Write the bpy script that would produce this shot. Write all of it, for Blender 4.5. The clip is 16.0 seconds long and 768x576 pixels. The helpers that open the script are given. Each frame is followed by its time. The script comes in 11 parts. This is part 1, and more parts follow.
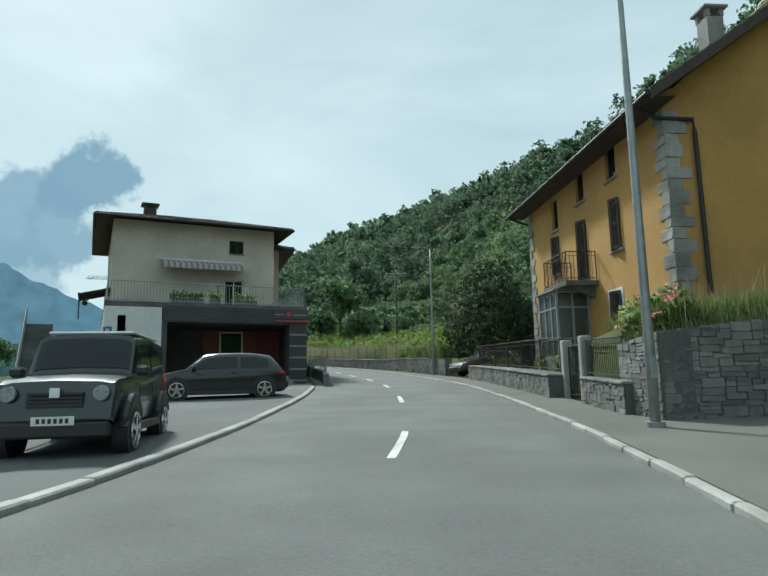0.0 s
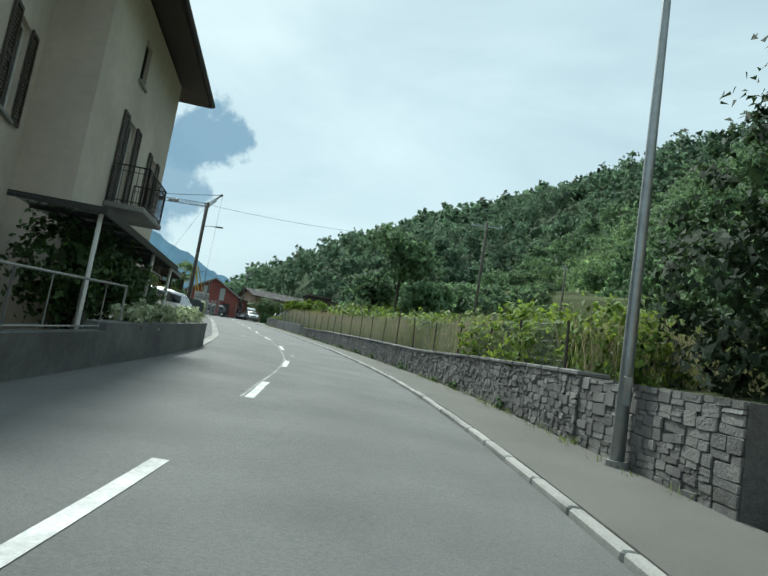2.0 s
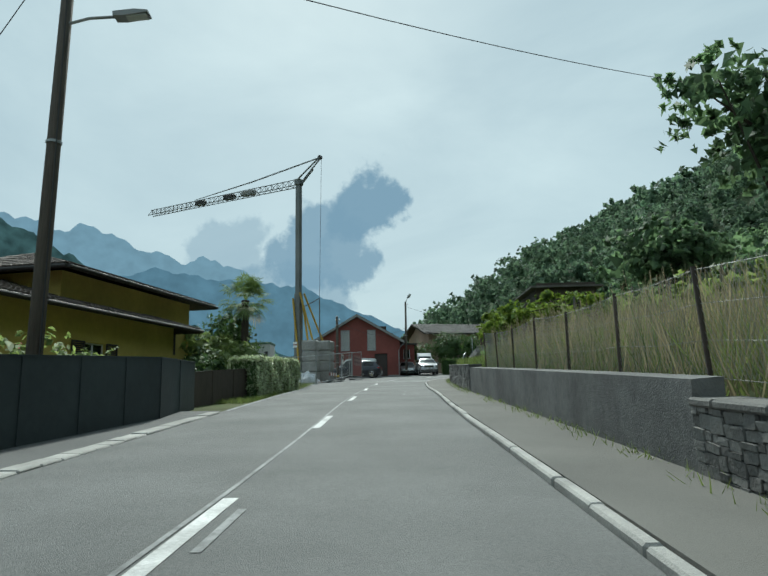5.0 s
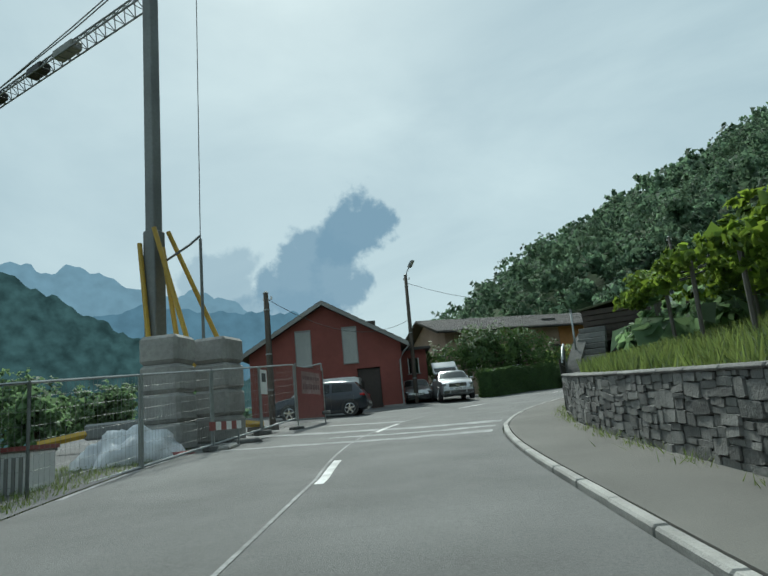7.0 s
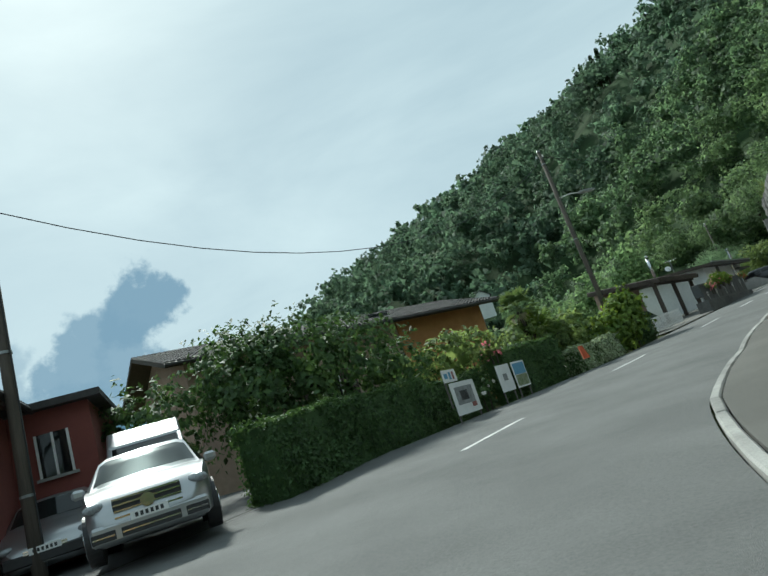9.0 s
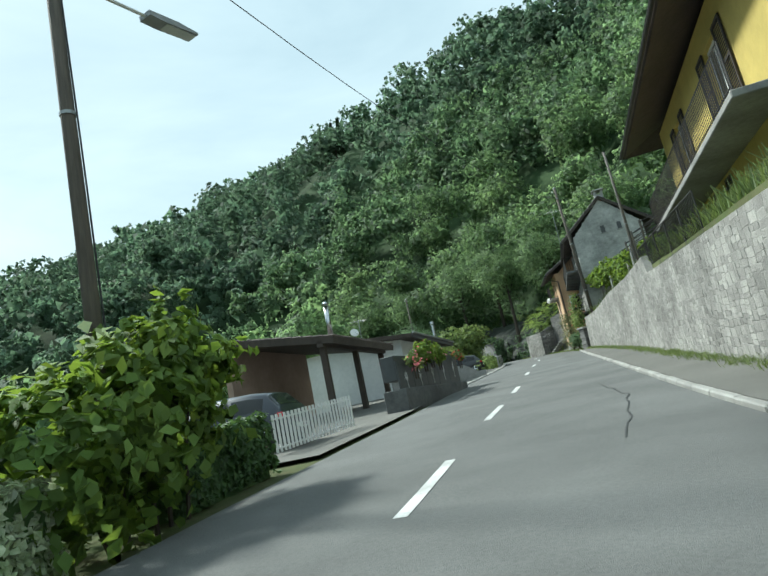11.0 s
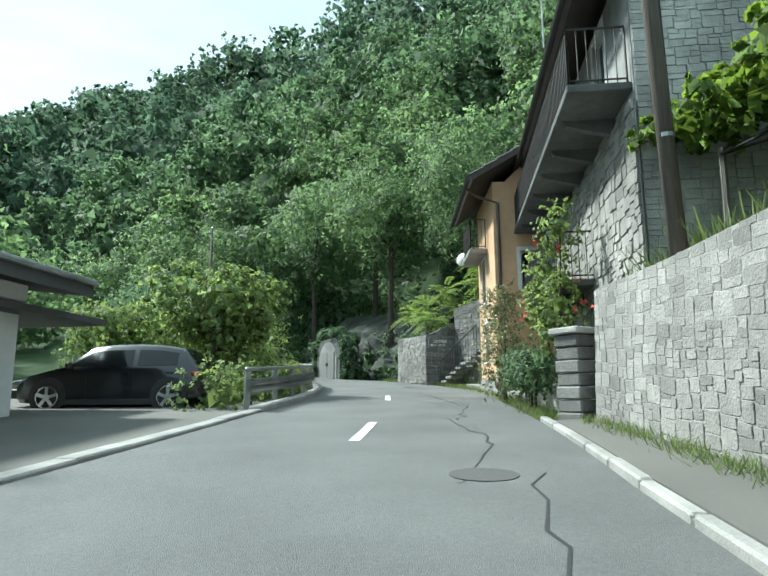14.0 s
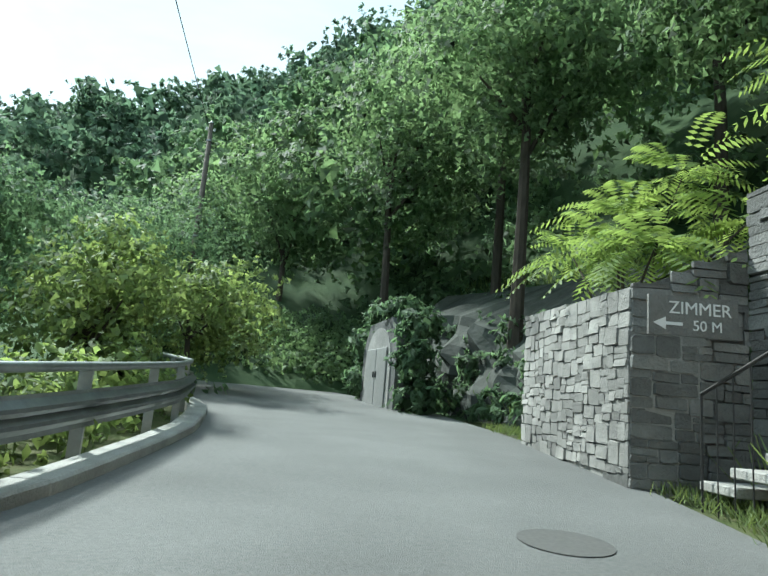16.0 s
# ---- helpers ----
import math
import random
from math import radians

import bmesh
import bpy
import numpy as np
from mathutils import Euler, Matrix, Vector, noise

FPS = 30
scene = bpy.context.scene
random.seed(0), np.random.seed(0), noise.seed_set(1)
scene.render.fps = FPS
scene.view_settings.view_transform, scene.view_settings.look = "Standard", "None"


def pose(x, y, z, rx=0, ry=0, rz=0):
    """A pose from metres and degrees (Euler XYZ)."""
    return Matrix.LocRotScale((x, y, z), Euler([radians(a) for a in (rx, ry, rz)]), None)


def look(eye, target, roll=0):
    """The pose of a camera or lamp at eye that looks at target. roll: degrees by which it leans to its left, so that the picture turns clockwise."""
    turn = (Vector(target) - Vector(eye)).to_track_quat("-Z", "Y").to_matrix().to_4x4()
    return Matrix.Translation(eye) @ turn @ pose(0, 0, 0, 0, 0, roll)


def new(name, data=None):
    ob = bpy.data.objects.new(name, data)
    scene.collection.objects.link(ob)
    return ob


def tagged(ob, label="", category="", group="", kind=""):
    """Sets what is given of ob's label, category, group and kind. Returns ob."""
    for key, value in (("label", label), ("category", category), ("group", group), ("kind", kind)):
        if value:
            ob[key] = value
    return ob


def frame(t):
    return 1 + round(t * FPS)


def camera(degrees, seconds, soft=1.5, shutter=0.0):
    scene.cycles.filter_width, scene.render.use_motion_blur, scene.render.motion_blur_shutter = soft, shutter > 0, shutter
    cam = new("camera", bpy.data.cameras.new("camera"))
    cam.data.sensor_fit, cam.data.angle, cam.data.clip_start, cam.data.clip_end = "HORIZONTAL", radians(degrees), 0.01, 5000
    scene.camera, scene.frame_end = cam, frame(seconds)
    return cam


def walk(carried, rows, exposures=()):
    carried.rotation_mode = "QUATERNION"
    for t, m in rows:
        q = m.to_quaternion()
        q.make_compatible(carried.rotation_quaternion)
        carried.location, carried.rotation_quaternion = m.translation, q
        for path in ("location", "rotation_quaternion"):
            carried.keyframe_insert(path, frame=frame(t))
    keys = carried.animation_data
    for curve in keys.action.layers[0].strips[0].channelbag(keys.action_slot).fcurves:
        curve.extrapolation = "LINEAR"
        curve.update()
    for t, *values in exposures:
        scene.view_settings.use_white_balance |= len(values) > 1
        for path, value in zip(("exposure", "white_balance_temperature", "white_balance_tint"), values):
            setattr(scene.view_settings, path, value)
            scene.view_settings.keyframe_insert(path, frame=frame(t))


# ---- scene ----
cam = camera(63.7, 16.0, soft=1.6)
METRES = 200.0  # the length of the drive
ROWS = [
    (0.0, 0.0, 0.0, 0.0, 0.18, 8.73, 1.16),
    (0.5, 0.0043, 0.0378, 0.0012, -0.26, 8.6, -0.15),
    (1.0, 0.0074, 0.0761, 0.0025, 0.63, 8.29, -2.86),
    (1.5, 0.0075, 0.1162, 0.0043, 3.07, 7.86, -5.95),
    (2.0, 0.0048, 0.1543, 0.0058, 6.75, 7.24, -9.02),
    (2.5, -0.0008, 0.1944, 0.0075, 11.07, 6.66, -10.94),
    (3.0, -0.0097, 0.2331, 0.0095, 15.05, 6.46, -9.8),
    (3.5, -0.0215, 0.2708, 0.0117, 18.55, 6.88, -6.09),
    (4.0, -0.0341, 0.3041, 0.0133, 21.29, 7.73, -2.54),
    (6.5, -0.1047, 0.4652, 0.022, 26.12, 11.81, 3.56),
    (7.0, -0.1175, 0.4944, 0.0233, 25.05, 11.73, 5.23),
    (7.5, -0.1288, 0.5231, 0.0247, 22.91, 11.75, 7.79),
    (8.0, -0.138, 0.5513, 0.026, 19.47, 12.17, 10.95),
    (8.5, -0.1438, 0.5795, 0.0271, 14.76, 12.98, 14.56),
    (9.0, -0.1449, 0.6083, 0.0282, 8.69, 13.8, 17.84),
    (9.5, -0.1414, 0.6365, 0.0296, 1.65, 14.43, 20.7),
    (10.0, -0.1329, 0.6634, 0.0309, -6.52, 14.75, 22.27),
    (12.5, -0.0594, 0.7727, 0.038, -33.78, 9.41, 0.04),
    (13.0, -0.0434, 0.7946, 0.0396, -32.48, 9.57, 0.13),
    (13.5, -0.0275, 0.8164, 0.0412, -31.44, 9.72, 0.38),
    (14.0, -0.0123, 0.8371, 0.0428, -30.65, 9.93, 0.32),
    (14.5, 0.0027, 0.8584, 0.0444, -29.79, 10.21, -0.2),
    (15.0, 0.0162, 0.8779, 0.0458, -27.95, 10.46, -1.4),
    (15.5, 0.0289, 0.8973, 0.0474, -23.85, 10.4, -2.84),
    (16.0, 0.0389, 0.9163, 0.0482, -17.85, 10.45, -4.69),
]

walk(cam, [(t, pose(METRES * x, METRES * y, METRES * z, 90 + pitch, roll, yaw)) for t, x, y, z, yaw, pitch, roll in ROWS],
     exposures=[(0.0, 0.15, 5750, -2), (2.0, 0.25, 5750, -2), (4.0, 0.05, 5750, -2), (6.5, -0.1, 5750, -2), (8.0, -0.05, 5750, -2), (10.0, 0.25, 5750, -2), (12.3, 0.8, 5650, -3), (16.0, 0.95, 5550, -3)])
# ---- light ----
SUN_AZ, SUN_EL = 31.0, 47.0  # degrees: to the left of +y, above the horizon
world = bpy.data.worlds.new("sky")
scene.world = world
world.use_nodes = True
wn, wl = world.node_tree.nodes, world.node_tree.links
wn.clear()


def wnode(kind, **kw):
    n = wn.new(kind)
    for k, v in kw.items():
        n.inputs[k].default_value = v
    return n


w_out = wn.new("ShaderNodeOutputWorld")
w_bg = wnode("ShaderNodeBackground", Strength=1.0)
w_sky = wn.new("ShaderNodeTexSky")
w_sky.sky_type = "NISHITA"
w_sky.sun_disc = False
w_sky.sun_elevation = radians(SUN_EL)
w_sky.sun_rotation = radians(-SUN_AZ)
w_sky.dust_density = 3.0
w_gain = wn.new("ShaderNodeVectorMath")
w_gain.operation = "SCALE"
w_gain.inputs["Scale"].default_value = 0.075
wl.new(w_sky.outputs["Color"], w_gain.inputs[0])
w_co = wn.new("ShaderNodeTexCoord")
# thin veil of high cloud
w_map = wn.new("ShaderNodeMapping")
w_map.inputs["Scale"].default_value = (1.0, 1.0, 2.6)
wl.new(w_co.outputs["Generated"], w_map.inputs["Vector"])
w_noise = wnode("ShaderNodeTexNoise", Scale=1.6, Detail=7.0, Roughness=0.55, Distortion=0.5)
wl.new(w_map.outputs[0], w_noise.inputs["Vector"])
w_ramp = wn.new("ShaderNodeValToRGB")
w_ramp.color_ramp.elements[0].position, w_ramp.color_ramp.elements[0].color = 0.3, (0.48, 0.57, 0.6, 1)
w_ramp.color_ramp.elements[1].position, w_ramp.color_ramp.elements[1].color = 0.75, (0.74, 0.81, 0.795, 1)
wl.new(w_noise.outputs["Fac"], w_ramp.inputs["Fac"])
w_mix = wn.new("ShaderNodeMixRGB")
w_mix.inputs["Fac"].default_value = 0.86
wl.new(w_gain.outputs[0], w_mix.inputs[1])
wl.new(w_ramp.outputs[0], w_mix.inputs[2])


def bank(at, radius, stretch, seed, soft):
    """The mask of one dark cumulus bank: direction, angular size, stretch along its own axes."""
    sub = wn.new("ShaderNodeVectorMath")
    sub.operation = "SUBTRACT"
    wl.new(w_co.outputs["Generated"], sub.inputs[0])
    sub.inputs[1].default_value = at
    rot = wn.new("ShaderNodeMapping")
    rot.vector_type = "TEXTURE"
    rot.inputs["Rotation"].default_value = stretch[0]
    rot.inputs["Scale"].default_value = stretch[1]
    wl.new(sub.outputs[0], rot.inputs["Vector"])
    ns = wnode("ShaderNodeTexNoise", Scale=11.0, Detail=6.0, Roughness=0.6)
    off = wn.new("ShaderNodeVectorMath")
    off.inputs[1].default_value = (seed, seed * 2, 0)
    wl.new(w_co.outputs["Generated"], off.inputs[0])
    wl.new(off.outputs[0], ns.inputs["Vector"])
    ln = wn.new("ShaderNodeVectorMath")
    ln.operation = "LENGTH"
    wl.new(rot.outputs[0], ln.inputs[0])
    ma = wn.new("ShaderNodeMath")
    ma.operation = "MULTIPLY_ADD"
    wl.new(ns.outputs["Fac"], ma.inputs[0])
    ma.inputs[1].default_value = 0.19
    wl.new(ln.outputs["Value"], ma.inputs[2])
    mr = wn.new("ShaderNodeMapRange")
    mr.interpolation_type = "SMOOTHSTEP"
    for k, v in (("From Min", radius + 0.095 - soft), ("From Max", radius + 0.095 + soft), ("To Min", 1.0), ("To Max", 0.0)):
        mr.inputs[k].default_value = v
    wl.new(ma.outputs[0], mr.inputs["Value"])
    return mr.outputs[0]


def sky_dir(left, up):
    a, e = radians(left), radians(up)
    return (-math.sin(a) * math.cos(e), math.cos(a) * math.cos(e), math.sin(e))


prev = w_mix.outputs[0]
for left, up, radius, turn, seed, strength in ((26.4, 17.6, 0.045, (0, 35, 0), 1.3, 0.95), (30.0, 13.2, 0.06, (0, 60, 0), 1.9, 0.85),
                                                (38.5, 13.8, 0.04, (0, 70, 0), 4.1, 0.45), (33.0, 9.8, 0.055, (0, 75, 0), 3.1, 0.6)):
    mask = bank(sky_dir(left, up), radius, ([radians(a) for a in turn], (1.0, 1.0, 1.35)), seed, 0.013)
    gain = wn.new("ShaderNodeMath")
    gain.operation = "MULTIPLY"
    gain.inputs[1].default_value = strength
    wl.new(mask, gain.inputs[0])
    mx = wn.new("ShaderNodeMixRGB")
    wl.new(gain.outputs[0], mx.inputs["Fac"])
    wl.new(prev, mx.inputs[1])
    mx.inputs[2].default_value = (0.24, 0.35, 0.44, 1)
    prev = mx.outputs[0]
wl.new(prev, w_bg.inputs["Color"])
wl.new(w_bg.outputs[0], w_out.inputs["Surface"])

sun = new("sun", bpy.data.lights.new("sun", "SUN"))
sun.data.energy, sun.data.angle, sun.data.color = 4.3, radians(6.0), (1.0, 0.93, 0.82)
d = Vector(sky_dir(SUN_AZ, SUN_EL))
sun.matrix_world = look(d * 100, (0, 0, 0))

# ---- materials ----
MATS = {}


def material(name, a, b=None, scale=4.0, rough=0.8, bump=0.0, bscale=60.0, metal=0.0, stain=0.0, stain_scale=0.6, island=0.0,
             obj=0.0, translucent=0.0, coat=0.0, stretch=(1, 1, 1), rvar=0.0):
    """A procedural surface: two tones mixed by fine noise, broad stains, fine relief; island/obj: spread of tone between pieces."""
    if name in MATS:
        return MATS[name]
    b = b or tuple(c * 0.75 for c in a)
    m = bpy.data.materials.new(name)
    m.use_nodes = True
    nt = m.node_tree
    n, l = nt.nodes, nt.links
    n.clear()
    out = n.new("ShaderNodeOutputMaterial")
    bs = n.new("ShaderNodeBsdfPrincipled")
    mp = n.new("ShaderNodeMapping")
    mp.inputs["Scale"].default_value = stretch
    geo = n.new("ShaderNodeNewGeometry")
    l.new(geo.outputs["Position"], mp.inputs["Vector"])
    t1 = n.new("ShaderNodeTexNoise")
    t1.inputs["Scale"].default_value, t1.inputs["Detail"].default_value, t1.inputs["Roughness"].default_value = scale, 6, 0.65
    l.new(mp.outputs[0], t1.inputs["Vector"])
    r1 = n.new("ShaderNodeMapRange")
    r1.inputs["From Min"].default_value, r1.inputs["From Max"].default_value = 0.3, 0.7
    l.new(t1.outputs["Fac"], r1.inputs["Value"])
    mix = n.new("ShaderNodeMixRGB")
    mix.inputs[1].default_value, mix.inputs[2].default_value = (*a, 1), (*b, 1)
    l.new(r1.outputs[0], mix.inputs["Fac"])
    col = mix.outputs[0]
    if stain:
        t2 = n.new("ShaderNodeTexNoise")
        t2.inputs["Scale"].default_value, t2.inputs["Detail"].default_value = stain_scale, 5
        l.new(mp.outputs[0], t2.inputs["Vector"])
        r2 = n.new("ShaderNodeMapRange")
        for k, v in (("From Min", 0.35), ("From Max", 0.7), ("To Min", 1 - stain), ("To Max", 1 + stain * 0.35)):
            r2.inputs[k].default_value = v
        l.new(t2.outputs["Fac"], r2.inputs["Value"])
        sc = n.new("ShaderNodeVectorMath")
        sc.operation = "SCALE"
        l.new(col, sc.inputs[0])
        l.new(r2.outputs[0], sc.inputs["Scale"])
        col = sc.outputs[0]
    if island or obj:
        src = geo.outputs["Random Per Island"] if island else n.new("ShaderNodeObjectInfo").outputs["Random"]
        r3 = n.new("ShaderNodeMapRange")
        k = island or obj
        r3.inputs["To Min"].default_value, r3.inputs["To Max"].default_value = 1 - k, 1 + k
        l.new(src, r3.inputs["Value"])
        sc = n.new("ShaderNodeVectorMath")
        sc.operation = "SCALE"
        l.new(col, sc.inputs[0])
        l.new(r3.outputs[0], sc.inputs["Scale"])
        col = sc.outputs[0]
    l.new(col, bs.inputs["Base Color"])
    bs.inputs["Roughness"].default_value, bs.inputs["Metallic"].default_value = rough, metal
    bs.inputs["Specular IOR Level"].default_value = 0.15 if rough >= 0.95 else 0.5
    if rvar:
        r4 = n.new("ShaderNodeMapRange")
        r4.inputs["To Min"].default_value, r4.inputs["To Max"].default_value = max(rough - rvar, 0.02), min(rough + rvar, 1)
        l.new(t1.outputs["Fac"], r4.inputs["Value"])
        l.new(r4.outputs[0], bs.inputs["Roughness"])
    if coat:
        bs.inputs["Coat Weight"].default_value, bs.inputs["Coat Roughness"].default_value = coat, 0.05
    if bump:
        t3 = n.new("ShaderNodeTexNoise")
        t3.inputs["Scale"].default_value, t3.inputs["Detail"].default_value = bscale, 4
        l.new(mp.outputs[0], t3.inputs["Vector"])
        bp = n.new("ShaderNodeBump")
        bp.inputs["Strength"].default_value, bp.inputs["Distance"].default_value = bump, 0.02
        l.new(t3.outputs["Fac"], bp.inputs["Height"])
        l.new(bp.outputs[0], bs.inputs["Normal"])
    surf = bs.outputs[0]
    if translucent:
        tr = n.new("ShaderNodeBsdfTranslucent")
        hs = n.new("ShaderNodeHueSaturation")
        hs.inputs["Value"].default_value, hs.inputs["Hue"].default_value, hs.inputs["Saturation"].default_value = 1.8, 0.48, 1.1
        l.new(col, hs.inputs["Color"])
        l.new(hs.outputs[0], tr.inputs["Color"])
        mx = n.new("ShaderNodeMixShader")
        mx.inputs[0].default_value = translucent
        l.new(surf, mx.inputs[1])
        l.new(tr.outputs[0], mx.inputs[2])
        surf = mx.outputs[0]
    l.new(surf, out.inputs["Surface"])
    MATS[name] = m
    return m


def glass_material(name, tint=(0.02, 0.025, 0.03), alpha=0.75):
    """A dark glossy pane: partly see-through, mirror-like on top."""
    if name in MATS:
        return MATS[name]
    m = bpy.data.materials.new(name)
    m.use_nodes = True
    n, l = m.node_tree.nodes, m.node_tree.links
    n.clear()
    out, mx = n.new("ShaderNodeOutputMaterial"), n.new("ShaderNodeMixShader")
    bs, tr = n.new("ShaderNodeBsdfPrincipled"), n.new("ShaderNodeBsdfTransparent")
    bs.inputs["Base Color"].default_value, bs.inputs["Roughness"].default_value = (*tint, 1), 0.04
    bs.inputs["IOR"].default_value = 1.5
    tr.inputs["Color"].default_value = (0.8, 0.87, 0.86, 1)
    mx.inputs[0].default_value = alpha
    l.new(tr.outputs[0], mx.inputs[1])
    l.new(bs.outputs[0], mx.inputs[2])
    l.new(mx.outputs[0], out.inputs["Surface"])
    MATS[name] = m
    return m


ASPHALT = material("asphalt", (0.174, 0.175, 0.169), (0.12, 0.122, 0.118), scale=38, rough=0.85, bump=0.7, bscale=120, stain=0.24, stain_scale=0.6, rvar=0.08)
PAVING = material("pavement_asphalt", (0.172, 0.166, 0.148), (0.12, 0.117, 0.106), scale=90, rough=0.9, bump=0.5, bscale=180, stain=0.22, stain_scale=0.5)
LOT = material("parking_asphalt", (0.15, 0.152, 0.148), (0.11, 0.11, 0.11), scale=80, rough=0.9, bump=0.5, bscale=180, stain=0.2, stain_scale=0.4)
GRANITE = material("kerb_granite", (0.42, 0.41, 0.38), (0.3, 0.295, 0.28), scale=45, rough=0.8, bump=0.5, bscale=70, stain=0.3, stain_scale=1.5, obj=0.12)
PAINT = material("road_paint", (0.78, 0.78, 0.76), (0.5, 0.5, 0.49), scale=30, rough=0.75, bump=0.3, bscale=160, stain=0.35, stain_scale=2.0)
WORN = material("worn_edge_paint", (0.4, 0.405, 0.4), (0.2, 0.203, 0.2), scale=9, rough=0.85, bump=0.3, bscale=120, stain=0.4, stain_scale=1.2)
YPAINT = material("yellow_paint", (0.62, 0.5, 0.08), (0.4, 0.34, 0.1), scale=30, rough=0.75)
TAR = material("tar_seam", (0.035, 0.035, 0.036), (0.05, 0.05, 0.05), scale=40, rough=0.5)
SOIL = material("grassy_soil", (0.075, 0.105, 0.035), (0.12, 0.115, 0.06), scale=3.0, rough=0.95, bump=0.8, bscale=25, stain=0.35, stain_scale=0.3)
# Forest floor with the crowns' shade put into its dark colour.
SHADED_FLOOR = material("shaded_forest_floor", (0.03, 0.058, 0.024), (0.05, 0.08, 0.032), scale=1.2, rough=0.95, bump=1.0, bscale=6, stain=0.4, stain_scale=0.15)
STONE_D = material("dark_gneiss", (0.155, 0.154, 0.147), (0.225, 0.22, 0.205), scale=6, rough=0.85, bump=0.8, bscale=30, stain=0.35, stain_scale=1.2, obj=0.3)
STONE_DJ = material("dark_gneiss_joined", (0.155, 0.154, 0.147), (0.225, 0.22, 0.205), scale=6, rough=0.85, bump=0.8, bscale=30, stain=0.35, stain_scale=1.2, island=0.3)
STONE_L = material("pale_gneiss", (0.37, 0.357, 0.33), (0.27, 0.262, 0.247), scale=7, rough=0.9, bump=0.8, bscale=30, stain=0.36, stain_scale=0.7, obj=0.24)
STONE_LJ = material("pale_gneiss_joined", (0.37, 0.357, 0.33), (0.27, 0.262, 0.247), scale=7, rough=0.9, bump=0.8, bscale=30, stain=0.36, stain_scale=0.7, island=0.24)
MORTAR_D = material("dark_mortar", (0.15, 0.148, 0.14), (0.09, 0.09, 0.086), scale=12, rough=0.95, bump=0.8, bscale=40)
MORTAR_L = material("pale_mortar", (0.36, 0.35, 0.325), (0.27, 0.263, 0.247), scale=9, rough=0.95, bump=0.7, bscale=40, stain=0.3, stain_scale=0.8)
CONCRETE = material("concrete", (0.36, 0.355, 0.335), (0.26, 0.255, 0.245), scale=9, rough=0.9, bump=0.4, bscale=60, stain=0.3, stain_scale=0.9)
CONCRETE_D = material("weathered_concrete", (0.17, 0.17, 0.165), (0.11, 0.112, 0.11), scale=8, rough=0.9, bump=0.5, bscale=50, stain=0.4, stain_scale=0.9)
OCHRE = material("ochre_render", (0.53, 0.31, 0.1), (0.46, 0.265, 0.08), scale=5, rough=0.9, bump=0.3, bscale=90, stain=0.16, stain_scale=0.5)
CREAM = material("beige_render", (0.64, 0.58, 0.5), (0.56, 0.5, 0.43), scale=4, rough=0.9, bump=0.3, bscale=90, stain=0.2, stain_scale=0.4)
WHITE = material("white_render", (0.78, 0.78, 0.77), (0.68, 0.69, 0.68), scale=5, rough=0.85, bump=0.25, bscale=90, stain=0.12, stain_scale=0.6)
PEACH = material("peach_render", (0.66, 0.44, 0.27), (0.58, 0.375, 0.22), scale=4, rough=0.9, bump=0.35, bscale=80, stain=0.18, stain_scale=0.6)
REDWALL = material("oxide_red_render", (0.25, 0.08, 0.065), (0.21, 0.065, 0.055), scale=4, rough=0.9, bump=0.3, bscale=80, stain=0.18, stain_scale=0.5)
YELLOWWALL = material("yellow_render", (0.6, 0.47, 0.13), (0.52, 0.4, 0.11), scale=4, rough=0.9, bump=0.3, bscale=80, stain=0.15)
PINKWALL = material("dusty_pink_render", (0.4, 0.29, 0.23), (0.33, 0.24, 0.19), scale=4, rough=0.9, bump=0.3, bscale=80, stain=0.2)
ORANGEWALL = material("orange_render", (0.5, 0.25, 0.1), (0.42, 0.2, 0.08), scale=4, rough=0.9, bump=0.3, bscale=80, stain=0.2)
GREYWALL = material("rough_grey_render", (0.48, 0.48, 0.465), (0.33, 0.33, 0.32), scale=3, rough=0.95, bump=0.8, bscale=25, stain=0.35, stain_scale=0.8)
TILE = material("aged_roof_tile", (0.17, 0.135, 0.115), (0.09, 0.078, 0.072), scale=5, rough=0.85, bump=0.5, bscale=30, stain=0.35, stain_scale=1.0, island=0.25)
TILE_D = material("dark_roof_tile", (0.075, 0.07, 0.068), (0.045, 0.044, 0.044), scale=5, rough=0.8, bump=0.5, bscale=30, stain=0.3, island=0.2)
WOOD_D = material("dark_stained_wood", (0.045, 0.034, 0.027), (0.075, 0.058, 0.045), scale=6, rough=0.75, bump=0.5, bscale=25, stretch=(1, 1, 0.25), stain=0.25)
WOOD_P = material("weathered_pole_wood", (0.16, 0.135, 0.11), (0.09, 0.077, 0.065), scale=10, rough=0.9, bump=0.6, bscale=35, stretch=(2, 2, 0.15), stain=0.3)
WOOD_G = material("greyed_timber", (0.2, 0.185, 0.165), (0.12, 0.11, 0.1), scale=9, rough=0.9, bump=0.6, bscale=30, stretch=(2, 2, 0.2), stain=0.3)
SHUTTER = material("brown_shutter_paint", (0.065, 0.05, 0.042), (0.045, 0.036, 0.031), scale=8, rough=0.6, stain=0.2)
IRON = material("dark_iron", (0.035, 0.035, 0.036), (0.06, 0.055, 0.05), scale=25, rough=0.55, metal=0.6, bump=0.2)
GALV = material("galvanised_steel", (0.38, 0.4, 0.4), (0.3, 0.315, 0.315), scale=10, rough=0.45, metal=0.75, stain=0.2, stain_scale=2.0)
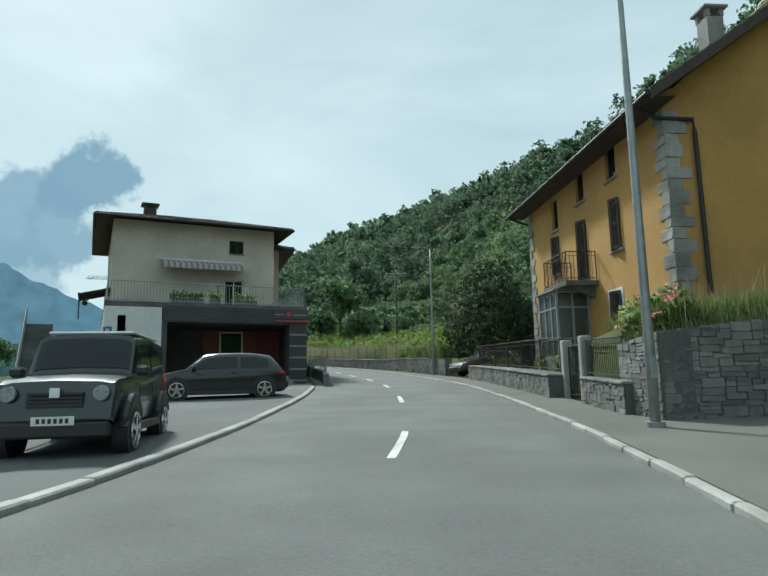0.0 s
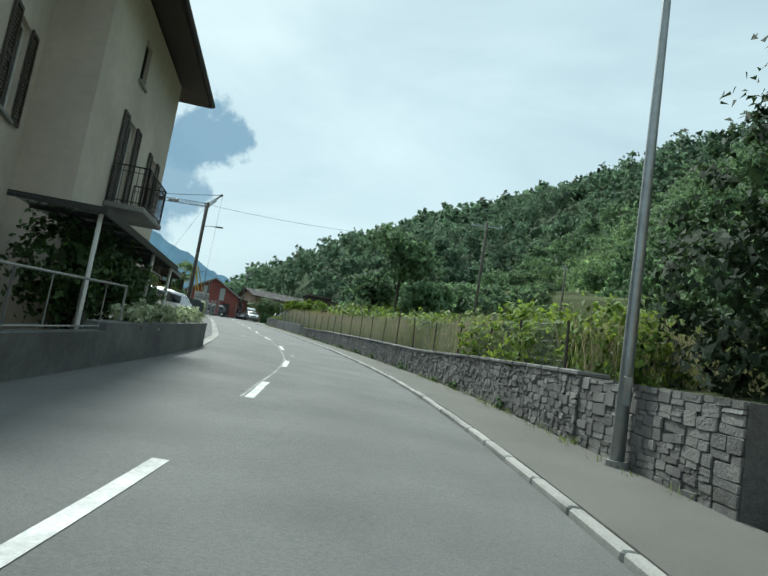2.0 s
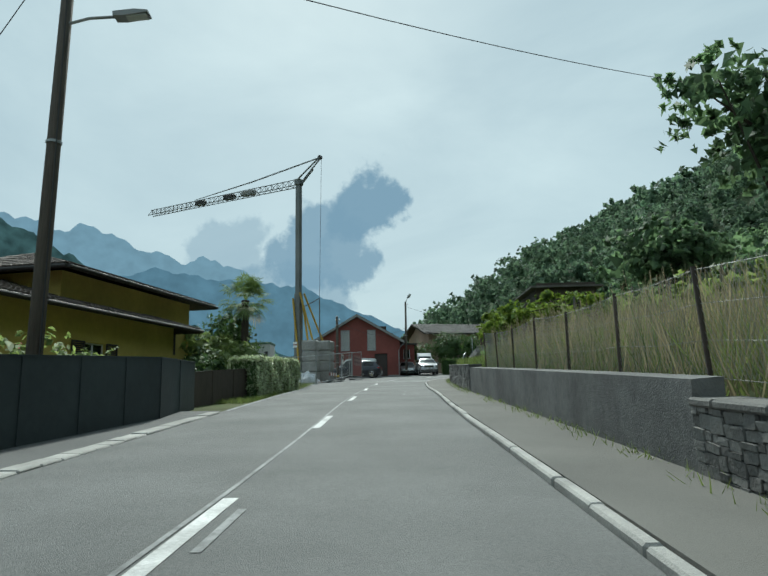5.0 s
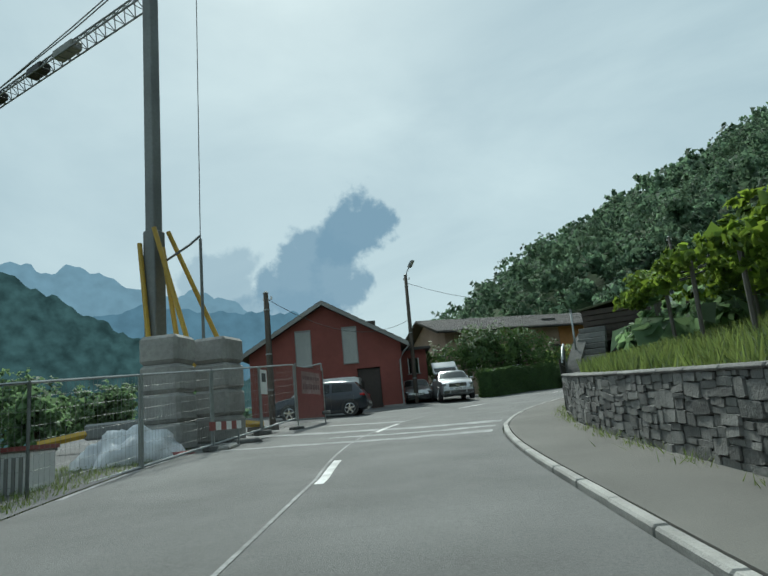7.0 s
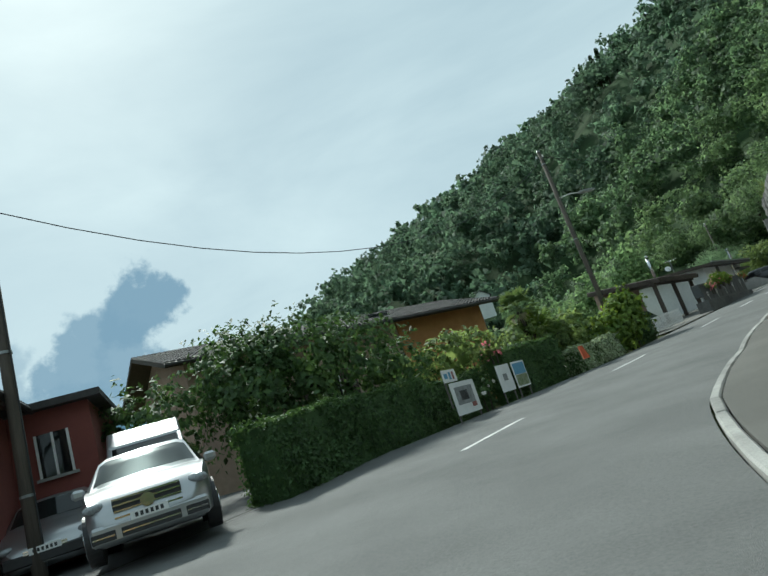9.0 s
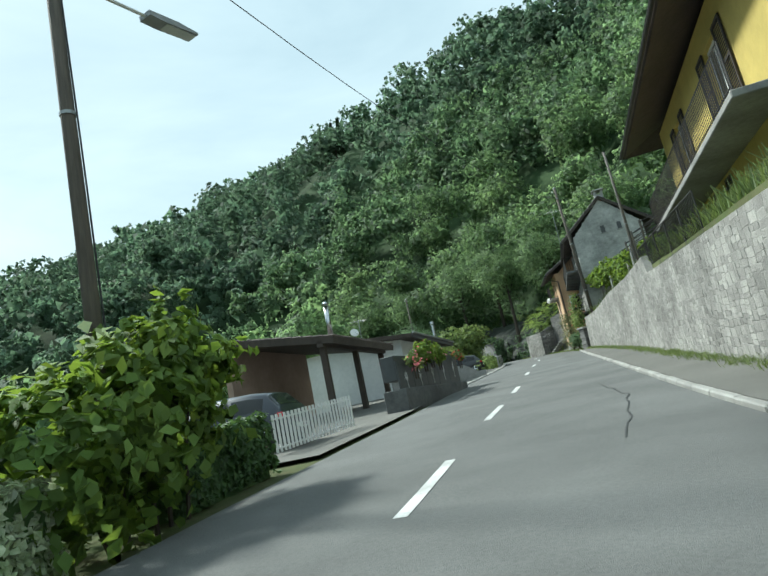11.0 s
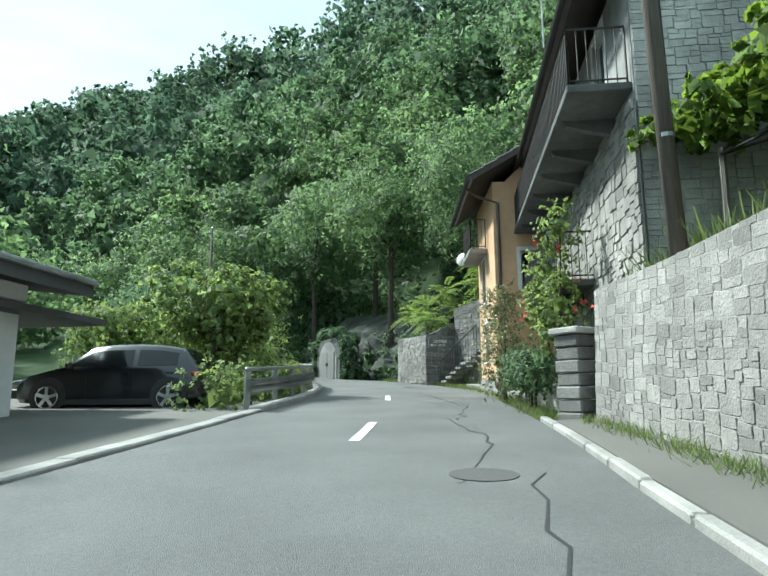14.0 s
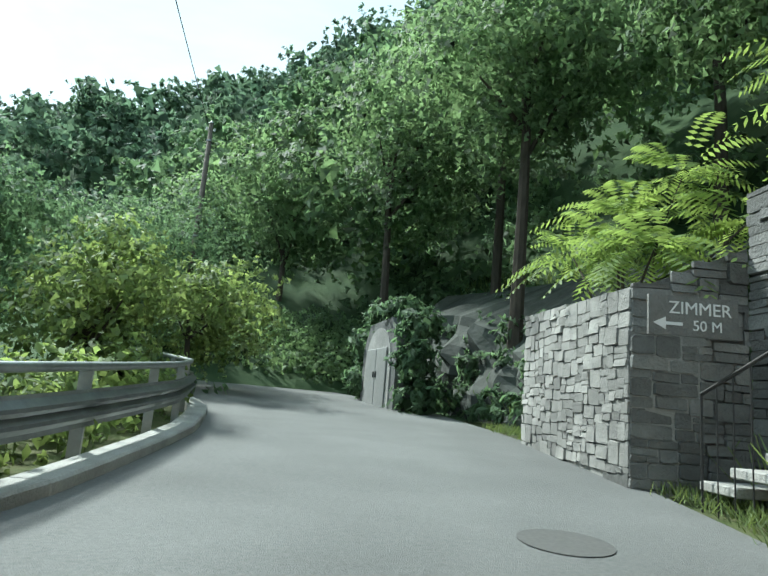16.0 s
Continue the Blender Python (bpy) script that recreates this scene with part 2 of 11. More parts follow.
STEEL = material("bright_steel", (0.6, 0.61, 0.62), (0.5, 0.51, 0.52), scale=14, rough=0.25, metal=1.0)
WHITEPAINT = material("white_paint", (0.8, 0.8, 0.79), (0.7, 0.7, 0.69), scale=9, rough=0.5, stain=0.1)
GREYPAINT = material("grey_paint", (0.3, 0.3, 0.29), (0.24, 0.24, 0.235), scale=9, rough=0.6, stain=0.15)
CHARCOAL = material("charcoal_cladding", (0.06, 0.062, 0.066), (0.08, 0.081, 0.085), scale=8, rough=0.6, stain=0.2, bump=0.2)
REDPANEL = material("dull_red_panel", (0.27, 0.075, 0.07), (0.22, 0.06, 0.056), scale=6, rough=0.5, stain=0.15)
RUBBER = material("rubber", (0.02, 0.02, 0.02), (0.03, 0.03, 0.03), scale=20, rough=0.8)
PLASTIC = material("black_plastic", (0.022, 0.022, 0.023), (0.032, 0.032, 0.033), scale=30, rough=0.5)
CURTAIN = material("pale_curtain", (0.5, 0.49, 0.46), (0.35, 0.345, 0.33), scale=3, rough=0.9, stretch=(14, 14, 0.3))
WIRE = material("cable_sheath", (0.03, 0.03, 0.032), rough=0.6)
GLASS = glass_material("window_glass", alpha=0.7)
CARGLASS = glass_material("tinted_car_glass", (0.015, 0.017, 0.018), alpha=0.82)
# Extra blue in the next three leaf tones carries painted haze.
LEAF_F = material("broadleaf_canopy", (0.1, 0.168, 0.088), (0.145, 0.218, 0.112), scale=0.12, rough=0.7, island=0.45, stain=0.3, stain_scale=0.05, translucent=0.5)
# Lighter canopy copy; haze over the near woods is put into its colour.
LEAF_N = material("hazed_near_canopy", (0.118, 0.188, 0.092), (0.168, 0.248, 0.116), scale=0.12, rough=0.65, island=0.35, stain=0.25, stain_scale=0.05, translucent=0.6)
# Far woods: bluer than nearer leaves, with distance haze mixed into the colour.
LEAF_FAR = material("distant_woods", (0.1, 0.163, 0.106), (0.135, 0.198, 0.124), scale=0.08, rough=0.8, island=0.4, stain=0.35, stain_scale=0.03, translucent=0.45)
LEAF_V = material("vine_leaves", (0.105, 0.175, 0.035), (0.165, 0.24, 0.05), scale=1.0, rough=0.75, island=0.35, translucent=0.4)
LEAF_D = material("dark_evergreen_leaves", (0.018, 0.034, 0.016), (0.03, 0.05, 0.022), scale=1.0, rough=0.85, island=0.4, translucent=0.25)
LEAF_B = material("shrub_leaves", (0.125, 0.185, 0.065), (0.19, 0.25, 0.09), scale=1.5, rough=0.65, island=0.4, translucent=0.5)
LEAF_P = material("palm_fronds", (0.085, 0.145, 0.051), (0.153, 0.204, 0.068), scale=3, rough=0.75, island=0.35, translucent=0.3)
LEAF_H = material("clipped_hedge_leaves", (0.048, 0.093, 0.031), (0.076, 0.136, 0.043), scale=3, rough=0.65, island=0.4, translucent=0.3)
LEAF_VAR = material("variegated_hedge_leaves", (0.46, 0.5, 0.36), (0.2, 0.27, 0.12), scale=9, rough=0.5, island=0.45, translucent=0.3)
GRASS = material("green_grass", (0.1, 0.15, 0.045), (0.14, 0.18, 0.065), scale=1.0, rough=0.7, island=0.35, translucent=0.35)
DRYGRASS = material("dry_meadow_grass", (0.3, 0.265, 0.165), (0.19, 0.18, 0.105), scale=0.8, rough=0.8, island=0.35, translucent=0.3)
LEAF_ROSE = material("reddish_rose_leaves", (0.17, 0.15, 0.085), (0.12, 0.16, 0.065), scale=4, rough=0.65, island=0.45, translucent=0.4)
FLOWER_P = material("pink_blossom", (0.75, 0.2, 0.25), (0.8, 0.4, 0.4), scale=5, rough=0.6, island=0.3, translucent=0.3)
FLOWER_W = material("white_blossom", (0.8, 0.78, 0.72), (0.7, 0.66, 0.6), scale=5, rough=0.6, island=0.2)
FLOWER_R = material("red_blossom", (0.6, 0.06, 0.05), (0.7, 0.12, 0.08), scale=5, rough=0.6, island=0.3)
BARK = material("bark", (0.09, 0.075, 0.06), (0.05, 0.043, 0.036), scale=8, rough=0.95, bump=1.0, bscale=14, stretch=(1, 1, 0.3))


# Self-lit colour for the far ranges, haze included.
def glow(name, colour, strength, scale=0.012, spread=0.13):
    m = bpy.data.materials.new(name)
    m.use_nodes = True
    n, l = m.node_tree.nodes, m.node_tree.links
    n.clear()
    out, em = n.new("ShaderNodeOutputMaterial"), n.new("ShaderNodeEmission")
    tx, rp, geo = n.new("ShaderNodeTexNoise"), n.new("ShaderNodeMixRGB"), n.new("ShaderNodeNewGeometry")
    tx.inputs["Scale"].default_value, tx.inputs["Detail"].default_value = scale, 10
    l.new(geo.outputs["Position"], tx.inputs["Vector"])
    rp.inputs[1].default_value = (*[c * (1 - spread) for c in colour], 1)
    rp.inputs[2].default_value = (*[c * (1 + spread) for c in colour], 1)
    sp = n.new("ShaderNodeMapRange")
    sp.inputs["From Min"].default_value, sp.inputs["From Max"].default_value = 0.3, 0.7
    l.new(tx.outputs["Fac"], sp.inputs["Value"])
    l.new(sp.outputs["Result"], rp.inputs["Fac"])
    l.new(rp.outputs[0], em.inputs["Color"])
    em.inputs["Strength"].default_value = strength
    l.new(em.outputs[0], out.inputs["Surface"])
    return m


# ---- building helpers ----
def thing(name, at, label, category, group="", kind=""):
    """An Empty at the base of a thing."""
    ob = new(name)
    ob.matrix_world = at if isinstance(at, Matrix) else Matrix.Translation(at)
    ob.empty_display_size = 0.2
    return tagged(ob, label, category, group, kind)


def finish(me, mat, smooth=False):
    for m in (mat if isinstance(mat, (list, tuple)) else [mat]):
        me.materials.append(m)
    if smooth:
        me.polygons.foreach_set("use_smooth", [True] * len(me.polygons))
    return me


def part(name, bm, mat, parent=None, label="", smooth=False):
    """Links a bmesh as one mesh object under a thing or a part, in its frame."""
    me = bpy.data.meshes.new(name)
    bm.normal_update()
    bm.to_mesh(me)
    bm.free()
    ob = new(name, finish(me, mat, smooth))
    if parent is not None:
        ob.parent = parent
    if label:
        ob["label"] = label
    return ob


def raw(name, verts, faces, mat, parent=None, label="", smooth=False, normals=None):
    """The same from arrays; faces all of one size, as an array of rows; normals: one for each vertex, as a crown is rounded."""
    verts, faces = np.asarray(verts, dtype=np.float32), np.asarray(faces, dtype=np.int32)
    me = bpy.data.meshes.new(name)
    me.vertices.add(len(verts))
    me.vertices.foreach_set("co", verts.ravel())
    k = faces.shape[1]
    me.loops.add(faces.size)
    me.loops.foreach_set("vertex_index", faces.ravel())
    me.polygons.add(len(faces))
    me.polygons.foreach_set("loop_start", np.arange(0, faces.size, k, dtype=np.int32))
    me.polygons.foreach_set("loop_total", np.full(len(faces), k, dtype=np.int32))
    me.update(calc_edges=True)
    me.polygons.foreach_set("use_smooth", [bool(smooth) or normals is not None] * len(faces))
    if normals is not None:
        me.normals_split_custom_set_from_vertices(normals)
    ob = new(name, finish(me, mat, smooth))
    if parent is not None:
        ob.parent = parent
    if label:
        ob["label"] = label
    return ob


def box(bm, x0, x1, y0, y1, z0, z1, bevel=0.0, m=None):
    vs = [bm.verts.new(p) for p in ((x0, y0, z0), (x1, y0, z0), (x1, y1, z0), (x0, y1, z0), (x0, y0, z1), (x1, y0, z1), (x1, y1, z1), (x0, y1, z1))]
    fs = [bm.faces.new([vs[i] for i in f]) for f in ((0, 3, 2, 1), (4, 5, 6, 7), (0, 1, 5, 4), (1, 2, 6, 5), (2, 3, 7, 6), (3, 0, 4, 7))]
    if bevel:
        es = list({e for f in fs for e in f.edges})
        r = bmesh.ops.bevel(bm, geom=es, offset=bevel, segments=1, affect="EDGES", profile=0.5)
        vs = list({v for f in r["faces"] for v in f.verts} | {v for v in vs if v.is_valid})
    if m is not None:
        bmesh.ops.transform(bm, matrix=m, verts=[v for v in vs if v.is_valid])
    return bm


def boxed(*a, **k):
    return box(bmesh.new(), *a, **k)


def tube(bm, points, r, sides=8, r1=None, cap=True):
    """A round bar through the points, tapering from r to r1."""
    pts = [Vector(p) for p in points]
    rings = []
    for i, p in enumerate(pts):
        t = (pts[min(i + 1, len(pts) - 1)] - pts[max(i - 1, 0)]).normalized()
        a = t.orthogonal().normalized() if abs(t.z) > 0.95 else t.cross(Vector((0, 0, 1))).normalized()
        b = t.cross(a)
        rr = r if r1 is None else r + (r1 - r) * i / (len(pts) - 1)
        rings.append([bm.verts.new(p + (a * math.cos(q) + b * math.sin(q)) * rr) for q in [math.tau * k / sides for k in range(sides)]])
    for u, v in zip(rings, rings[1:]):
        for k in range(sides):
            bm.faces.new((u[k], u[(k + 1) % sides], v[(k + 1) % sides], v[k]))
    if cap:
        bm.faces.new(rings[0][::-1])
        bm.faces.new(rings[-1])
    return bm


def tubed(points, r, sides=8, r1=None):
    return tube(bmesh.new(), points, r, sides, r1)


def prism(bm, outline, y0, y1):
    """An outline in (x, z), drawn out along y."""
    a = [bm.verts.new((x, y0, z)) for x, z in outline]
    b = [bm.verts.new((x, y1, z)) for x, z in outline]
    bm.faces.new(a)
    bm.faces.new(b[::-1])
    for i in range(len(a)):
        j = (i + 1) % len(a)
        bm.faces.new((a[j], a[i], b[i], b[j]))
    return bm


def prismed(outline, y0, y1):
    bm = prism(bmesh.new(), outline, y0, y1)
    bmesh.ops.recalc_face_normals(bm, faces=bm.faces)
    return bm


def text(name, words, size, at, mat, parent, label="", extrude=0.004):
    """Flat lettering in the built-in font, as a mesh, facing along -y of its frame."""
    cu = bpy.data.curves.new(name, "FONT")
    cu.body, cu.size, cu.extrude, cu.align_x, cu.align_y = words, size, extrude, "CENTER", "CENTER"
    tmp = bpy.data.objects.new(name, cu)
    scene.collection.objects.link(tmp)
    me = bpy.data.meshes.new_from_object(tmp.evaluated_get(bpy.context.evaluated_depsgraph_get()))
    bpy.data.objects.remove(tmp)
    bpy.data.curves.remove(cu)
    ob = new(name, finish(me, mat))
    ob.parent = parent
    ob.matrix_local = at
    if label:
        ob["label"] = label
    return ob


rng = np.random.default_rng(7)


def leaves(centres, normals, size, spread=0.6, aspect=1.7, droop=0.25, g=rng, three=False):
    """Pointed leaves: verts and faces, one leaf at each centre, facing roughly along its normal; three: with three corners, for far crowns."""
    n = len(centres)
    c, nr = np.asarray(centres, float), np.asarray(normals, float) + g.normal(0, spread, (n, 3))
    nr /= np.linalg.norm(nr, axis=1, keepdims=True) + 1e-9
    t = g.normal(0, 1, (n, 3))
    t[:, 2] -= droop * 3
    t -= nr * np.sum(t * nr, axis=1, keepdims=True)
    t /= np.linalg.norm(t, axis=1, keepdims=True) + 1e-9
    b = np.cross(nr, t)
    s = (np.asarray(size) * g.uniform(0.65, 1.35, n))[:, None]
    bend = nr * s * 0.18
    left, right, tip = c + b * s / 2 - t * s * (0.35 * aspect if three else 0.1) + bend, c - b * s / 2 - t * s * (0.35 * aspect if three else 0.1) + bend, c + t * s * aspect / 2
    if three:
        return np.stack([right, tip, left], 1).reshape(-1, 3), np.arange(3 * n).reshape(-1, 3)
    return np.stack([c - t * s * aspect / 2, right, tip, left], 1).reshape(-1, 3), np.arange(4 * n).reshape(-1, 4)


def on_balls(balls, count, g=rng, top=0.15):
    """Points and normals spread over the outsides of overlapping balls (x, y, z, rx, rz)."""
    balls = np.asarray(balls, float)
    w = balls[:, 3] * balls[:, 3]
    pick = g.choice(len(balls), count, p=w / w.sum())
    d = g.normal(0, 1, (count, 3))
    d[:, 2] += top
    d /= np.linalg.norm(d, axis=1, keepdims=True)
    # leaves sit along short twigs that leave the crown and droop
    per = 8
    tw = np.arange(count) // per
    first = tw * per
    out = d[first] * 0.75 + g.normal(0, 0.5, (count // per + 1, 3))[tw]
    out /= np.linalg.norm(out, axis=1, keepdims=True)
    R = balls[pick[first]][:, [3, 3, 4]]
    along = g.uniform(0, 1, (count, 1)) * np.minimum(g.gamma(2.0, 0.2, (count // per + 1, 1)), 0.8)[tw]
    p = balls[pick[first]][:, :3] + d[first] * R * g.uniform(0.62, 0.98, (count // per + 1, 1))[tw] + out * R * along
    p[:, 2] -= (along[:, 0] ** 2) * R[:, 2] * 0.35
    p += g.normal(0, 0.035, (count, 3)) * R
    return p, d[first] + np.array([0, 0, 0.35])


def unit(v):
    return v / (np.linalg.norm(v, axis=1, keepdims=True) + 1e-9)


def hearts(balls, k, g, most=9.0, n=14, three=False):
    """Large leaves inside the crowns that close the gaps: verts, faces and the ways outward."""
    b = np.repeat(np.asarray(balls, float), n, 0)
    d = unit(g.normal(0, 1, (len(b), 3)))
    p = b[:, :3] + d * b[:, [3, 3, 4]] * g.uniform(0.15, k, (len(b), 1))
    v, f = leaves(p, d, np.minimum(b[:, 3] * 0.62, most), 0.5, 1.5, g=g, three=three)
    return v, f, d


def foliage(name, balls, count, size, mat, parent=None, label="", spread=0.6, core=0.66, aspect=1.7, g=rng, three=False):
    """A leafy mass: leaves on twigs over balls, and larger ones within that close the gaps; the crown shades as one rounded form."""
    p, n = on_balls(balls, count, g)
    v, f = leaves(p, n, size, spread, aspect, g=g, three=three)
    out = n
    if core:
        cv, cf, cd = hearts(balls, core, g, np.max(size) * (2.2 if three else 3.2), 9 if three else 14 if np.max(size) < 0.25 else 9, three)
        v, f, out = np.concatenate([v, cv]), np.concatenate([f, cf + len(v)]), np.concatenate([out, cd])
    corners = f.shape[1]
    fn = unit(np.cross(v[f[:, 1]] - v[f[:, 0]], v[f[:, 2]] - v[f[:, 0]]))
    nn = unit(unit(out) * 0.7 + fn * 0.45 * np.sign(np.sum(fn * out, axis=1, keepdims=True)))
    return raw(name, v, f, mat, parent, label, normals=np.repeat(nn, corners, 0))


def blades(pts, height, width, lean=0.3, g=rng):
    """Grass blades: verts and quads, tapered and leaning."""
    n = len(pts)
    p = np.asarray(pts, float)
    a = g.uniform(0, math.tau, n)
    u = np.stack([np.cos(a), np.sin(a), np.zeros(n)], 1)
    h = (np.asarray(height) * g.uniform(0.5, 1.25, n))[:, None]
    w = (width * g.uniform(0.6, 1.3, n))[:, None]
    tip = p + np.stack([g.normal(0, lean, n), g.normal(0, lean, n), np.ones(n)], 1) * h
    v = np.stack([p - u * w / 2, p + u * w / 2, tip + u * w * 0.12, tip - u * w * 0.12], 1).reshape(-1, 3)
    return v, np.arange(4 * n).reshape(-1, 4)
# ---- the road's line: surface points every 12 m, from behind the start ----
ROAD = [(-5.61, -47.67, -2.63), (-4.21, -35.75, -2.26), (-2.81, -23.84, -1.88), (-1.4, -11.92, -1.51), (0.0, 0.0, -1.13), (1.27, 11.93, -0.75),
        (1.47, 23.92, -0.24), (0.33, 35.86, 0.24), (-2.21, 47.58, 0.82), (-6.08, 58.93, 1.44), (-10.62, 70.04, 2.02), (-15.51, 81.0, 2.64),
        (-20.45, 91.93, 3.22), (-25.14, 102.98, 3.74), (-28.54, 114.47, 4.25), (-28.45, 126.4, 4.76), (-24.31, 137.62, 5.34), (-17.43, 147.43, 6.01),
        (-10.12, 156.95, 6.73), (-3.04, 166.63, 7.48), (3.84, 176.47, 8.23), (9.51, 187.01, 8.87), (11.6, 198.6, 9.53), (8.6, 210.2, 10.2), (2.5, 220.5, 10.8)]
S0, STEP = -48.0, 12.0
ctrl = np.array(ROAD)
tang = np.gradient(ctrl, axis=0)


def road_at(s):
    """The road's line and its right-hand normal at s metres (arrays welcome)."""
    q = (np.asarray(s, float) - S0) / STEP
    i = np.clip(np.floor(q).astype(int), 0, len(ctrl) - 2)
    u = (q - i)[..., None]
    p0, p1, m0, m1 = ctrl[i], ctrl[i + 1], tang[i], tang[i + 1]
    p = (2 * u**3 - 3 * u**2 + 1) * p0 + (u**3 - 2 * u**2 + u) * m0 + (-2 * u**3 + 3 * u**2) * p1 + (u**3 - u**2) * m1
    d = (6 * u**2 - 6 * u) * p0 + (3 * u**2 - 4 * u + 1) * m0 + (-6 * u**2 + 6 * u) * p1 + (3 * u**2 - 2 * u) * m1
    d = d / np.linalg.norm(d[..., :2], axis=-1, keepdims=True)
    return p, np.stack([d[..., 1], -d[..., 0], np.zeros(d.shape[:-1])], -1)


def table(rows):
    a = np.array(rows)
    return lambda s: np.interp(s, a[:, 0], a[:, 1])


LEFT = table([(-48, -3.5), (6, -3.65), (14, -4.0), (22, -4.2), (37, -4.6), (49, -4.05), (57, -4.0), (63, -4.2), (70, -4.3), (84, -4.2), (92, -4.25), (104, -4.6), (110, -5.0),
              (118, -6.3), (124, -7.5), (130, -7.8), (134, -7.3), (140, -6.0), (146, -4.9), (152, -4.3), (175, -4.2), (183, -3.8), (190, -3.35),
              (196, -2.9), (204, -2.6), (208, -2.75), (211, -3.1), (214, -3.8), (218, -5.2), (240, -12.0)])
KERB = table([(-48, 1.9), (10, 1.93), (20, 1.76), (28, 1.76), (40, 1.58), (50, 1.42), (56, 1.34), (88, 1.35), (100, 1.55), (106, 1.5), (112, 1.28),
              (118, 1.1), (127, 1.04), (131, 1.0), (135, 1.24), (140, 1.86), (146, 2.1), (151, 1.85), (166, 1.44), (172, 1.4), (186, 1.46), (191, 1.65),
              (196, 1.85), (201, 2.2), (206, 2.2), (212, 2.0), (240, 2.0)])
CENTRE = table([(-48, -0.85), (10, -0.85), (18, -1.1), (25, -1.3), (33, -1.45), (42, -1.6), (50, -1.4), (58, -1.38), (66, -1.6), (75, -1.55), (82, -1.4), (104, -1.25), (112, -1.5),
                (121, -2.4), (129, -2.9), (137, -2.6), (141, -2.1), (147, -1.75), (154, -1.5), (176, -1.45), (182, -1.3), (188, -1.05), (195, -0.8), (240, -0.4)])
WALL = table([(-48, 6.0), (11.0, 6.0), (11.7, 3.2), (22, 3.1), (30, 3.4), (38, 3.2), (46, 3.15), (56, 2.8), (68, 2.65), (82, 2.68), (100, 2.75), (107, 2.88), (115, 2.7),
              (123, 2.55), (130, 2.7), (140, 3.1), (150, 3.1), (168, 2.85), (175, 2.95), (182, 2.8), (186, 2.58), (190.6, 2.35), (192.5, 2.6), (193.5, 2.75), (200, 3.4), (240, 3.4)])
BEHIND = table([(-48, 0.0), (12.0, 0.0), (13.0, 1.75), (15.0, 1.55), (16.0, 0.7), (30, 0.4), (31, 0.0), (36, 0.0), (38, 1.0), (46, 0.95), (60, 0.75), (82, 0.6), (84, 0.85), (98, 0.9), (99, 0.98),
                (127, 1.02), (131, 1.6), (140, 2.6), (166, 2.6), (172, 2.7), (180, 2.5), (186, 2.05), (189.8, 1.95), (190.8, 0.35), (196, 0.2), (240, 0.2)])
TILT = table([(110, 0.0), (122, 0.03), (140, 0.035), (152, 0.0)])  # how the road leans up to its left in the bend


def at(s, lat, up=0.0):
    """The point lat metres right of the road's line, up over the road there."""
    p, n = road_at(s)
    q = p + n * np.asarray(lat)[..., None]
    q[..., 2] += np.asarray(up) + TILT(s) * np.maximum(-np.asarray(lat) - 1.0, 0)
    return q


def smooth(x):
    x = np.clip(x, 0, 1)
    return x * x * (3 - 2 * x)


FOOT = np.array([(75, -400), (68, -20), (60, 40), (48, 90), (26, 130), (17.5, 160), (16.5, 185), (15.5, 202), (11, 214), (4, 228), (-14, 258), (-45, 272), (-82, 285), (-115, 310), (-170, 420), (-400, 900)], float)
# height of the ridge over the valley, on a coarse plan of x and y
RIDGE_X, RIDGE_Y = np.array([-200, -120, -70, -35, 0, 40, 90, 160.0]), np.array([150, 215, 255, 310, 420, 650.0])
RIDGE = np.array([[15, 15, 15, 15, 17, 50], [15, 15, 15, 6, 33, 91], [35, 35, 36, 28, 69, 115], [52, 52, 54, 41, 85, 133],
                  [70, 70, 85, 50, 95, 152], [84, 84, 86, 74, 113, 164], [94, 94, 85, 102, 132, 174], [108, 108, 109, 119, 142, 188]], float) * 0.95


def ridge(x, y):
    i = np.clip(np.interp(x, RIDGE_X, np.arange(8)), 0, 6.999)
    j = np.clip(np.interp(y, RIDGE_Y, np.arange(6)), 0, 4.999)
    a, b = i.astype(int), j.astype(int)
    u, v = i - a, j - b
    return RIDGE[a, b] * (1 - u) * (1 - v) + RIDGE[a + 1, b] * u * (1 - v) + RIDGE[a, b + 1] * (1 - u) * v + RIDGE[a + 1, b + 1] * u * v


def foot_distance(x, y):
    """Metres up the hill from its foot; negative below."""
    p = np.stack([x, y], -1)
    best = np.full(x.shape, 1e9)
    sign = np.ones(x.shape)
    for a, b in zip(FOOT, FOOT[1:]):
        v = b - a
        t = np.clip(((p - a) @ v) / (v @ v), 0, 1)
        q = a + t[..., None] * v
        d = np.linalg.norm(p - q, axis=-1)
        c = v[0] * (p[..., 1] - a[1]) - v[1] * (p[..., 0] - a[0])
        closer = d < best
        best = np.where(closer, d, best)
        sign = np.where(closer, np.where(c < 0, 1.0, -1.0), sign)
    return best * sign


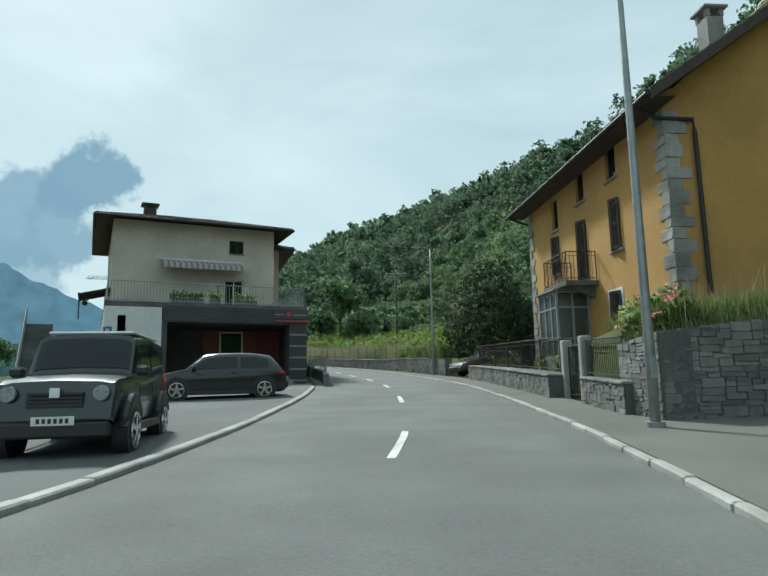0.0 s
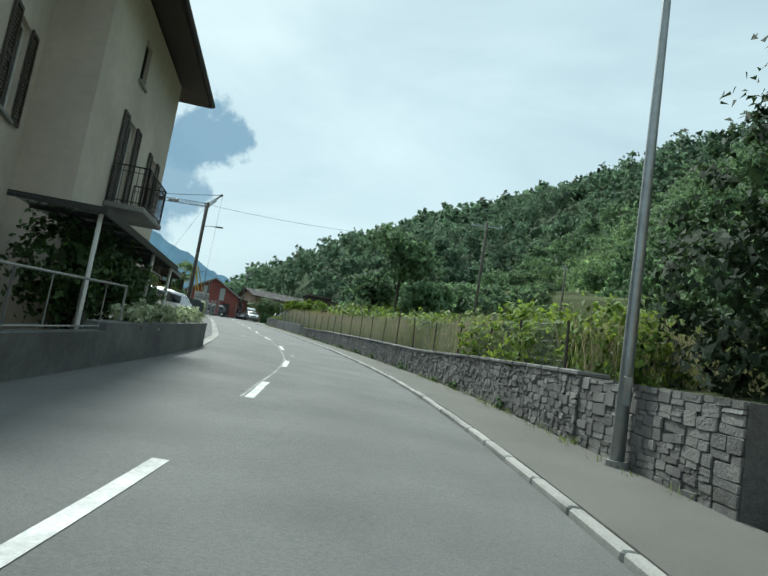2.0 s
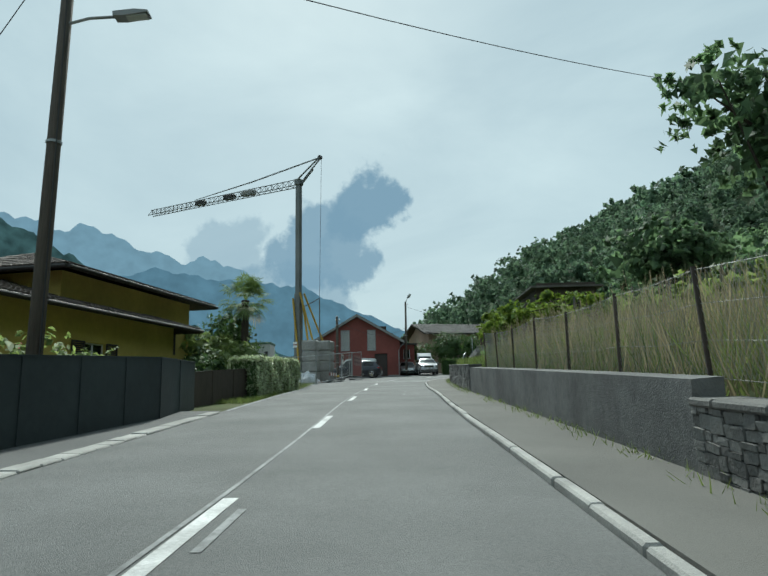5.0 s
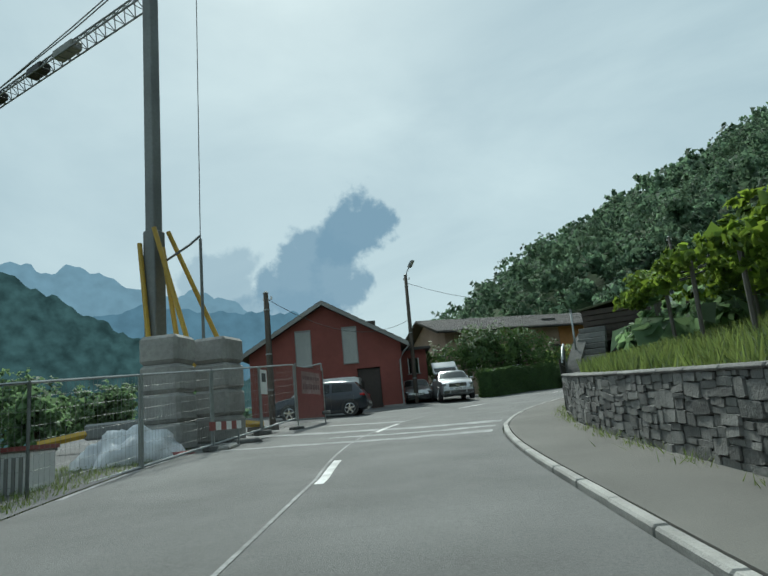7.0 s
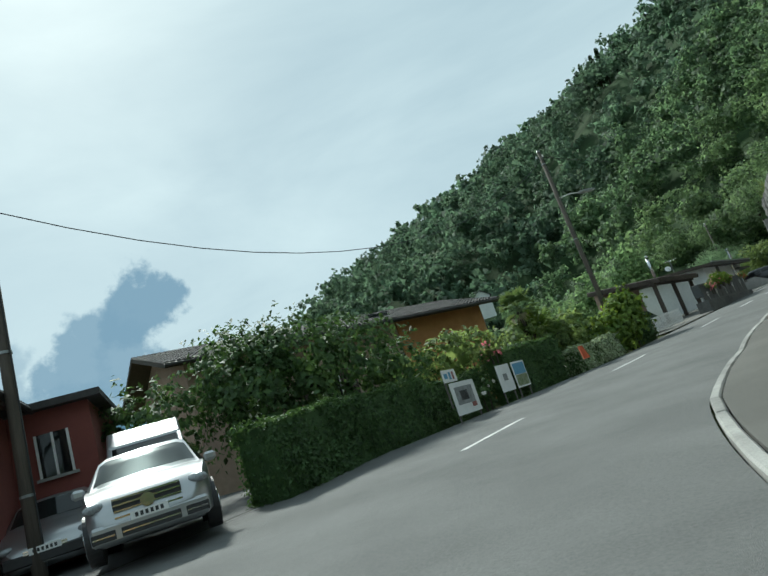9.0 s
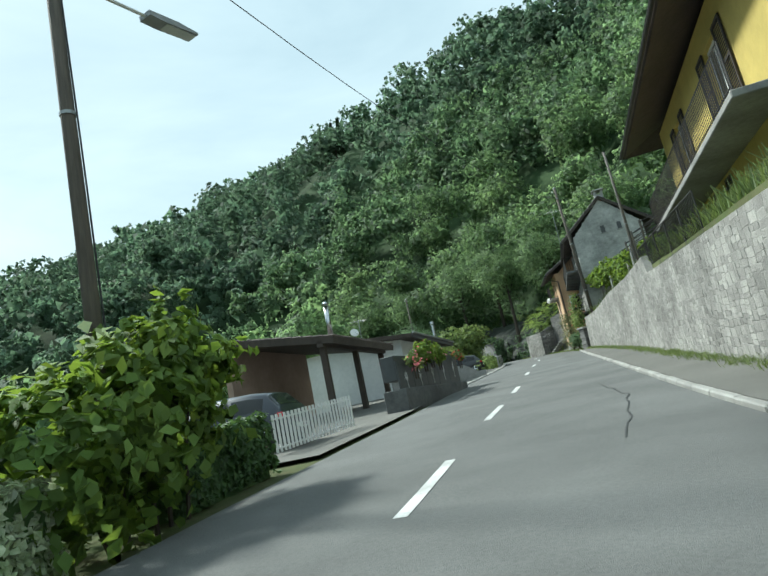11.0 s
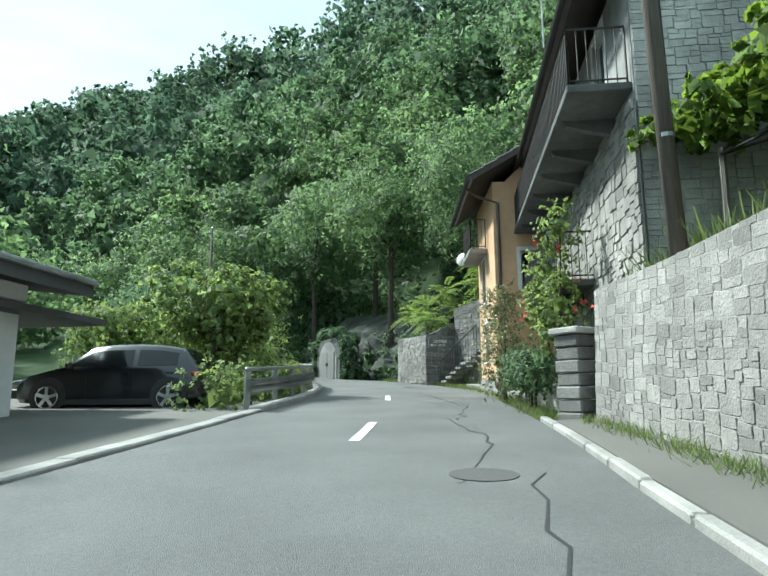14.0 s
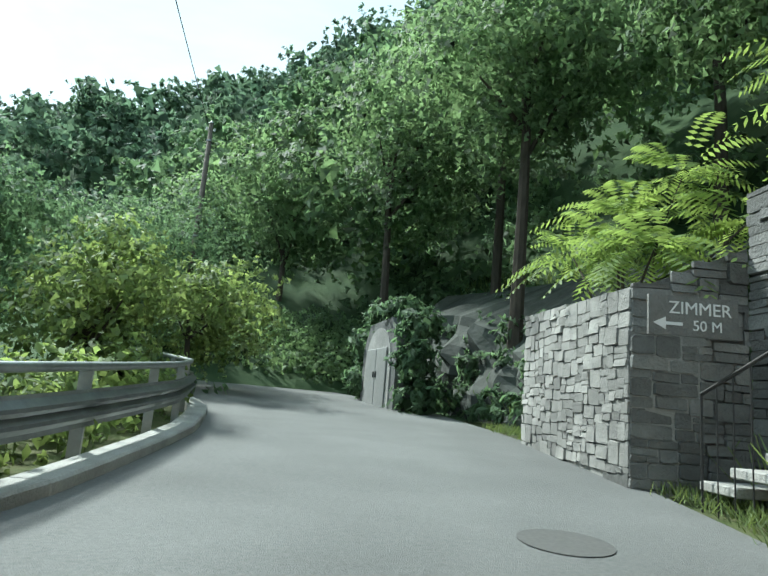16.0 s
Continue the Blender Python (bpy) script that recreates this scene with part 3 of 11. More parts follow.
def hill(x, y):
    """Height of the wooded hill over the valley road."""
    d = foot_distance(x, y)
    base = np.interp(y, [-50, 0, 60, 120, 180, 220], [-2, 0, 2, 4.5, 8, 10])
    k = np.interp(y, [90, 140], [0.5, 1.14])
    up = np.where(d < 14, d * k, 14 * k + (d - 14) * 0.98)
    bump = 3 * np.sin(x * 0.06 + y * 0.035) + 2 * np.sin(y * 0.09 - x * 0.05)
    h = np.minimum(up, ridge(x, y)) + bump * smooth(d / 40)
    return base + np.maximum(h, 0) * (d > 0)


def ground_z(s, lat, x, y):
    """The ground's height at a place by the road."""
    p, _ = road_at(s)
    z = p[..., 2] - 0.06
    left = np.maximum(-lat - 1.0, 0)
    z_left = z + TILT(s) * np.minimum(left, 12) - 0.09 * np.maximum(-lat - 13, 0) - 0.1 * np.maximum(-lat - 40, 0)
    z_left = np.maximum(z_left, z - 42)
    w = WALL(s) + 0.3
    field = np.interp(s, [90, 100, 125, 140, 196, 200], [0.1, 0.16, 0.16, 0.55, 0.55, 0.5])
    out = np.maximum(lat - w - 0.6, 0)
    behind = z + 0.06 + BEHIND(s) + field * np.minimum(out, 11) + 0.12 * np.maximum(out - 11, 0)
    z_right = np.where(lat > w, behind, z)
    d = foot_distance(x, y)
    z_right = np.where((d > 0) & (lat > w), np.maximum(hill(x, y), z), z_right)
    return np.where(lat < 0, z_left, z_right)


def build_ground():
    rows_s = np.concatenate([[-48.0], np.arange(-44, 222, 1.0)])
    lat_l = [-900, -400, -200, -120, -80, -55, -40, -30, -24, -19, -15, -12, -10, -8]
    cols = []
    for s in rows_s:
        w = float(WALL(s))
        lat = lat_l + [float(LEFT(s)), -1.0, float(KERB(s)), w + 0.28, w + 0.34, w + 1.2, 6, 8, 10, 12.5, 15, 18, 21, 24, 28, 33, 39, 46, 55, 66, 80, 100, 140, 200, 300, 500, 900]
        cols.append(lat)
    lat = np.array(cols)
    s = np.repeat(rows_s[:, None], lat.shape[1], 1)
    p, n = road_at(s)
    near = np.clip(lat, -12, 12)
    xy = p[..., :2] + n[..., :2] * near[..., None]
    xy[..., 0] += lat - near
    z = ground_z(s, lat, xy[..., 0], xy[..., 1])
    v = np.concatenate([xy, z[..., None]], -1)
    # far rows behind and ahead
    first, last = v[0].copy(), v[-1].copy()
    back, ahead = [], []
    for dy in (3000, 600, 150, 40):
        r = first.copy()
        r[:, 1] -= dy
        back.append(r)
    for dy in (25, 50, 80, 120, 170, 240, 340, 500, 900, 3000):
        r = last.copy()
        r[:, 1] = 222 + dy
        r[:, 2] = hill(r[:, 0], r[:, 1])
        r[:, 2] = np.where(r[:, 0] < -60, np.minimum(r[:, 2], last[:, 2] + 0.0), r[:, 2])
        r[:, 2] = np.where(foot_distance(r[:, 0], r[:, 1]) > 0, hill(r[:, 0], r[:, 1]), np.minimum(r[:, 2], last[:, 2]))
        ahead.append(r)
    v = np.concatenate([np.array(back), v, np.array(ahead)])
    a, b = v.shape[:2]
    idx = np.arange(a * b).reshape(a, b)
    f = np.stack([idx[:-1, :-1], idx[:-1, 1:], idx[1:, 1:], idx[1:, :-1]], -1).reshape(-1, 4)
    ob = raw("ground", v.reshape(-1, 3), f, [SOIL, SHADED_FLOOR], smooth=True)
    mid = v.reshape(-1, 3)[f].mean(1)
    # Wooded ground takes the floor tone that has shade painted in.
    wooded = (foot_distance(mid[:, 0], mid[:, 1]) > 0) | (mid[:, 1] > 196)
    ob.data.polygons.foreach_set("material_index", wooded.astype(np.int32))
    return tagged(ob, "grassy ground running up into a wooded slope", "ground", kind="structure")


build_ground()


def strip(name, s0, s1, lat0, lat1, up0, up1, mat, label, category, step=0.5, drop=0.0, n=2):
    """A ribbon along the road between two offsets, with an optional edge of depth drop on both sides."""
    s = np.arange(s0, s1 + step / 2, step)
    k = np.linspace(0, 1, n)
    l0, l1 = (lat0(s) if callable(lat0) else np.full(s.shape, lat0)), (lat1(s) if callable(lat1) else np.full(s.shape, lat1))
    rows = [at(s, l0 + (l1 - l0) * q, up0 + (up1 - up0) * q) for q in k]
    if drop:
        a, b = rows[0].copy(), rows[-1].copy()
        a[:, 2] -= drop
        b[:, 2] -= drop
        rows = [a] + rows + [b]
    v = np.stack(rows, 1)
    i = np.arange(v.shape[0] * v.shape[1]).reshape(v.shape[:2])
    f = np.stack([i[:-1, :-1], i[:-1, 1:], i[1:, 1:], i[1:, :-1]], -1).reshape(-1, 4)
    if v.shape[1] == 4:
        f = np.concatenate([f, i[:1, ::-1], i[-1:]])
    return tagged(raw(name, v.reshape(-1, 3), f, mat), label, category, kind="structure")


strip("road", -48, 239, LEFT, KERB, 0.0, 0.0, ASPHALT, "worn grey asphalt road with cracks and patches", "road", n=9)
strip("pavement", -48, 30.5, lambda s: KERB(s) + 0.16, lambda s: WALL(s) + 0.1, 0.055, 0.075, PAVING, "pale asphalt pavement beside the road", "pavement", drop=0.2, n=3)
strip("pavement", 30.5, 132, lambda s: KERB(s) + 0.16, lambda s: WALL(s) + 0.1, 0.055, 0.075, PAVING, "pale asphalt pavement along a stone wall", "pavement", drop=0.2, n=3)
strip("pavement", 132, 190.5, lambda s: KERB(s) + 0.16, lambda s: WALL(s) + 0.1, 0.055, 0.075, PAVING, "pale asphalt pavement below a high stone wall", "pavement", drop=0.2, n=3)
strip("parking_area", -48, 30, lambda s: LEFT(s) - 11, lambda s: LEFT(s) - 0.18, 0.06, 0.05, LOT, "pale asphalt car park with painted bays", "parking area", n=5)
strip("forecourt", 52, 92, lambda s: -9.0 + 0 * s, lambda s: LEFT(s) - 0.02, 0.03, 0.01, LOT, "cracked grey concrete forecourt", "forecourt", n=4)
strip("forecourt", 108, 141, lambda s: LEFT(s) - 9.0, lambda s: LEFT(s) - 0.02, 0.03, 0.01, LOT, "dusty asphalt forecourt by a building site", "forecourt", n=4)
strip("forecourt", 160, 197, lambda s: LEFT(s) - 8.0, lambda s: LEFT(s) - 0.3, 0.05, 0.03, PAVING, "pale asphalt forecourt in front of a low house", "forecourt", n=4)


# ---- kerbs and paint ----
def block_mesh(name, lx, ly, lz, mat, bevel=0.02):
    """A block with its middle at the origin, worn on its edges."""
    bm = boxed(-lx / 2, lx / 2, -ly / 2, ly / 2, -lz / 2, lz / 2, bevel=bevel)
    me = bpy.data.meshes.new(name)
    bm.normal_update()
    bm.to_mesh(me)
    bm.free()
    return finish(me, mat)


def kerb_run(s0, s1, lat, up, label, width=0.16, length=1.0):
    ob = thing("kerb", at(s0, float(lat(s0))), label, "kerb", kind="structure")
    mats = [block_mesh("kerb_stone", width, length - 0.012, 0.24, GRANITE) for _ in range(2)]
    s = s0
    while s + length <= s1:
        a, b = Vector(at(s, float(lat(s)), up)), Vector(at(s + length, float(lat(s + length)), up))
        k = new("kerb_stone", mats[int(rng.integers(2))])
        k.parent = ob
        t = (b - a).normalized()
        rot = t.to_track_quat("Y", "Z").to_matrix().to_4x4()
        k.matrix_parent_inverse = ob.matrix_world.inverted()
        k.matrix_world = Matrix.Translation((a + b) / 2 + Vector((rng.normal(0, 0.006), 0, -0.12 + rng.normal(0, 0.005)))) @ rot
        s += length
    return ob


kerb_run(-20, 191, lambda s: KERB(s) + 0.08, 0.065, "pale worn granite kerb along the pavement", width=0.12)
kerb_run(-20, 27, lambda s: LEFT(s) - 0.09, 0.07, "pale worn granite kerb round the car park", width=0.18)
kerb_run(175, 197, lambda s: LEFT(s) - 0.15, 0.05, "flush pale kerb along the forecourt", width=0.26)
kerb_run(50.3, 91.5, lambda s: LEFT(s) - 0.02, 0.03, "flush row of pale setts edging the forecourt", width=0.3, length=0.45)


def dash(s0, s1, lat, width, label, mat=PAINT, category="road marking"):
    s = np.linspace(s0, s1, max(2, int((s1 - s0) / 0.5) + 1))
    l = lat(s) if callable(lat) else np.full(s.shape, lat)
    v = np.stack([at(s, l - width / 2, 0.006), at(s, l + width / 2, 0.006)], 1)
    i = np.arange(v.shape[0] * 2).reshape(-1, 2)
    f = np.stack([i[:-1, 0], i[:-1, 1], i[1:, 1], i[1:, 0]], -1)
    return tagged(raw("road_marking", v.reshape(-1, 3), f, mat), label, category, "centre line marks" if width < 0.3 else "", "structure")


for s in [17.2, 25.2, 33.2, 40.0] + [46.8 + 8.1 * k for k in range(10)] + [129.1, 137.4, 146.0, 154.2, 160.4]:
    dash(s, s + 2.5, CENTRE, 0.13, "white painted centre-line dash, worn")
dash(7.6, 10.5, CENTRE, 0.115, "white painted centre-line dash, worn")
for s in (165.9, 174.2, 181.6, 188.6, 196.1):
    dash(s, s + 2.2, CENTRE, 0.14, "white painted centre-line dash, fresh")
dash(40, 127, lambda s: CENTRE(s) - 0.11 + 0.03 * np.sin(s * 0.31), 0.045, "thin chalky white line beside the centre marks", WORN)
for s in (51.5, 57.6, 59.4, 64.0, 66.5, 71.0, 74.6, 80.2):
    dash(s, s + 1.1, lambda q: CENTRE(q) + 0.2, 0.07, "remains of an older line worn to patches", WORN)
for s, lat in ((61.0, -2.9), (62.4, 0.3), (70.5, 0.2), (98.5, 0.4), (101.0, 0.5)):
    dash(s, s + 0.9, lat, 0.05, "short pale scuff in the asphalt", WORN)
dash(92, 108, lambda s: LEFT(s) + 0.12, 0.09, "thin white edge line, worn away", WORN)
dash(112, 152, lambda s: LEFT(s) + 0.1, 0.09, "thin white edge line, worn away", WORN)
# pale repair bands across the road by the junction
for s, w, l0, l1 in ((117.3, 0.28, -5.6, 0.9), (118.7, 0.2, -3.2, 0.9), (120.2, 0.45, -6.8, 0.9), (123.0, 0.22, -7.0, -2.6)):
    q, g = np.linspace(0, 1, 15), np.random.default_rng(int(s))
    lat = l0 + (l1 - l0) * q
    v = np.stack([at(s + g.normal(0, 0.05, 15), lat, 0.004), at(s + w + 0.3 * q + g.normal(0, 0.06, 15), lat, 0.004)], 1)
    i = np.arange(30).reshape(-1, 2)
    tagged(raw("road_patch", v.reshape(-1, 3), np.stack([i[:-1, 0], i[1:, 0], i[1:, 1], i[:-1, 1]], -1),
               material("pale_repair_band", (0.36, 0.365, 0.36), (0.22, 0.225, 0.222), scale=5, rough=0.85, stain=0.35, stain_scale=1.5)), "pale repair band across the asphalt", "road patch", kind="structure")


def seam(points, width=0.02, label="dark tar-filled crack in the asphalt"):
    """A wandering crack through (s, lat) points."""
    ps, g = [], np.random.default_rng(int(points[0][0] * 10))
    for (a, b), (c, e) in zip(points, points[1:]):
        for q in np.linspace(0, 1, 9)[:-1]:
            ps.append((a + (c - a) * q + g.normal(0, 0.07), b + (e - b) * q + g.normal(0, 0.05)))
    s, l = np.array(ps).T
    v = np.stack([at(s, l - width / 2 + 0 * l, 0.005), at(s + 0.01, l + width * g.uniform(0.3, 1.0, len(l)), 0.005)], 1)
    i = np.arange(len(s) * 2).reshape(-1, 2)
    return tagged(raw("road_crack", v.reshape(-1, 3), np.stack([i[:-1, 0], i[:-1, 1], i[1:, 1], i[1:, 0]], -1), TAR), label, "road crack", kind="structure")


for pts in (((171, 0.3), (174, 0.6), (178, 0.2), (181, 0.7)), ((176, -0.6), (176.3, 1.3)), ((179, 0.9), (183, 0.4), (187, 0.9)), ((183.5, -0.8), (183.9, 1.4)), ((186, 0.2), (189, 0.6), (192, 0.1)),
            ((190, -0.7), (190.3, 1.5)), ((191, 0.4), (194, 0.8), (198, 0.3)), ((195.6, -0.5), (195.3, 1.7)), ((197, 0.5), (200, 0.2)), ((74, 0.4), (76, 0.9), (77, 0.5)), ((67, -0.9), (67.5, 1.2)),
            ((52, -4.0), (52.6, 1.2)), ((120, -0.5), (126, 0.2), (131, -0.4)), ((150, -4.0), (151, 1.6)), ((156, 0.5), (160, 0.9), (163, 0.5))):
    seam(pts)
for s, lat in ((132.5, -3.9), (186.5, 0.35), (204.0, 0.7)):
    bm = bmesh.new()
    bmesh.ops.create_circle(bm, cap_ends=True, segments=24, radius=0.3)
    bmesh.ops.inset_region(bm, faces=bm.faces[:], thickness=0.05, depth=0.003)
    c = thing("manhole_cover", Matrix.Translation(at(s, lat, 0.004)) @ (Vector(at(s + 0.5, lat)) - Vector(at(s - 0.5, lat))).to_track_quat('Y', 'Z').to_matrix().to_4x4(), "round iron manhole cover set in the road", "manhole cover", kind="structure")
    part("lid", bm, material("cast_iron_cover", (0.14, 0.135, 0.13), (0.09, 0.09, 0.088), scale=30, rough=0.6, metal=0.3), c)
# ---- houses ----
def frame_at(x, y, z, ux, uy):
    """A frame whose x runs along (ux, uy) and whose y points into the building."""
    k = math.hypot(ux, uy)
    ux, uy = ux / k, uy / k
    return Matrix(((ux, -uy, 0, x), (uy, ux, 0, y), (0, 0, 1, z), (0, 0, 0, 1)))


def wall_mesh(length, z0, z1, holes, t=0.35, gable=None):
    """A wall along x, y from 0 to t, with rectangular holes right through; gable: (x, z) of its peak."""
    bm = bmesh.new()
    xs = sorted({0.0, length, *[h[0] for h in holes], *[h[1] for h in holes]})
    zs = sorted({z0, z1, *[h[2] for h in holes], *[h[3] for h in holes]})
    cache = {}

    def v(x, y, z):
        k = (round(x, 4), y, round(z, 4))
        if k not in cache:
            cache[k] = bm.verts.new((x, y, z))
        return cache[k]

    def solid(i, j):
        if not (0 <= i < len(xs) - 1 and 0 <= j < len(zs) - 1):
            return False
        x, z = (xs[i] + xs[i + 1]) / 2, (zs[j] + zs[j + 1]) / 2
        return not any(h[0] < x < h[1] and h[2] < z < h[3] for h in holes)

    for i in range(len(xs) - 1):
        for j in range(len(zs) - 1):
            if not solid(i, j):
                continue
            x0, x1, a, b = xs[i], xs[i + 1], zs[j], zs[j + 1]
            bm.faces.new((v(x0, 0, a), v(x1, 0, a), v(x1, 0, b), v(x0, 0, b)))
            bm.faces.new((v(x0, t, b), v(x1, t, b), v(x1, t, a), v(x0, t, a)))
            if not solid(i - 1, j):
                bm.faces.new((v(x0, 0, a), v(x0, 0, b), v(x0, t, b), v(x0, t, a)))
            if not solid(i + 1, j):
                bm.faces.new((v(x1, 0, b), v(x1, 0, a), v(x1, t, a), v(x1, t, b)))
            if not solid(i, j - 1):
                bm.faces.new((v(x0, 0, a), v(x0, t, a), v(x1, t, a), v(x1, 0, a)))
            if not solid(i, j + 1) and not (gable and j == len(zs) - 2):
                bm.faces.new((v(x0, 0, b), v(x1, 0, b), v(x1, t, b), v(x0, t, b)))
    if gable:
        gx, gz = gable
        for y, flip in ((0, False), (t, True)):
            ring = [v(x, y, z1) for x in xs] + [v(gx, y, gz)]
            bm.faces.new(ring[::-1] if flip else ring)
        for xa in (0.0, length):
            bm.faces.new((v(xa, 0, z1), v(gx, 0, gz), v(gx, t, gz), v(xa, t, z1)))
    bmesh.ops.recalc_face_normals(bm, faces=bm.faces)
    return bm


def louvre(w, h, mat, parent, name="shutter", label=""):
    """A louvred shutter leaf: frame and slats in one mesh, x from 0 to w, z from 0 to h, y from 0 back to 0.04."""
    bm = bmesh.new()
    for x0, x1, a, b in ((0, 0.06, 0, h), (w - 0.06, w, 0, h), (0.06, w - 0.06, 0, 0.07), (0.06, w - 0.06, h - 0.07, h), (0.06, w - 0.06, h * 0.48, h * 0.48 + 0.06)):
        box(bm, x0, x1, 0, 0.04, a, b)
    n = max(4, int(h / 0.075))
    for k in range(n):
        z = 0.08 + (h - 0.16) * (k + 0.5) / n
        box(bm, 0.06, w - 0.06, 0.008, 0.03, z - 0.022, z + 0.022, m=Matrix.Translation((0, 0.02, z)) @ Matrix.Rotation(radians(-35), 4, "X") @ Matrix.Translation((0, -0.02, -z)))
    return part(name, bm, mat, parent, label)


def window(house, face, x0, x1, z0, z1, style="plain", t=0.35, frame_mat=None, shutter_mat=None, bars=1, trim=None, glass=None):
    """A window in the wall whose frame is face: surround, panes, sill, shutters."""
    fm = frame_mat or WHITEPAINT
    w, h = x1 - x0, z1 - z0
    bm = bmesh.new()
    f = 0.055
    y0, y1 = 0.1, 0.16
    box(bm, x0, x0 + f, y0, y1, z0, z1), box(bm, x1 - f, x1, y0, y1, z0, z1)
    box(bm, x0 + f, x1 - f, y0, y1, z0, z0 + f), box(bm, x0 + f, x1 - f, y0, y1, z1 - f, z1)
    for k in range(bars):
        x = x0 + w * (k + 1) / (bars + 1)
        box(bm, x - 0.03, x + 0.03, y0 - 0.005, y1, z0 + f, z1 - f)
    win = part("window" if z0 > 0.3 or style != "door" else "door", bm, fm, house)
    win.matrix_local = face
    pane = part("pane", boxed(x0 + f, x1 - f, 0.125, 0.137, z0 + f, z1 - f), glass or GLASS, win)
    pane.visible_shadow = False
    part("sill", boxed(x0 - 0.08, x1 + 0.08, -0.07, 0.12, z0 - 0.075, z0 - 0.002, bevel=0.01), trim or CONCRETE, win)
    if trim and style != "shutter":
        bm = bmesh.new()
        box(bm, x0 - 0.1, x0 - 0.002, -0.018, 0.03, z0 - 0.0, z1 + 0.1), box(bm, x1 + 0.002, x1 + 0.1, -0.018, 0.03, z0 - 0.0, z1 + 0.1), box(bm, x0 - 0.002, x1 + 0.002, -0.018, 0.03, z1 + 0.002, z1 + 0.1)
        part("surround", bm, trim, win)
    if style == "shutter":
        for side in (0, 1):
            leaf = louvre(w * 0.56, h + 0.05, shutter_mat or SHUTTER, win)
            leaf.matrix_local = Matrix.Translation(((x0 - w * 0.56 - 0.01) if side == 0 else x1 + 0.01, -0.06, z0 - 0.02))
    if style == "ajar":
        for side in (0, 1):
            leaf = louvre(w * 0.5, h, shutter_mat or SHUTTER, win)
            a = radians(-150 if side == 0 else 150) if side else radians(-35)
            leaf.matrix_local = Matrix.Translation((x0 if side == 0 else x1, -0.03, z0)) @ Matrix.Rotation(radians(-28) if side == 0 else radians(180 + 25), 4, "Z")
    if style == "roller":
        bm = bmesh.new()
        n = int(h / 0.06)
        for k in range(n):
            box(bm, x0 + f, x1 - f, 0.06, 0.075 + 0.012 * (k % 2), z0 + h * k / n, z0 + h * (k + 1) / n - 0.004)
        part("roller_blind", bm, material("grey_roller_blind", (0.42, 0.43, 0.42), (0.35, 0.36, 0.35), scale=6, rough=0.6, stain=0.15), win)
    if style == "curtain":
        bm = bmesh.new()
        n = 24
        for sx in ((x0 + f, x0 + w * 0.36), (x1 - w * 0.36, x1 - f)):
            a = [bm.verts.new((sx[0] + (sx[1] - sx[0]) * k / n, 0.2 + 0.02 * math.sin(k * 1.9), z0 + f)) for k in range(n + 1)]
            b = [bm.verts.new((q.co.x, q.co.y, z1 - f)) for q in a]
            for k in range(n):
                bm.faces.new((a[k], a[k + 1], b[k + 1], b[k]))
        part("curtain", bm, CURTAIN, win)
    return win


def roof_slab(house, name, a, b, c, d, thick, mat, pitch=0.21, tile_r=0.07, tiles=True, under=WOOD_D):
    """A roof plane: eave from a to b, ridge from d to c; boarding below, columns of rounded tiles above."""
    a, b, c, d = [Vector(p) for p in (a, b, c, d)]
    n = (b - a).cross(d - a).normalized()
    if n.z < 0:
        n = -n
    bm = bmesh.new()
    top = [bm.verts.new(p) for p in (a, b, c, d)]
    low = [bm.verts.new(p - n * thick) for p in (a, b, c, d)]
    bm.faces.new(top), bm.faces.new(low[::-1])
    for i in range(4):
        bm.faces.new((top[i], low[i], low[(i + 1) % 4], top[(i + 1) % 4]))
    bmesh.ops.recalc_face_normals(bm, faces=bm.faces)
    slab = part(name, bm, under, house)
    if not tiles:
        return slab
    vs, fs = [], []
    cols = max(2, int((b - a).length / pitch))
    for i in range(cols):
        q = (i + 0.5) / cols
        p0, p1 = a.lerp(b, q), d.lerp(c, q)
        ln = (p1 - p0).length
        if ln < 0.3:
            continue
        along = (p1 - p0).normalized()
        side = along.cross(n).normalized()
        rows = max(1, int(ln / 0.42))
        for r in range(rows):
            s0, s1 = p0 + along * ln * r / rows, p0 + along * (ln * (r + 1) / rows + 0.04)
            k = len(vs)
            jit = rng.normal(0, 0.006)
            for e, lift in ((s0, 0.028), (s1, 0.0)):
                for ang in (-1.35, -0.55, 0.55, 1.35):
                    vs.append(e + side * (math.sin(ang) * pitch * 0.47 + jit) + n * (math.cos(ang) * tile_r + lift - 0.01))
            for j in range(3):
                fs.append((k + j, k + j + 1, k + 5 + j, k + 4 + j))
            fs.append((k, k + 3, k + 2, k + 1))
    raw("tiles", [tuple(p) for p in vs], fs, mat, slab)
    return slab


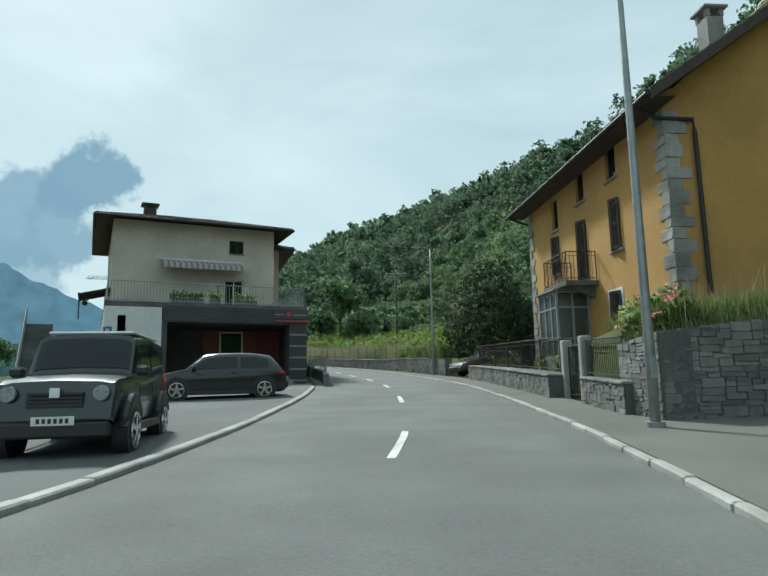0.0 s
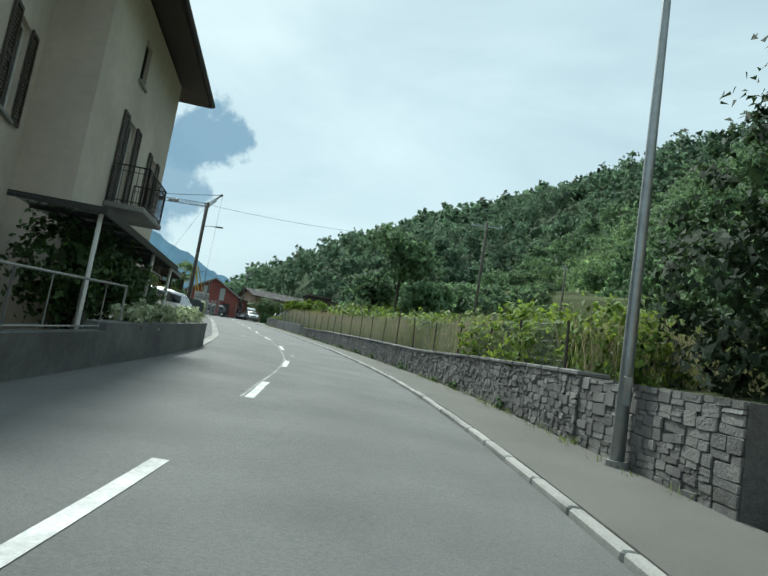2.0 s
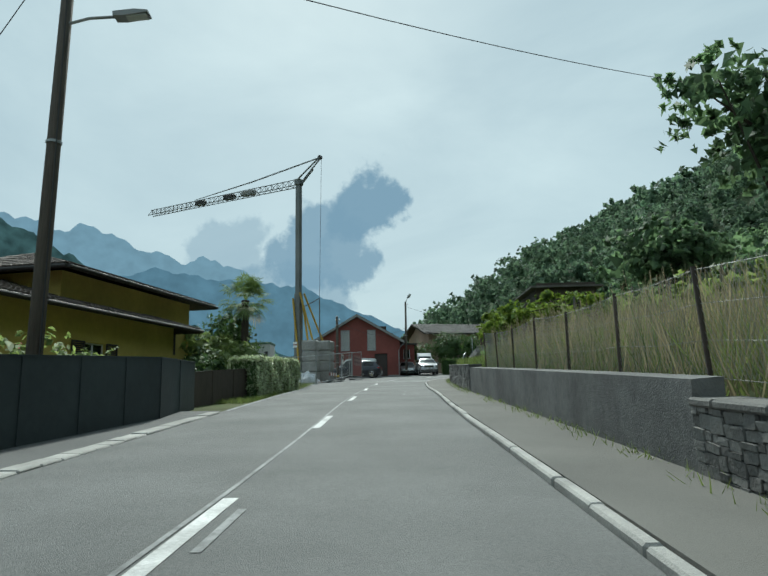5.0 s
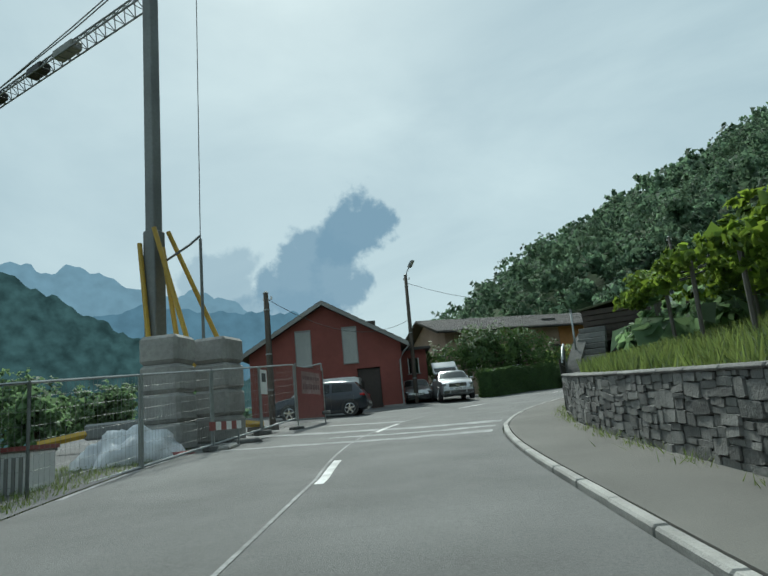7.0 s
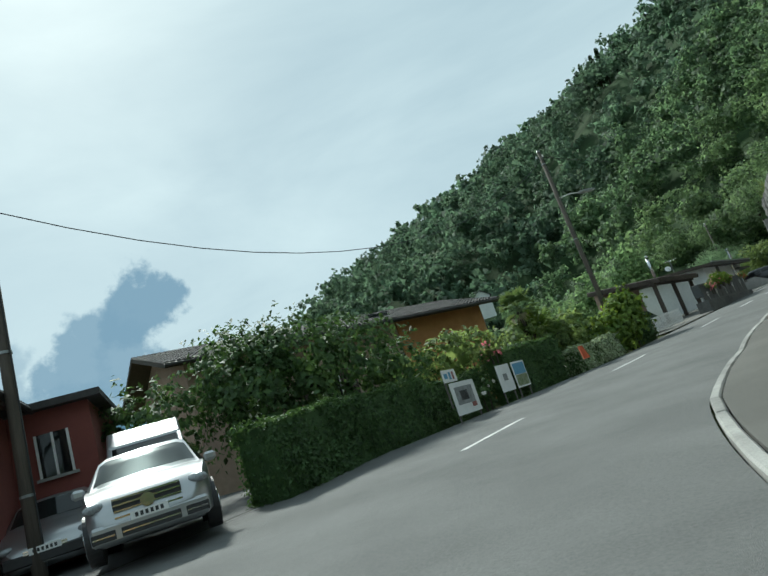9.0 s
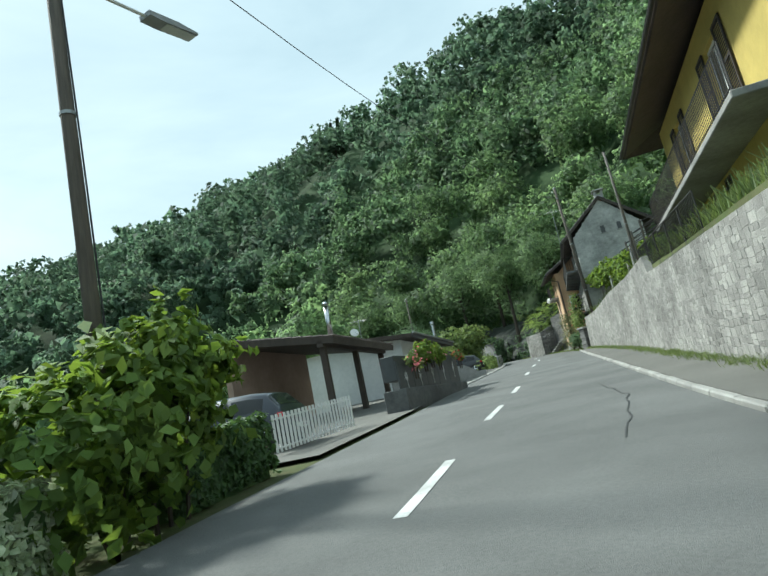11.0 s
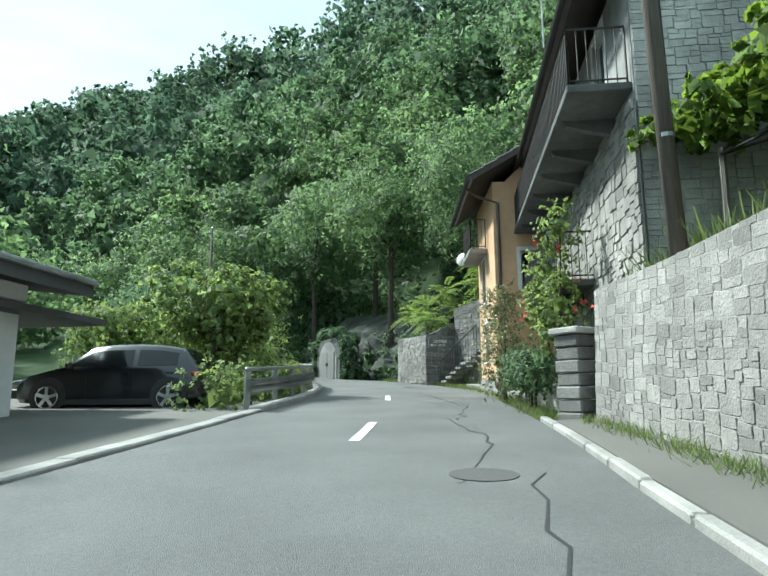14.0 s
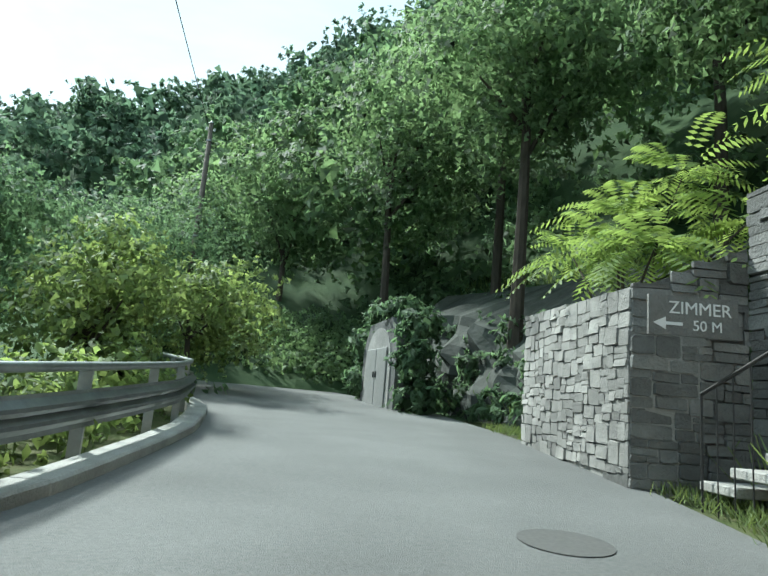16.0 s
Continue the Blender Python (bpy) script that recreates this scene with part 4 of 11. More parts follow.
def hip_roof(house, x0, x1, y0, y1, z, rise, hip, over, mat, thick=0.14, along="x", gutter=True, tiles=True):
    """A roof over the rectangle; hip: how far the ridge's ends stand in from the edge (0: a gable)."""
    X0, X1, Y0, Y1 = x0 - over, x1 + over, y0 - over, y1 + over
    if along == "x":
        ym = (Y0 + Y1) / 2
        r0, r1 = (X0 + hip, ym, z + rise), (X1 - hip, ym, z + rise)
        quads = [((X0, Y0, z), (X1, Y0, z), r1, r0), ((X1, Y1, z), (X0, Y1, z), r0, r1)]
        if hip:
            quads += [((X1, Y0, z), (X1, Y1, z), r1, r1), ((X0, Y1, z), (X0, Y0, z), r0, r0)]
    else:
        xm = (X0 + X1) / 2
        r0, r1 = (xm, Y0 + hip, z + rise), (xm, Y1 - hip, z + rise)
        quads = [((X1, Y0, z), (X1, Y1, z), r1, r0), ((X0, Y1, z), (X0, Y0, z), r0, r1)]
        if hip:
            quads += [((X0, Y0, z), (X1, Y0, z), r0, r0), ((X1, Y1, z), (X0, Y1, z), r1, r1)]
    for q in quads:
        q = list(q)
        if q[2] == q[3]:
            e = 0.02
            u = (Vector(q[1]) - Vector(q[0])).normalized() * e
            q[2], q[3] = tuple(Vector(q[2]) + u), tuple(Vector(q[3]) - u)
        roof_slab(house, "roof", *q, thick, mat, tiles=tiles)
    if gutter:
        for p0, p1 in (((X0, Y0 - 0.06, z - 0.08), (X1, Y0 - 0.06, z - 0.08)), ((X1 + 0.06, Y0, z - 0.08), (X1 + 0.06, Y1, z - 0.08)), ((X0 - 0.06, Y0, z - 0.08), (X0 - 0.06, Y1, z - 0.08))):
            horizontal_eave = along == "x" and p0[1] == p1[1] or along == "y" and p0[0] == p1[0] or hip
            if horizontal_eave:
                part("gutter", tubed((p0, p1), 0.07), IRON, house)


BALUSTERS = {}


def rail(parent, p0, p1, height, mat=IRON, spacing=0.12, r=0.009, post_r=0.018, name="railing", scroll=False):
    """A straight run of railing between two points: top and foot rails, end posts, and uprights that share one mesh."""
    p0, p1 = Vector(p0), Vector(p1)
    up = Vector((0, 0, height))
    part("top_rail", tubed((p0 + up, p1 + up), post_r, 6), mat, parent)
    part("bottom_rail", tubed((p0 + up * 0.08, p1 + up * 0.08), post_r * 0.8, 6), mat, parent)
    if scroll:
        part("middle_rail", tubed((p0 + up * 0.85, p1 + up * 0.85), r, 5), mat, parent)
    n = max(2, int((p1 - p0).length / spacing))
    for k in range(n + 1):
        end = k in (0, n)
        key = (height, r, post_r, end, mat.name)
        if key not in BALUSTERS:
            me = bpy.data.meshes.new("baluster")
            bm = tubed(((0, 0, 0), up * (1.02 if end else 1.0)), post_r if end else r, 5)
            bm.normal_update()
            bm.to_mesh(me)
            bm.free()
            BALUSTERS[key] = finish(me, mat)
        ob = new("railing_post" if end else "baluster", BALUSTERS[key])
        ob.parent = parent
        ob.matrix_local = Matrix.Translation(p0.lerp(p1, k / n))
    return parent


def chimney(house, x, y, z, w, h, mat, cap=CONCRETE_D):
    c = part("chimney", boxed(x - w / 2, x + w / 2, y - w / 2, y + w / 2, z, z + h, bevel=0.02), mat, house)
    bm = boxed(x - w * 0.72, x + w * 0.72, y - w * 0.72, y + w * 0.72, z + h + 0.22, z + h + 0.3, bevel=0.02)
    for sx in (-1, 1):
        for sy in (-1, 1):
            box(bm, x + sx * w * 0.4 - 0.06, x + sx * w * 0.4 + 0.06, y + sy * w * 0.4 - 0.06, y + sy * w * 0.4 + 0.06, z + h, z + h + 0.22)
    part("chimney_cap", bm, cap, c)
    return c


ID = Matrix.Identity(4)


def sides(W, D):
    """Frames of the front, right, back and left wall of a W x D house."""
    return [ID, Matrix.Translation((W, 0, 0)) @ Matrix.Rotation(radians(90), 4, "Z"), Matrix.Translation((W, D, 0)) @ Matrix.Rotation(radians(180), 4, "Z"),
            Matrix.Translation((0, D, 0)) @ Matrix.Rotation(radians(-90), 4, "Z")]


def walls(house, W, D, z0, z1, mat, holes=((), (), (), ()), t=0.35, gables=(None, None, None, None)):
    for k, (m, ln) in enumerate(zip(sides(W, D), (W, D - 2 * t, W, D - 2 * t))):
        mm = m if k in (0, 2) else m @ Matrix.Translation((t, 0, 0))
        hs = [h if k in (0, 2) else (h[0] - t, h[1] - t, h[2], h[3]) for h in holes[k]]
        g = gables[k] and (gables[k] if k in (0, 2) else (gables[k][0] - t, gables[k][1]))
        w = part("wall", wall_mesh(ln, z0, z1, hs, t, g), mat, house)
        w.matrix_local = mm


# -- ochre house on the right --
def ochre_house():
    W, D = 10.7, 8.0
    h = thing("house", frame_at(6.33, 26.0, 0.0, 0.1, -1.0), "three-storey ochre house with stone quoins and brown shutters", "house")
    F = sides(W, D)
    top = [(2.6, 3.2, 5.65, 6.85), (4.95, 5.6, 6.05, 7.1), (7.3, 7.95, 6.1, 7.2)]
    mid = [(2.5, 3.2, 3.95, 5.35), (4.85, 5.6, 3.3, 5.35), (7.35, 8.0, 3.85, 5.4)]
    low = [(7.0, 7.75, 1.1, 2.6)]
    porch = [(4.1, 5.0, 0.0, 2.2)]
    walls(h, W, D, -1.2, 7.55, OCHRE, holes=(top + mid + low + porch, (), (), ()), gables=(None, (D / 2, 10.8), None, (D / 2, 10.8)))
    for o in top:
        window(h, F[0], *o, style="plain", frame_mat=SHUTTER, bars=0)
    for o in mid:
        window(h, F[0], *o, style="ajar")
    for o in low:
        window(h, F[0], *o, style="ajar", trim=WHITEPAINT)
    # eaves and roof, the gable end towards the near side
    hip_roof(h, 0, W, 0, D, 7.12, 3.3, 0, 0.72, TILE_D, thick=0.2, along="x")
    part("soffit", boxed(-0.66, W + 0.66, -0.66, -0.002, 7.0, 7.04), WOOD_D, h, "flat board soffit under the eaves")
    part("bargeboard", prismed([(-0.72, 6.87), (D / 2, 10.12), (D / 2, 10.42), (-0.72, 7.17)], 0, 0.06), WOOD_D, h).matrix_local = F[1] @ Matrix.Translation((0, -0.75, 0))
    chimney(h, W - 0.7, 2.1, 8.4, 0.5, 1.6, CONCRETE, CONCRETE)
    part("downpipe", tubed(((-0.5, -0.66, 7.0), (-0.06, -0.08, 6.62), (-0.08, 0.3, 6.5), (-0.08, 0.32, 0.2)), 0.05), IRON, h)
    # quoins: alternating long and short blocks on both near and far corners
    for cx, sgn in ((0.0, 1), (W, -1)):
        z, k = -0.9, 0
        g = np.random.default_rng(19)
        while z < 6.9:
            hh = g.uniform(0.26, 0.42)
            ln = (0.52 if k % 2 else 0.32) + g.normal(0, 0.05)
            bm = boxed(min(cx - sgn * 0.02, cx + sgn * ln), max(cx - sgn * 0.02, cx + sgn * ln), -0.03, 0.05, z, z + hh - 0.02, bevel=0.012)
            box(bm, cx - 0.0 if sgn < 0 else -0.03, cx + 0.03 if sgn < 0 else 0.0, -0.03, 0.87 - ln, z, z + hh - 0.02)
            for v in bm.verts:
                v.co += Vector((g.normal(0, 0.012), g.normal(-0.004, 0.008), g.normal(0, 0.012)))
            part("quoin", bm, STONE_L, h)
            z += hh
            k += 1
    part("downpipe", tubed(((W - 0.05, -0.66, 7.0), (W + 0.0, -0.2, 6.7), (W + 0.1, 0.75, 6.65), (W + 0.1, 0.78, 6.3), (W + 0.1, 0.78, 0.6)), 0.06), IRON, h)
    # balcony on stone brackets
    x0, x1, zf = 4.2, 6.3, 3.15
    b = part("balcony", boxed(x0, x1, -1.1, 0.0, zf - 0.16, zf, bevel=0.015), CONCRETE_D, h)
    for x in (x0 + 0.2, x1 - 0.3):
        part("bracket", prismed([(-0.9, zf - 0.16), (0, zf - 0.16), (0, zf - 0.55), (-0.25, zf - 0.45)], 0, 0.14), CONCRETE_D, b).matrix_local = Matrix.Translation((x, 0, 0)) @ Matrix.Rotation(radians(90), 4, "Z") @ Matrix.Translation((0, 0, 0))
    for p0, p1 in (((x0 + 0.05, -1.05, zf), (x1 - 0.05, -1.05, zf)), ((x0 + 0.05, -1.05, zf), (x0 + 0.05, -0.05, zf)), ((x1 - 0.05, -1.05, zf), (x1 - 0.05, -0.05, zf))):
        rail(b, p0, p1, 0.95, scroll=True)
    # glazed porch below the balcony
    px0, px1, py = 3.75, 5.45, -1.15
    p = part("porch", boxed(px0, px1, py, 0.0, -0.6, 0.78, bevel=0.01), GREYPAINT, h, "grey glazed entrance porch")
    for x in (px0, px0 + 0.57, px0 + 1.13, px1 - 0.07):
        part("mullion", boxed(x, x + 0.07, py, py + 0.07, 0.78, 2.95), GREYPAINT, p)
    for y in (-0.62, -0.07):
        for x in (px0, px1 - 0.07):
            part("mullion", boxed(x, x + 0.07, y, y + 0.07, 0.78, 2.95), GREYPAINT, p)
    for z in (1.3, 2.35, 2.86):
        bm = boxed(px0, px1, py + 0.01, py + 0.06, z, z + 0.06)
        box(bm, px1 - 0.06, px1 - 0.01, py, 0, z, z + 0.06), box(bm, px0 + 0.01, px0 + 0.06, py, 0, z, z + 0.06)
        part("transom", bm, GREYPAINT, p)
    for q in (boxed(px0 + 0.05, px1 - 0.05, py + 0.03, py + 0.04, 0.78, 2.9), boxed(px1 - 0.04, px1 - 0.03, py + 0.05, 0, 0.78, 2.9), boxed(px0 + 0.03, px0 + 0.04, py + 0.05, 0, 0.78, 2.9)):
        part("pane", q, glass_material("porch_glass", (0.1, 0.12, 0.13), 0.45), p).visible_shadow = False
    part("canopy", boxed(px0 - 0.1, px1 + 0.1, py - 0.1, 0, 2.95, 3.0), GREYPAINT, p)
    return h


ochre_house()


# -- beige house with the shop, on the left --
def beige_house():
    W, D = 9.55, 10.0
    h = thing("house", frame_at(-15.7, 35.05, 0.0, 0.9, 0.43), "beige three-storey house with a dark shop at street level", "house")
    F = sides(W, D)
    fr = [(6.7, 7.6, 8.2, 9.05), (6.45, 7.6, 3.95, 6.5)]
    right = [(1.2, 2.0, 4.6, 6.4), (1.2, 1.9, 7.9, 9.0)]
    walls(h, W, D, -0.6, 9.85, CREAM, holes=(fr, right, (), ()))
    window(h, F[0], *fr[0], style="curtain", frame_mat=WOOD_D)
    window(h, F[0], *fr[1], style="curtain", frame_mat=WHITEPAINT)
    window(h, F[1], *right[0], style="shutter")
    window(h, F[1], *right[1], style="plain", frame_mat=WOOD_D)
    hip_roof(h, 0, W, 0, D, 9.85, 1.7, 4.4, 0.98, TILE, thick=0.16, along="x")
    chimney(h, 2.2, 3.2, 10.9, 0.75, 0.55, WOOD_D)
    # striped awning over the terrace
    aw = thing("awning", frame_at(-15.7, 35.05, 0.0, 0.9, 0.43), "faded striped fabric awning with a scalloped edge", "awning")
    n = 30
    for nm, (y0, z0, y1, z1) in (("fabric", (-0.05, 7.55, -1.15, 7.2)), ("valance", (-1.15, 7.2, -1.17, 6.92))):
        bm = bmesh.new()
        for k in range(n):
            x0, x1 = 2.6 + 4.9 * k / n, 2.6 + 4.9 * (k + 1) / n
            f = bm.faces.new([bm.verts.new(p) for p in ((x0, y0, z0), (x0, y1, z1), (x1, y1, z1), (x1, y0, z0))])
            f.material_index = k % 2
        part(nm, bm, [material("awning_stripe_grey", (0.3, 0.24, 0.25), rough=0.9), material("awning_stripe_pale", (0.55, 0.5, 0.48), rough=0.9)], aw)
    part("roller_tube", tubed(((2.55, -0.06, 7.6), (7.55, -0.06, 7.6)), 0.07), WHITEPAINT, aw)
    # street-level block with terrace on top
    s = thing("shop", frame_at(-12.6, 27.62, 0.0, 0.9, 0.43), "charcoal and dull red shop front under a roof terrace", "shop")
    L, back = 9.52, 8.6
    part("white_wall", wall_mesh(2.45, -0.8, 3.7, [(0.55, 0.9, 1.9, 3.3), (0.9, 1.3, 1.35, 1.6)], 0.3), WHITE, s, "white rendered wall of the side room")
    w = part("side_wall", wall_mesh(back - 0.3, -0.8, 3.7, [], 0.3), WHITE, s)
    w.matrix_local = Matrix.Translation((0, back, 0)) @ Matrix.Rotation(radians(-90), 4, "Z")
    part("return_wall", boxed(2.45, 2.7, 0.0, 4.1, -0.8, 3.1), CHARCOAL, s)
    rec = part("recessed_wall", wall_mesh(L - 2.7, -0.3, 3.1, [(3.15, 4.45, 0.46, 2.95)], 0.25), REDPANEL, s, "dull red panelled wall, recessed")
    rec.matrix_local = Matrix.Translation((2.7, 4.1, 0))
    part("dark_panel", boxed(2.72, 5.0, 4.04, 4.094, 0.46, 3.1), CHARCOAL, s)
    d = part("door", boxed(5.87, 5.94, 4.06, 4.16, 0.46, 2.95), STEEL, s, "aluminium-framed glass shop door")
    bm = boxed(7.06, 7.13, 4.06, 4.16, 0.46, 2.95)
    box(bm, 5.94, 7.06, 4.06, 4.16, 2.87, 2.95)
    part("frame", bm, STEEL, d)
    part("pane", boxed(5.94, 7.06, 4.11, 4.12, 0.5, 2.87), GLASS, d).visible_shadow = False
    part("terrace_slab", boxed(0.0, L, 0.0, 9.4, 3.7, 3.95), CONCRETE_D, s)
    # fascia of horizontal boards
    z = 3.08
    for k in range(7):
        part("fascia_board", boxed(2.5, L + 0.03, -0.06, 0.0, z, z + 0.095, bevel=0.006), CHARCOAL, s)
        z += 0.105
    part("soffit", boxed(2.5, L, 0.0, 4.1, 3.02, 3.08), CHARCOAL, s)
    # slatted corner pier and side
    part("pier", boxed(L - 0.9, L - 0.03, 0.03, 0.95, -0.8, 3.02), CHARCOAL, s)
    part("flank_wall", boxed(L - 0.28, L - 0.03, 0.95, back, -0.8, 3.7), CHARCOAL, s)
    for k in range(30):
        z = -0.4 + k * 0.115
        part("slat", boxed(L - 0.92, L + 0.0, 0.0, 0.028, z, z + 0.08), GREYPAINT if k % 5 == 0 else CHARCOAL, s)
        part("slat", boxed(L - 0.02, L + 0.008, 0.03, 6.0, z, z + 0.08), CHARCOAL, s)
    for k in range(4):
        part("step", boxed(2.8, L - 0.93, -1.15 + 0.42 * k, 4.03 - 0.003 * k if k == 3 else 0.2, -0.75, 0.03 + 0.138 * k, bevel=0.01), CONCRETE, s)
    # name board and its red mark
    part("name_board", boxed(L - 1.75, L + 0.05, -0.14, -0.07, 3.3, 3.72, bevel=0.008), CHARCOAL, s, "dark shop name board with a round red mark")
    bm = bmesh.new()
    bmesh.ops.create_cone(bm, cap_ends=True, segments=20, radius1=0.11, radius2=0.11, depth=0.03, matrix=Matrix.Translation((L - 1.0, -0.155, 3.52)) @ Matrix.Rotation(radians(90), 4, "X"))
    part("red_mark", bm, material("signal_red", (0.65, 0.05, 0.06), rough=0.4), s)
    part("bar", boxed(L - 0.8, L - 0.05, -0.146, -0.141, 3.48, 3.53), GREYPAINT, s)
    part("bar", boxed(L - 1.7, L - 1.25, -0.146, -0.141, 3.48, 3.53), GREYPAINT, s)
    part("red_strip", boxed(L - 1.75, L + 0.06, -0.145, -0.142, 3.14, 3.26), REDPANEL, s)
    for x, w_ in ((2.9, 1.5), (5.9, 1.1), (4.7, 0.5)):
        bx = thing("planter_box", frame_at(-12.6, 27.62, 0.0, 0.9, 0.43) @ Matrix.Translation((x, 0.45, 3.95)), "long grey planter box full of plants on a terrace", "planter", "terrace planters")
        part("trough", boxed(0, w_, -0.15, 0.15, 0, 0.28, bevel=0.02), CONCRETE_D, bx)
        gg = np.random.default_rng(int(x * 10))
        foliage("planting", [(q, 0, 0.42, 0.22, 0.24) for q in np.arange(0.1, w_, 0.25)], 420, 0.06, LEAF_H if x < 4 else LEAF_B, bx, g=gg, core=0.5)
    # terrace railing
    for p0, p1 in (((0.1, 0.1, 3.95), (5.0, 0.1, 3.95)), ((5.0, 0.1, 3.95), (L - 0.1, 0.1, 3.95)), ((L - 0.1, 0.1, 3.95), (L - 0.1, 8.2, 3.95)), ((0.1, 0.1, 3.95), (0.1, 7.5, 3.95))):
        rail(s, p0, p1, 0.95, mat=GALV, spacing=0.14, r=0.012, post_r=0.026)
    # rear wing
    r = thing("house_wing", frame_at(-7.3, 42.3, 0.0, -0.29, 0.957), "beige rear wing with brown shutters and an iron balcony", "house")
    Wr = 7.6
    hr = [(2.6, 3.45, 4.05, 6.3), (2.75, 3.4, 7.4, 8.5), (1.0, 2.0, 0.3, 2.6), (4.3, 5.3, 0.3, 2.6), (5.6, 6.3, 4.6, 6.2)]
    walls(r, Wr, 6.0, -0.6, 9.3, CREAM, holes=(hr, (), (), ()))
    R = sides(Wr, 6.0)
    window(r, R[0], *hr[0], style="shutter")
    window(r, R[0], *hr[1], style="plain", frame_mat=WOOD_D)
    window(r, R[0], *hr[2], style="plain", frame_mat=WOOD_D)
    window(r, R[0], *hr[3], style="plain", frame_mat=WOOD_D)
    window(r, R[0], *hr[4], style="shutter")
    hip_roof(r, 0, Wr, 0, 6.0, 9.3, 1.2, 3.0, 0.92, TILE, thick=0.16)
    b = part("balcony", boxed(2.0, 4.3, -0.95, 0.0, 3.86, 4.0, bevel=0.02), CONCRETE, r)
    for p0, p1 in (((2.05, -0.9, 4.0), (4.25, -0.9, 4.0)), ((2.05, -0.9, 4.0), (2.05, -0.05, 4.0)), ((4.25, -0.9, 4.0), (4.25, -0.05, 4.0))):
        rail(b, p0, p1, 0.95, spacing=0.11, scroll=True)
    # corrugated glass canopy over the doors
    c = part("canopy", boxed(-2.8, 4.6, -1.5, 0.0, 2.95, 2.97), glass_material("grimy_glass", (0.25, 0.26, 0.25), 0.75), r, "grimy sheet-glass canopy")
    for k in range(9):
        part("canopy_bar", boxed(-2.8 + 0.92 * k, -2.76 + 0.92 * k, -1.52, 0.0, 2.9, 3.0), IRON, c)
    part("canopy_rim", boxed(-2.82, 4.62, -1.55, -1.5, 2.86, 3.0), IRON, c)
    for x in (-2.6, 1.9, 4.4):
        part("post", tubed(((x, -1.4, -0.2), (x, -1.4, 2.9)), 0.04), WHITEPAINT, c)
    sc = thing("glass_canopy", frame_at(-15.7, 35.05, 0.0, 0.9, 0.43), "small dark-framed glass canopy over a side terrace", "canopy")
    part("sheet", prismed([(-1.6, 5.35), (0.0, 5.75), (0.0, 5.79), (-1.6, 5.39)], 0.3, 3.2), glass_material("grimy_glass", (0.25, 0.26, 0.25), 0.75), sc)
    for k in range(6):
        part("glazing_bar", prismed([(-1.62, 5.28), (0.0, 5.68), (0.0, 5.76), (-1.62, 5.36)], 0.28 + 0.57 * k, 0.34 + 0.57 * k), IRON, sc)
    part("front_bar", boxed(-1.68, -1.6, 0.25, 3.25, 5.26, 5.42), IRON, sc)
    part("post", tubed(((-1.6, 0.35, 3.9), (-1.6, 0.35, 5.3)), 0.035, 6), IRON, sc)
    hp = thing("hanging_basket", frame_at(-15.7, 35.05, 0.0, 0.9, 0.43) @ Matrix.Translation((-1.3, 0.4, 4.85)), "hanging flower basket below a canopy", "hanging basket")
    part("bowl", tubed(((0, 0, -0.15), (0, 0, 0.05)), 0.1, 10, 0.17), PLASTIC, hp)
    part("chain", tubed(((0, 0, 0.05), (0, 0, 0.45)), 0.008, 4), IRON, hp)
    foliage("plant", [(0, 0, 0.12, 0.2, 0.14)], 160, 0.06, LEAF_H, hp, g=np.random.default_rng(5), core=0.4)
    ps = thing("parking_sign", (-12.0, 26.7, -0.4), "small blue and white parking sign on a post", "sign")
    part("post", tubed(((0, 0, -0.2), (0, 0, 3.1)), 0.03, 8), GALV, ps)
    part("plate", boxed(-0.19, 0.19, -0.05, -0.032, 2.6, 3.05, bevel=0.006), material("sign_blue", (0.03, 0.09, 0.25), (0.04, 0.1, 0.27), rough=0.4), ps, "blue plate")
    part("panel", boxed(-0.19, 0.19, -0.05, -0.032, 2.1, 2.56, bevel=0.006), WHITEPAINT, ps)
    text("letter", "P", 0.34, Matrix.Translation((0, -0.054, 2.83)) @ Matrix.Rotation(radians(90), 4, "X"), WHITEPAINT, ps)
    # outside stair at the far left flank
    st = thing("outside_stair", frame_at(-15.9, 29.2, 0.0, 0.9, 0.43), "grey concrete outside stair with an iron rail", "stair")
    for k in range(16):
        part("step", boxed(-1.35, -0.05, 0.26 * k, 0.26 * (k + 1) + 0.1, -0.4 + 0.24 * k, -0.4 + 0.24 * (k + 1)), CONCRETE_D, st)
    part("string", prismed([(0, -0.6), (4.2, 3.3), (4.2, 3.7), (0, -0.2)], 0, 0.08), CONCRETE_D, st).matrix_local = Matrix.Rotation(radians(90), 4, "Z") @ Matrix.Translation((0, 1.36, 0))
    rail(st, (-1.3, 0.1, 0.0), (-1.3, 4.2, 3.6), 0.95, mat=GALV)
    return h


beige_house()


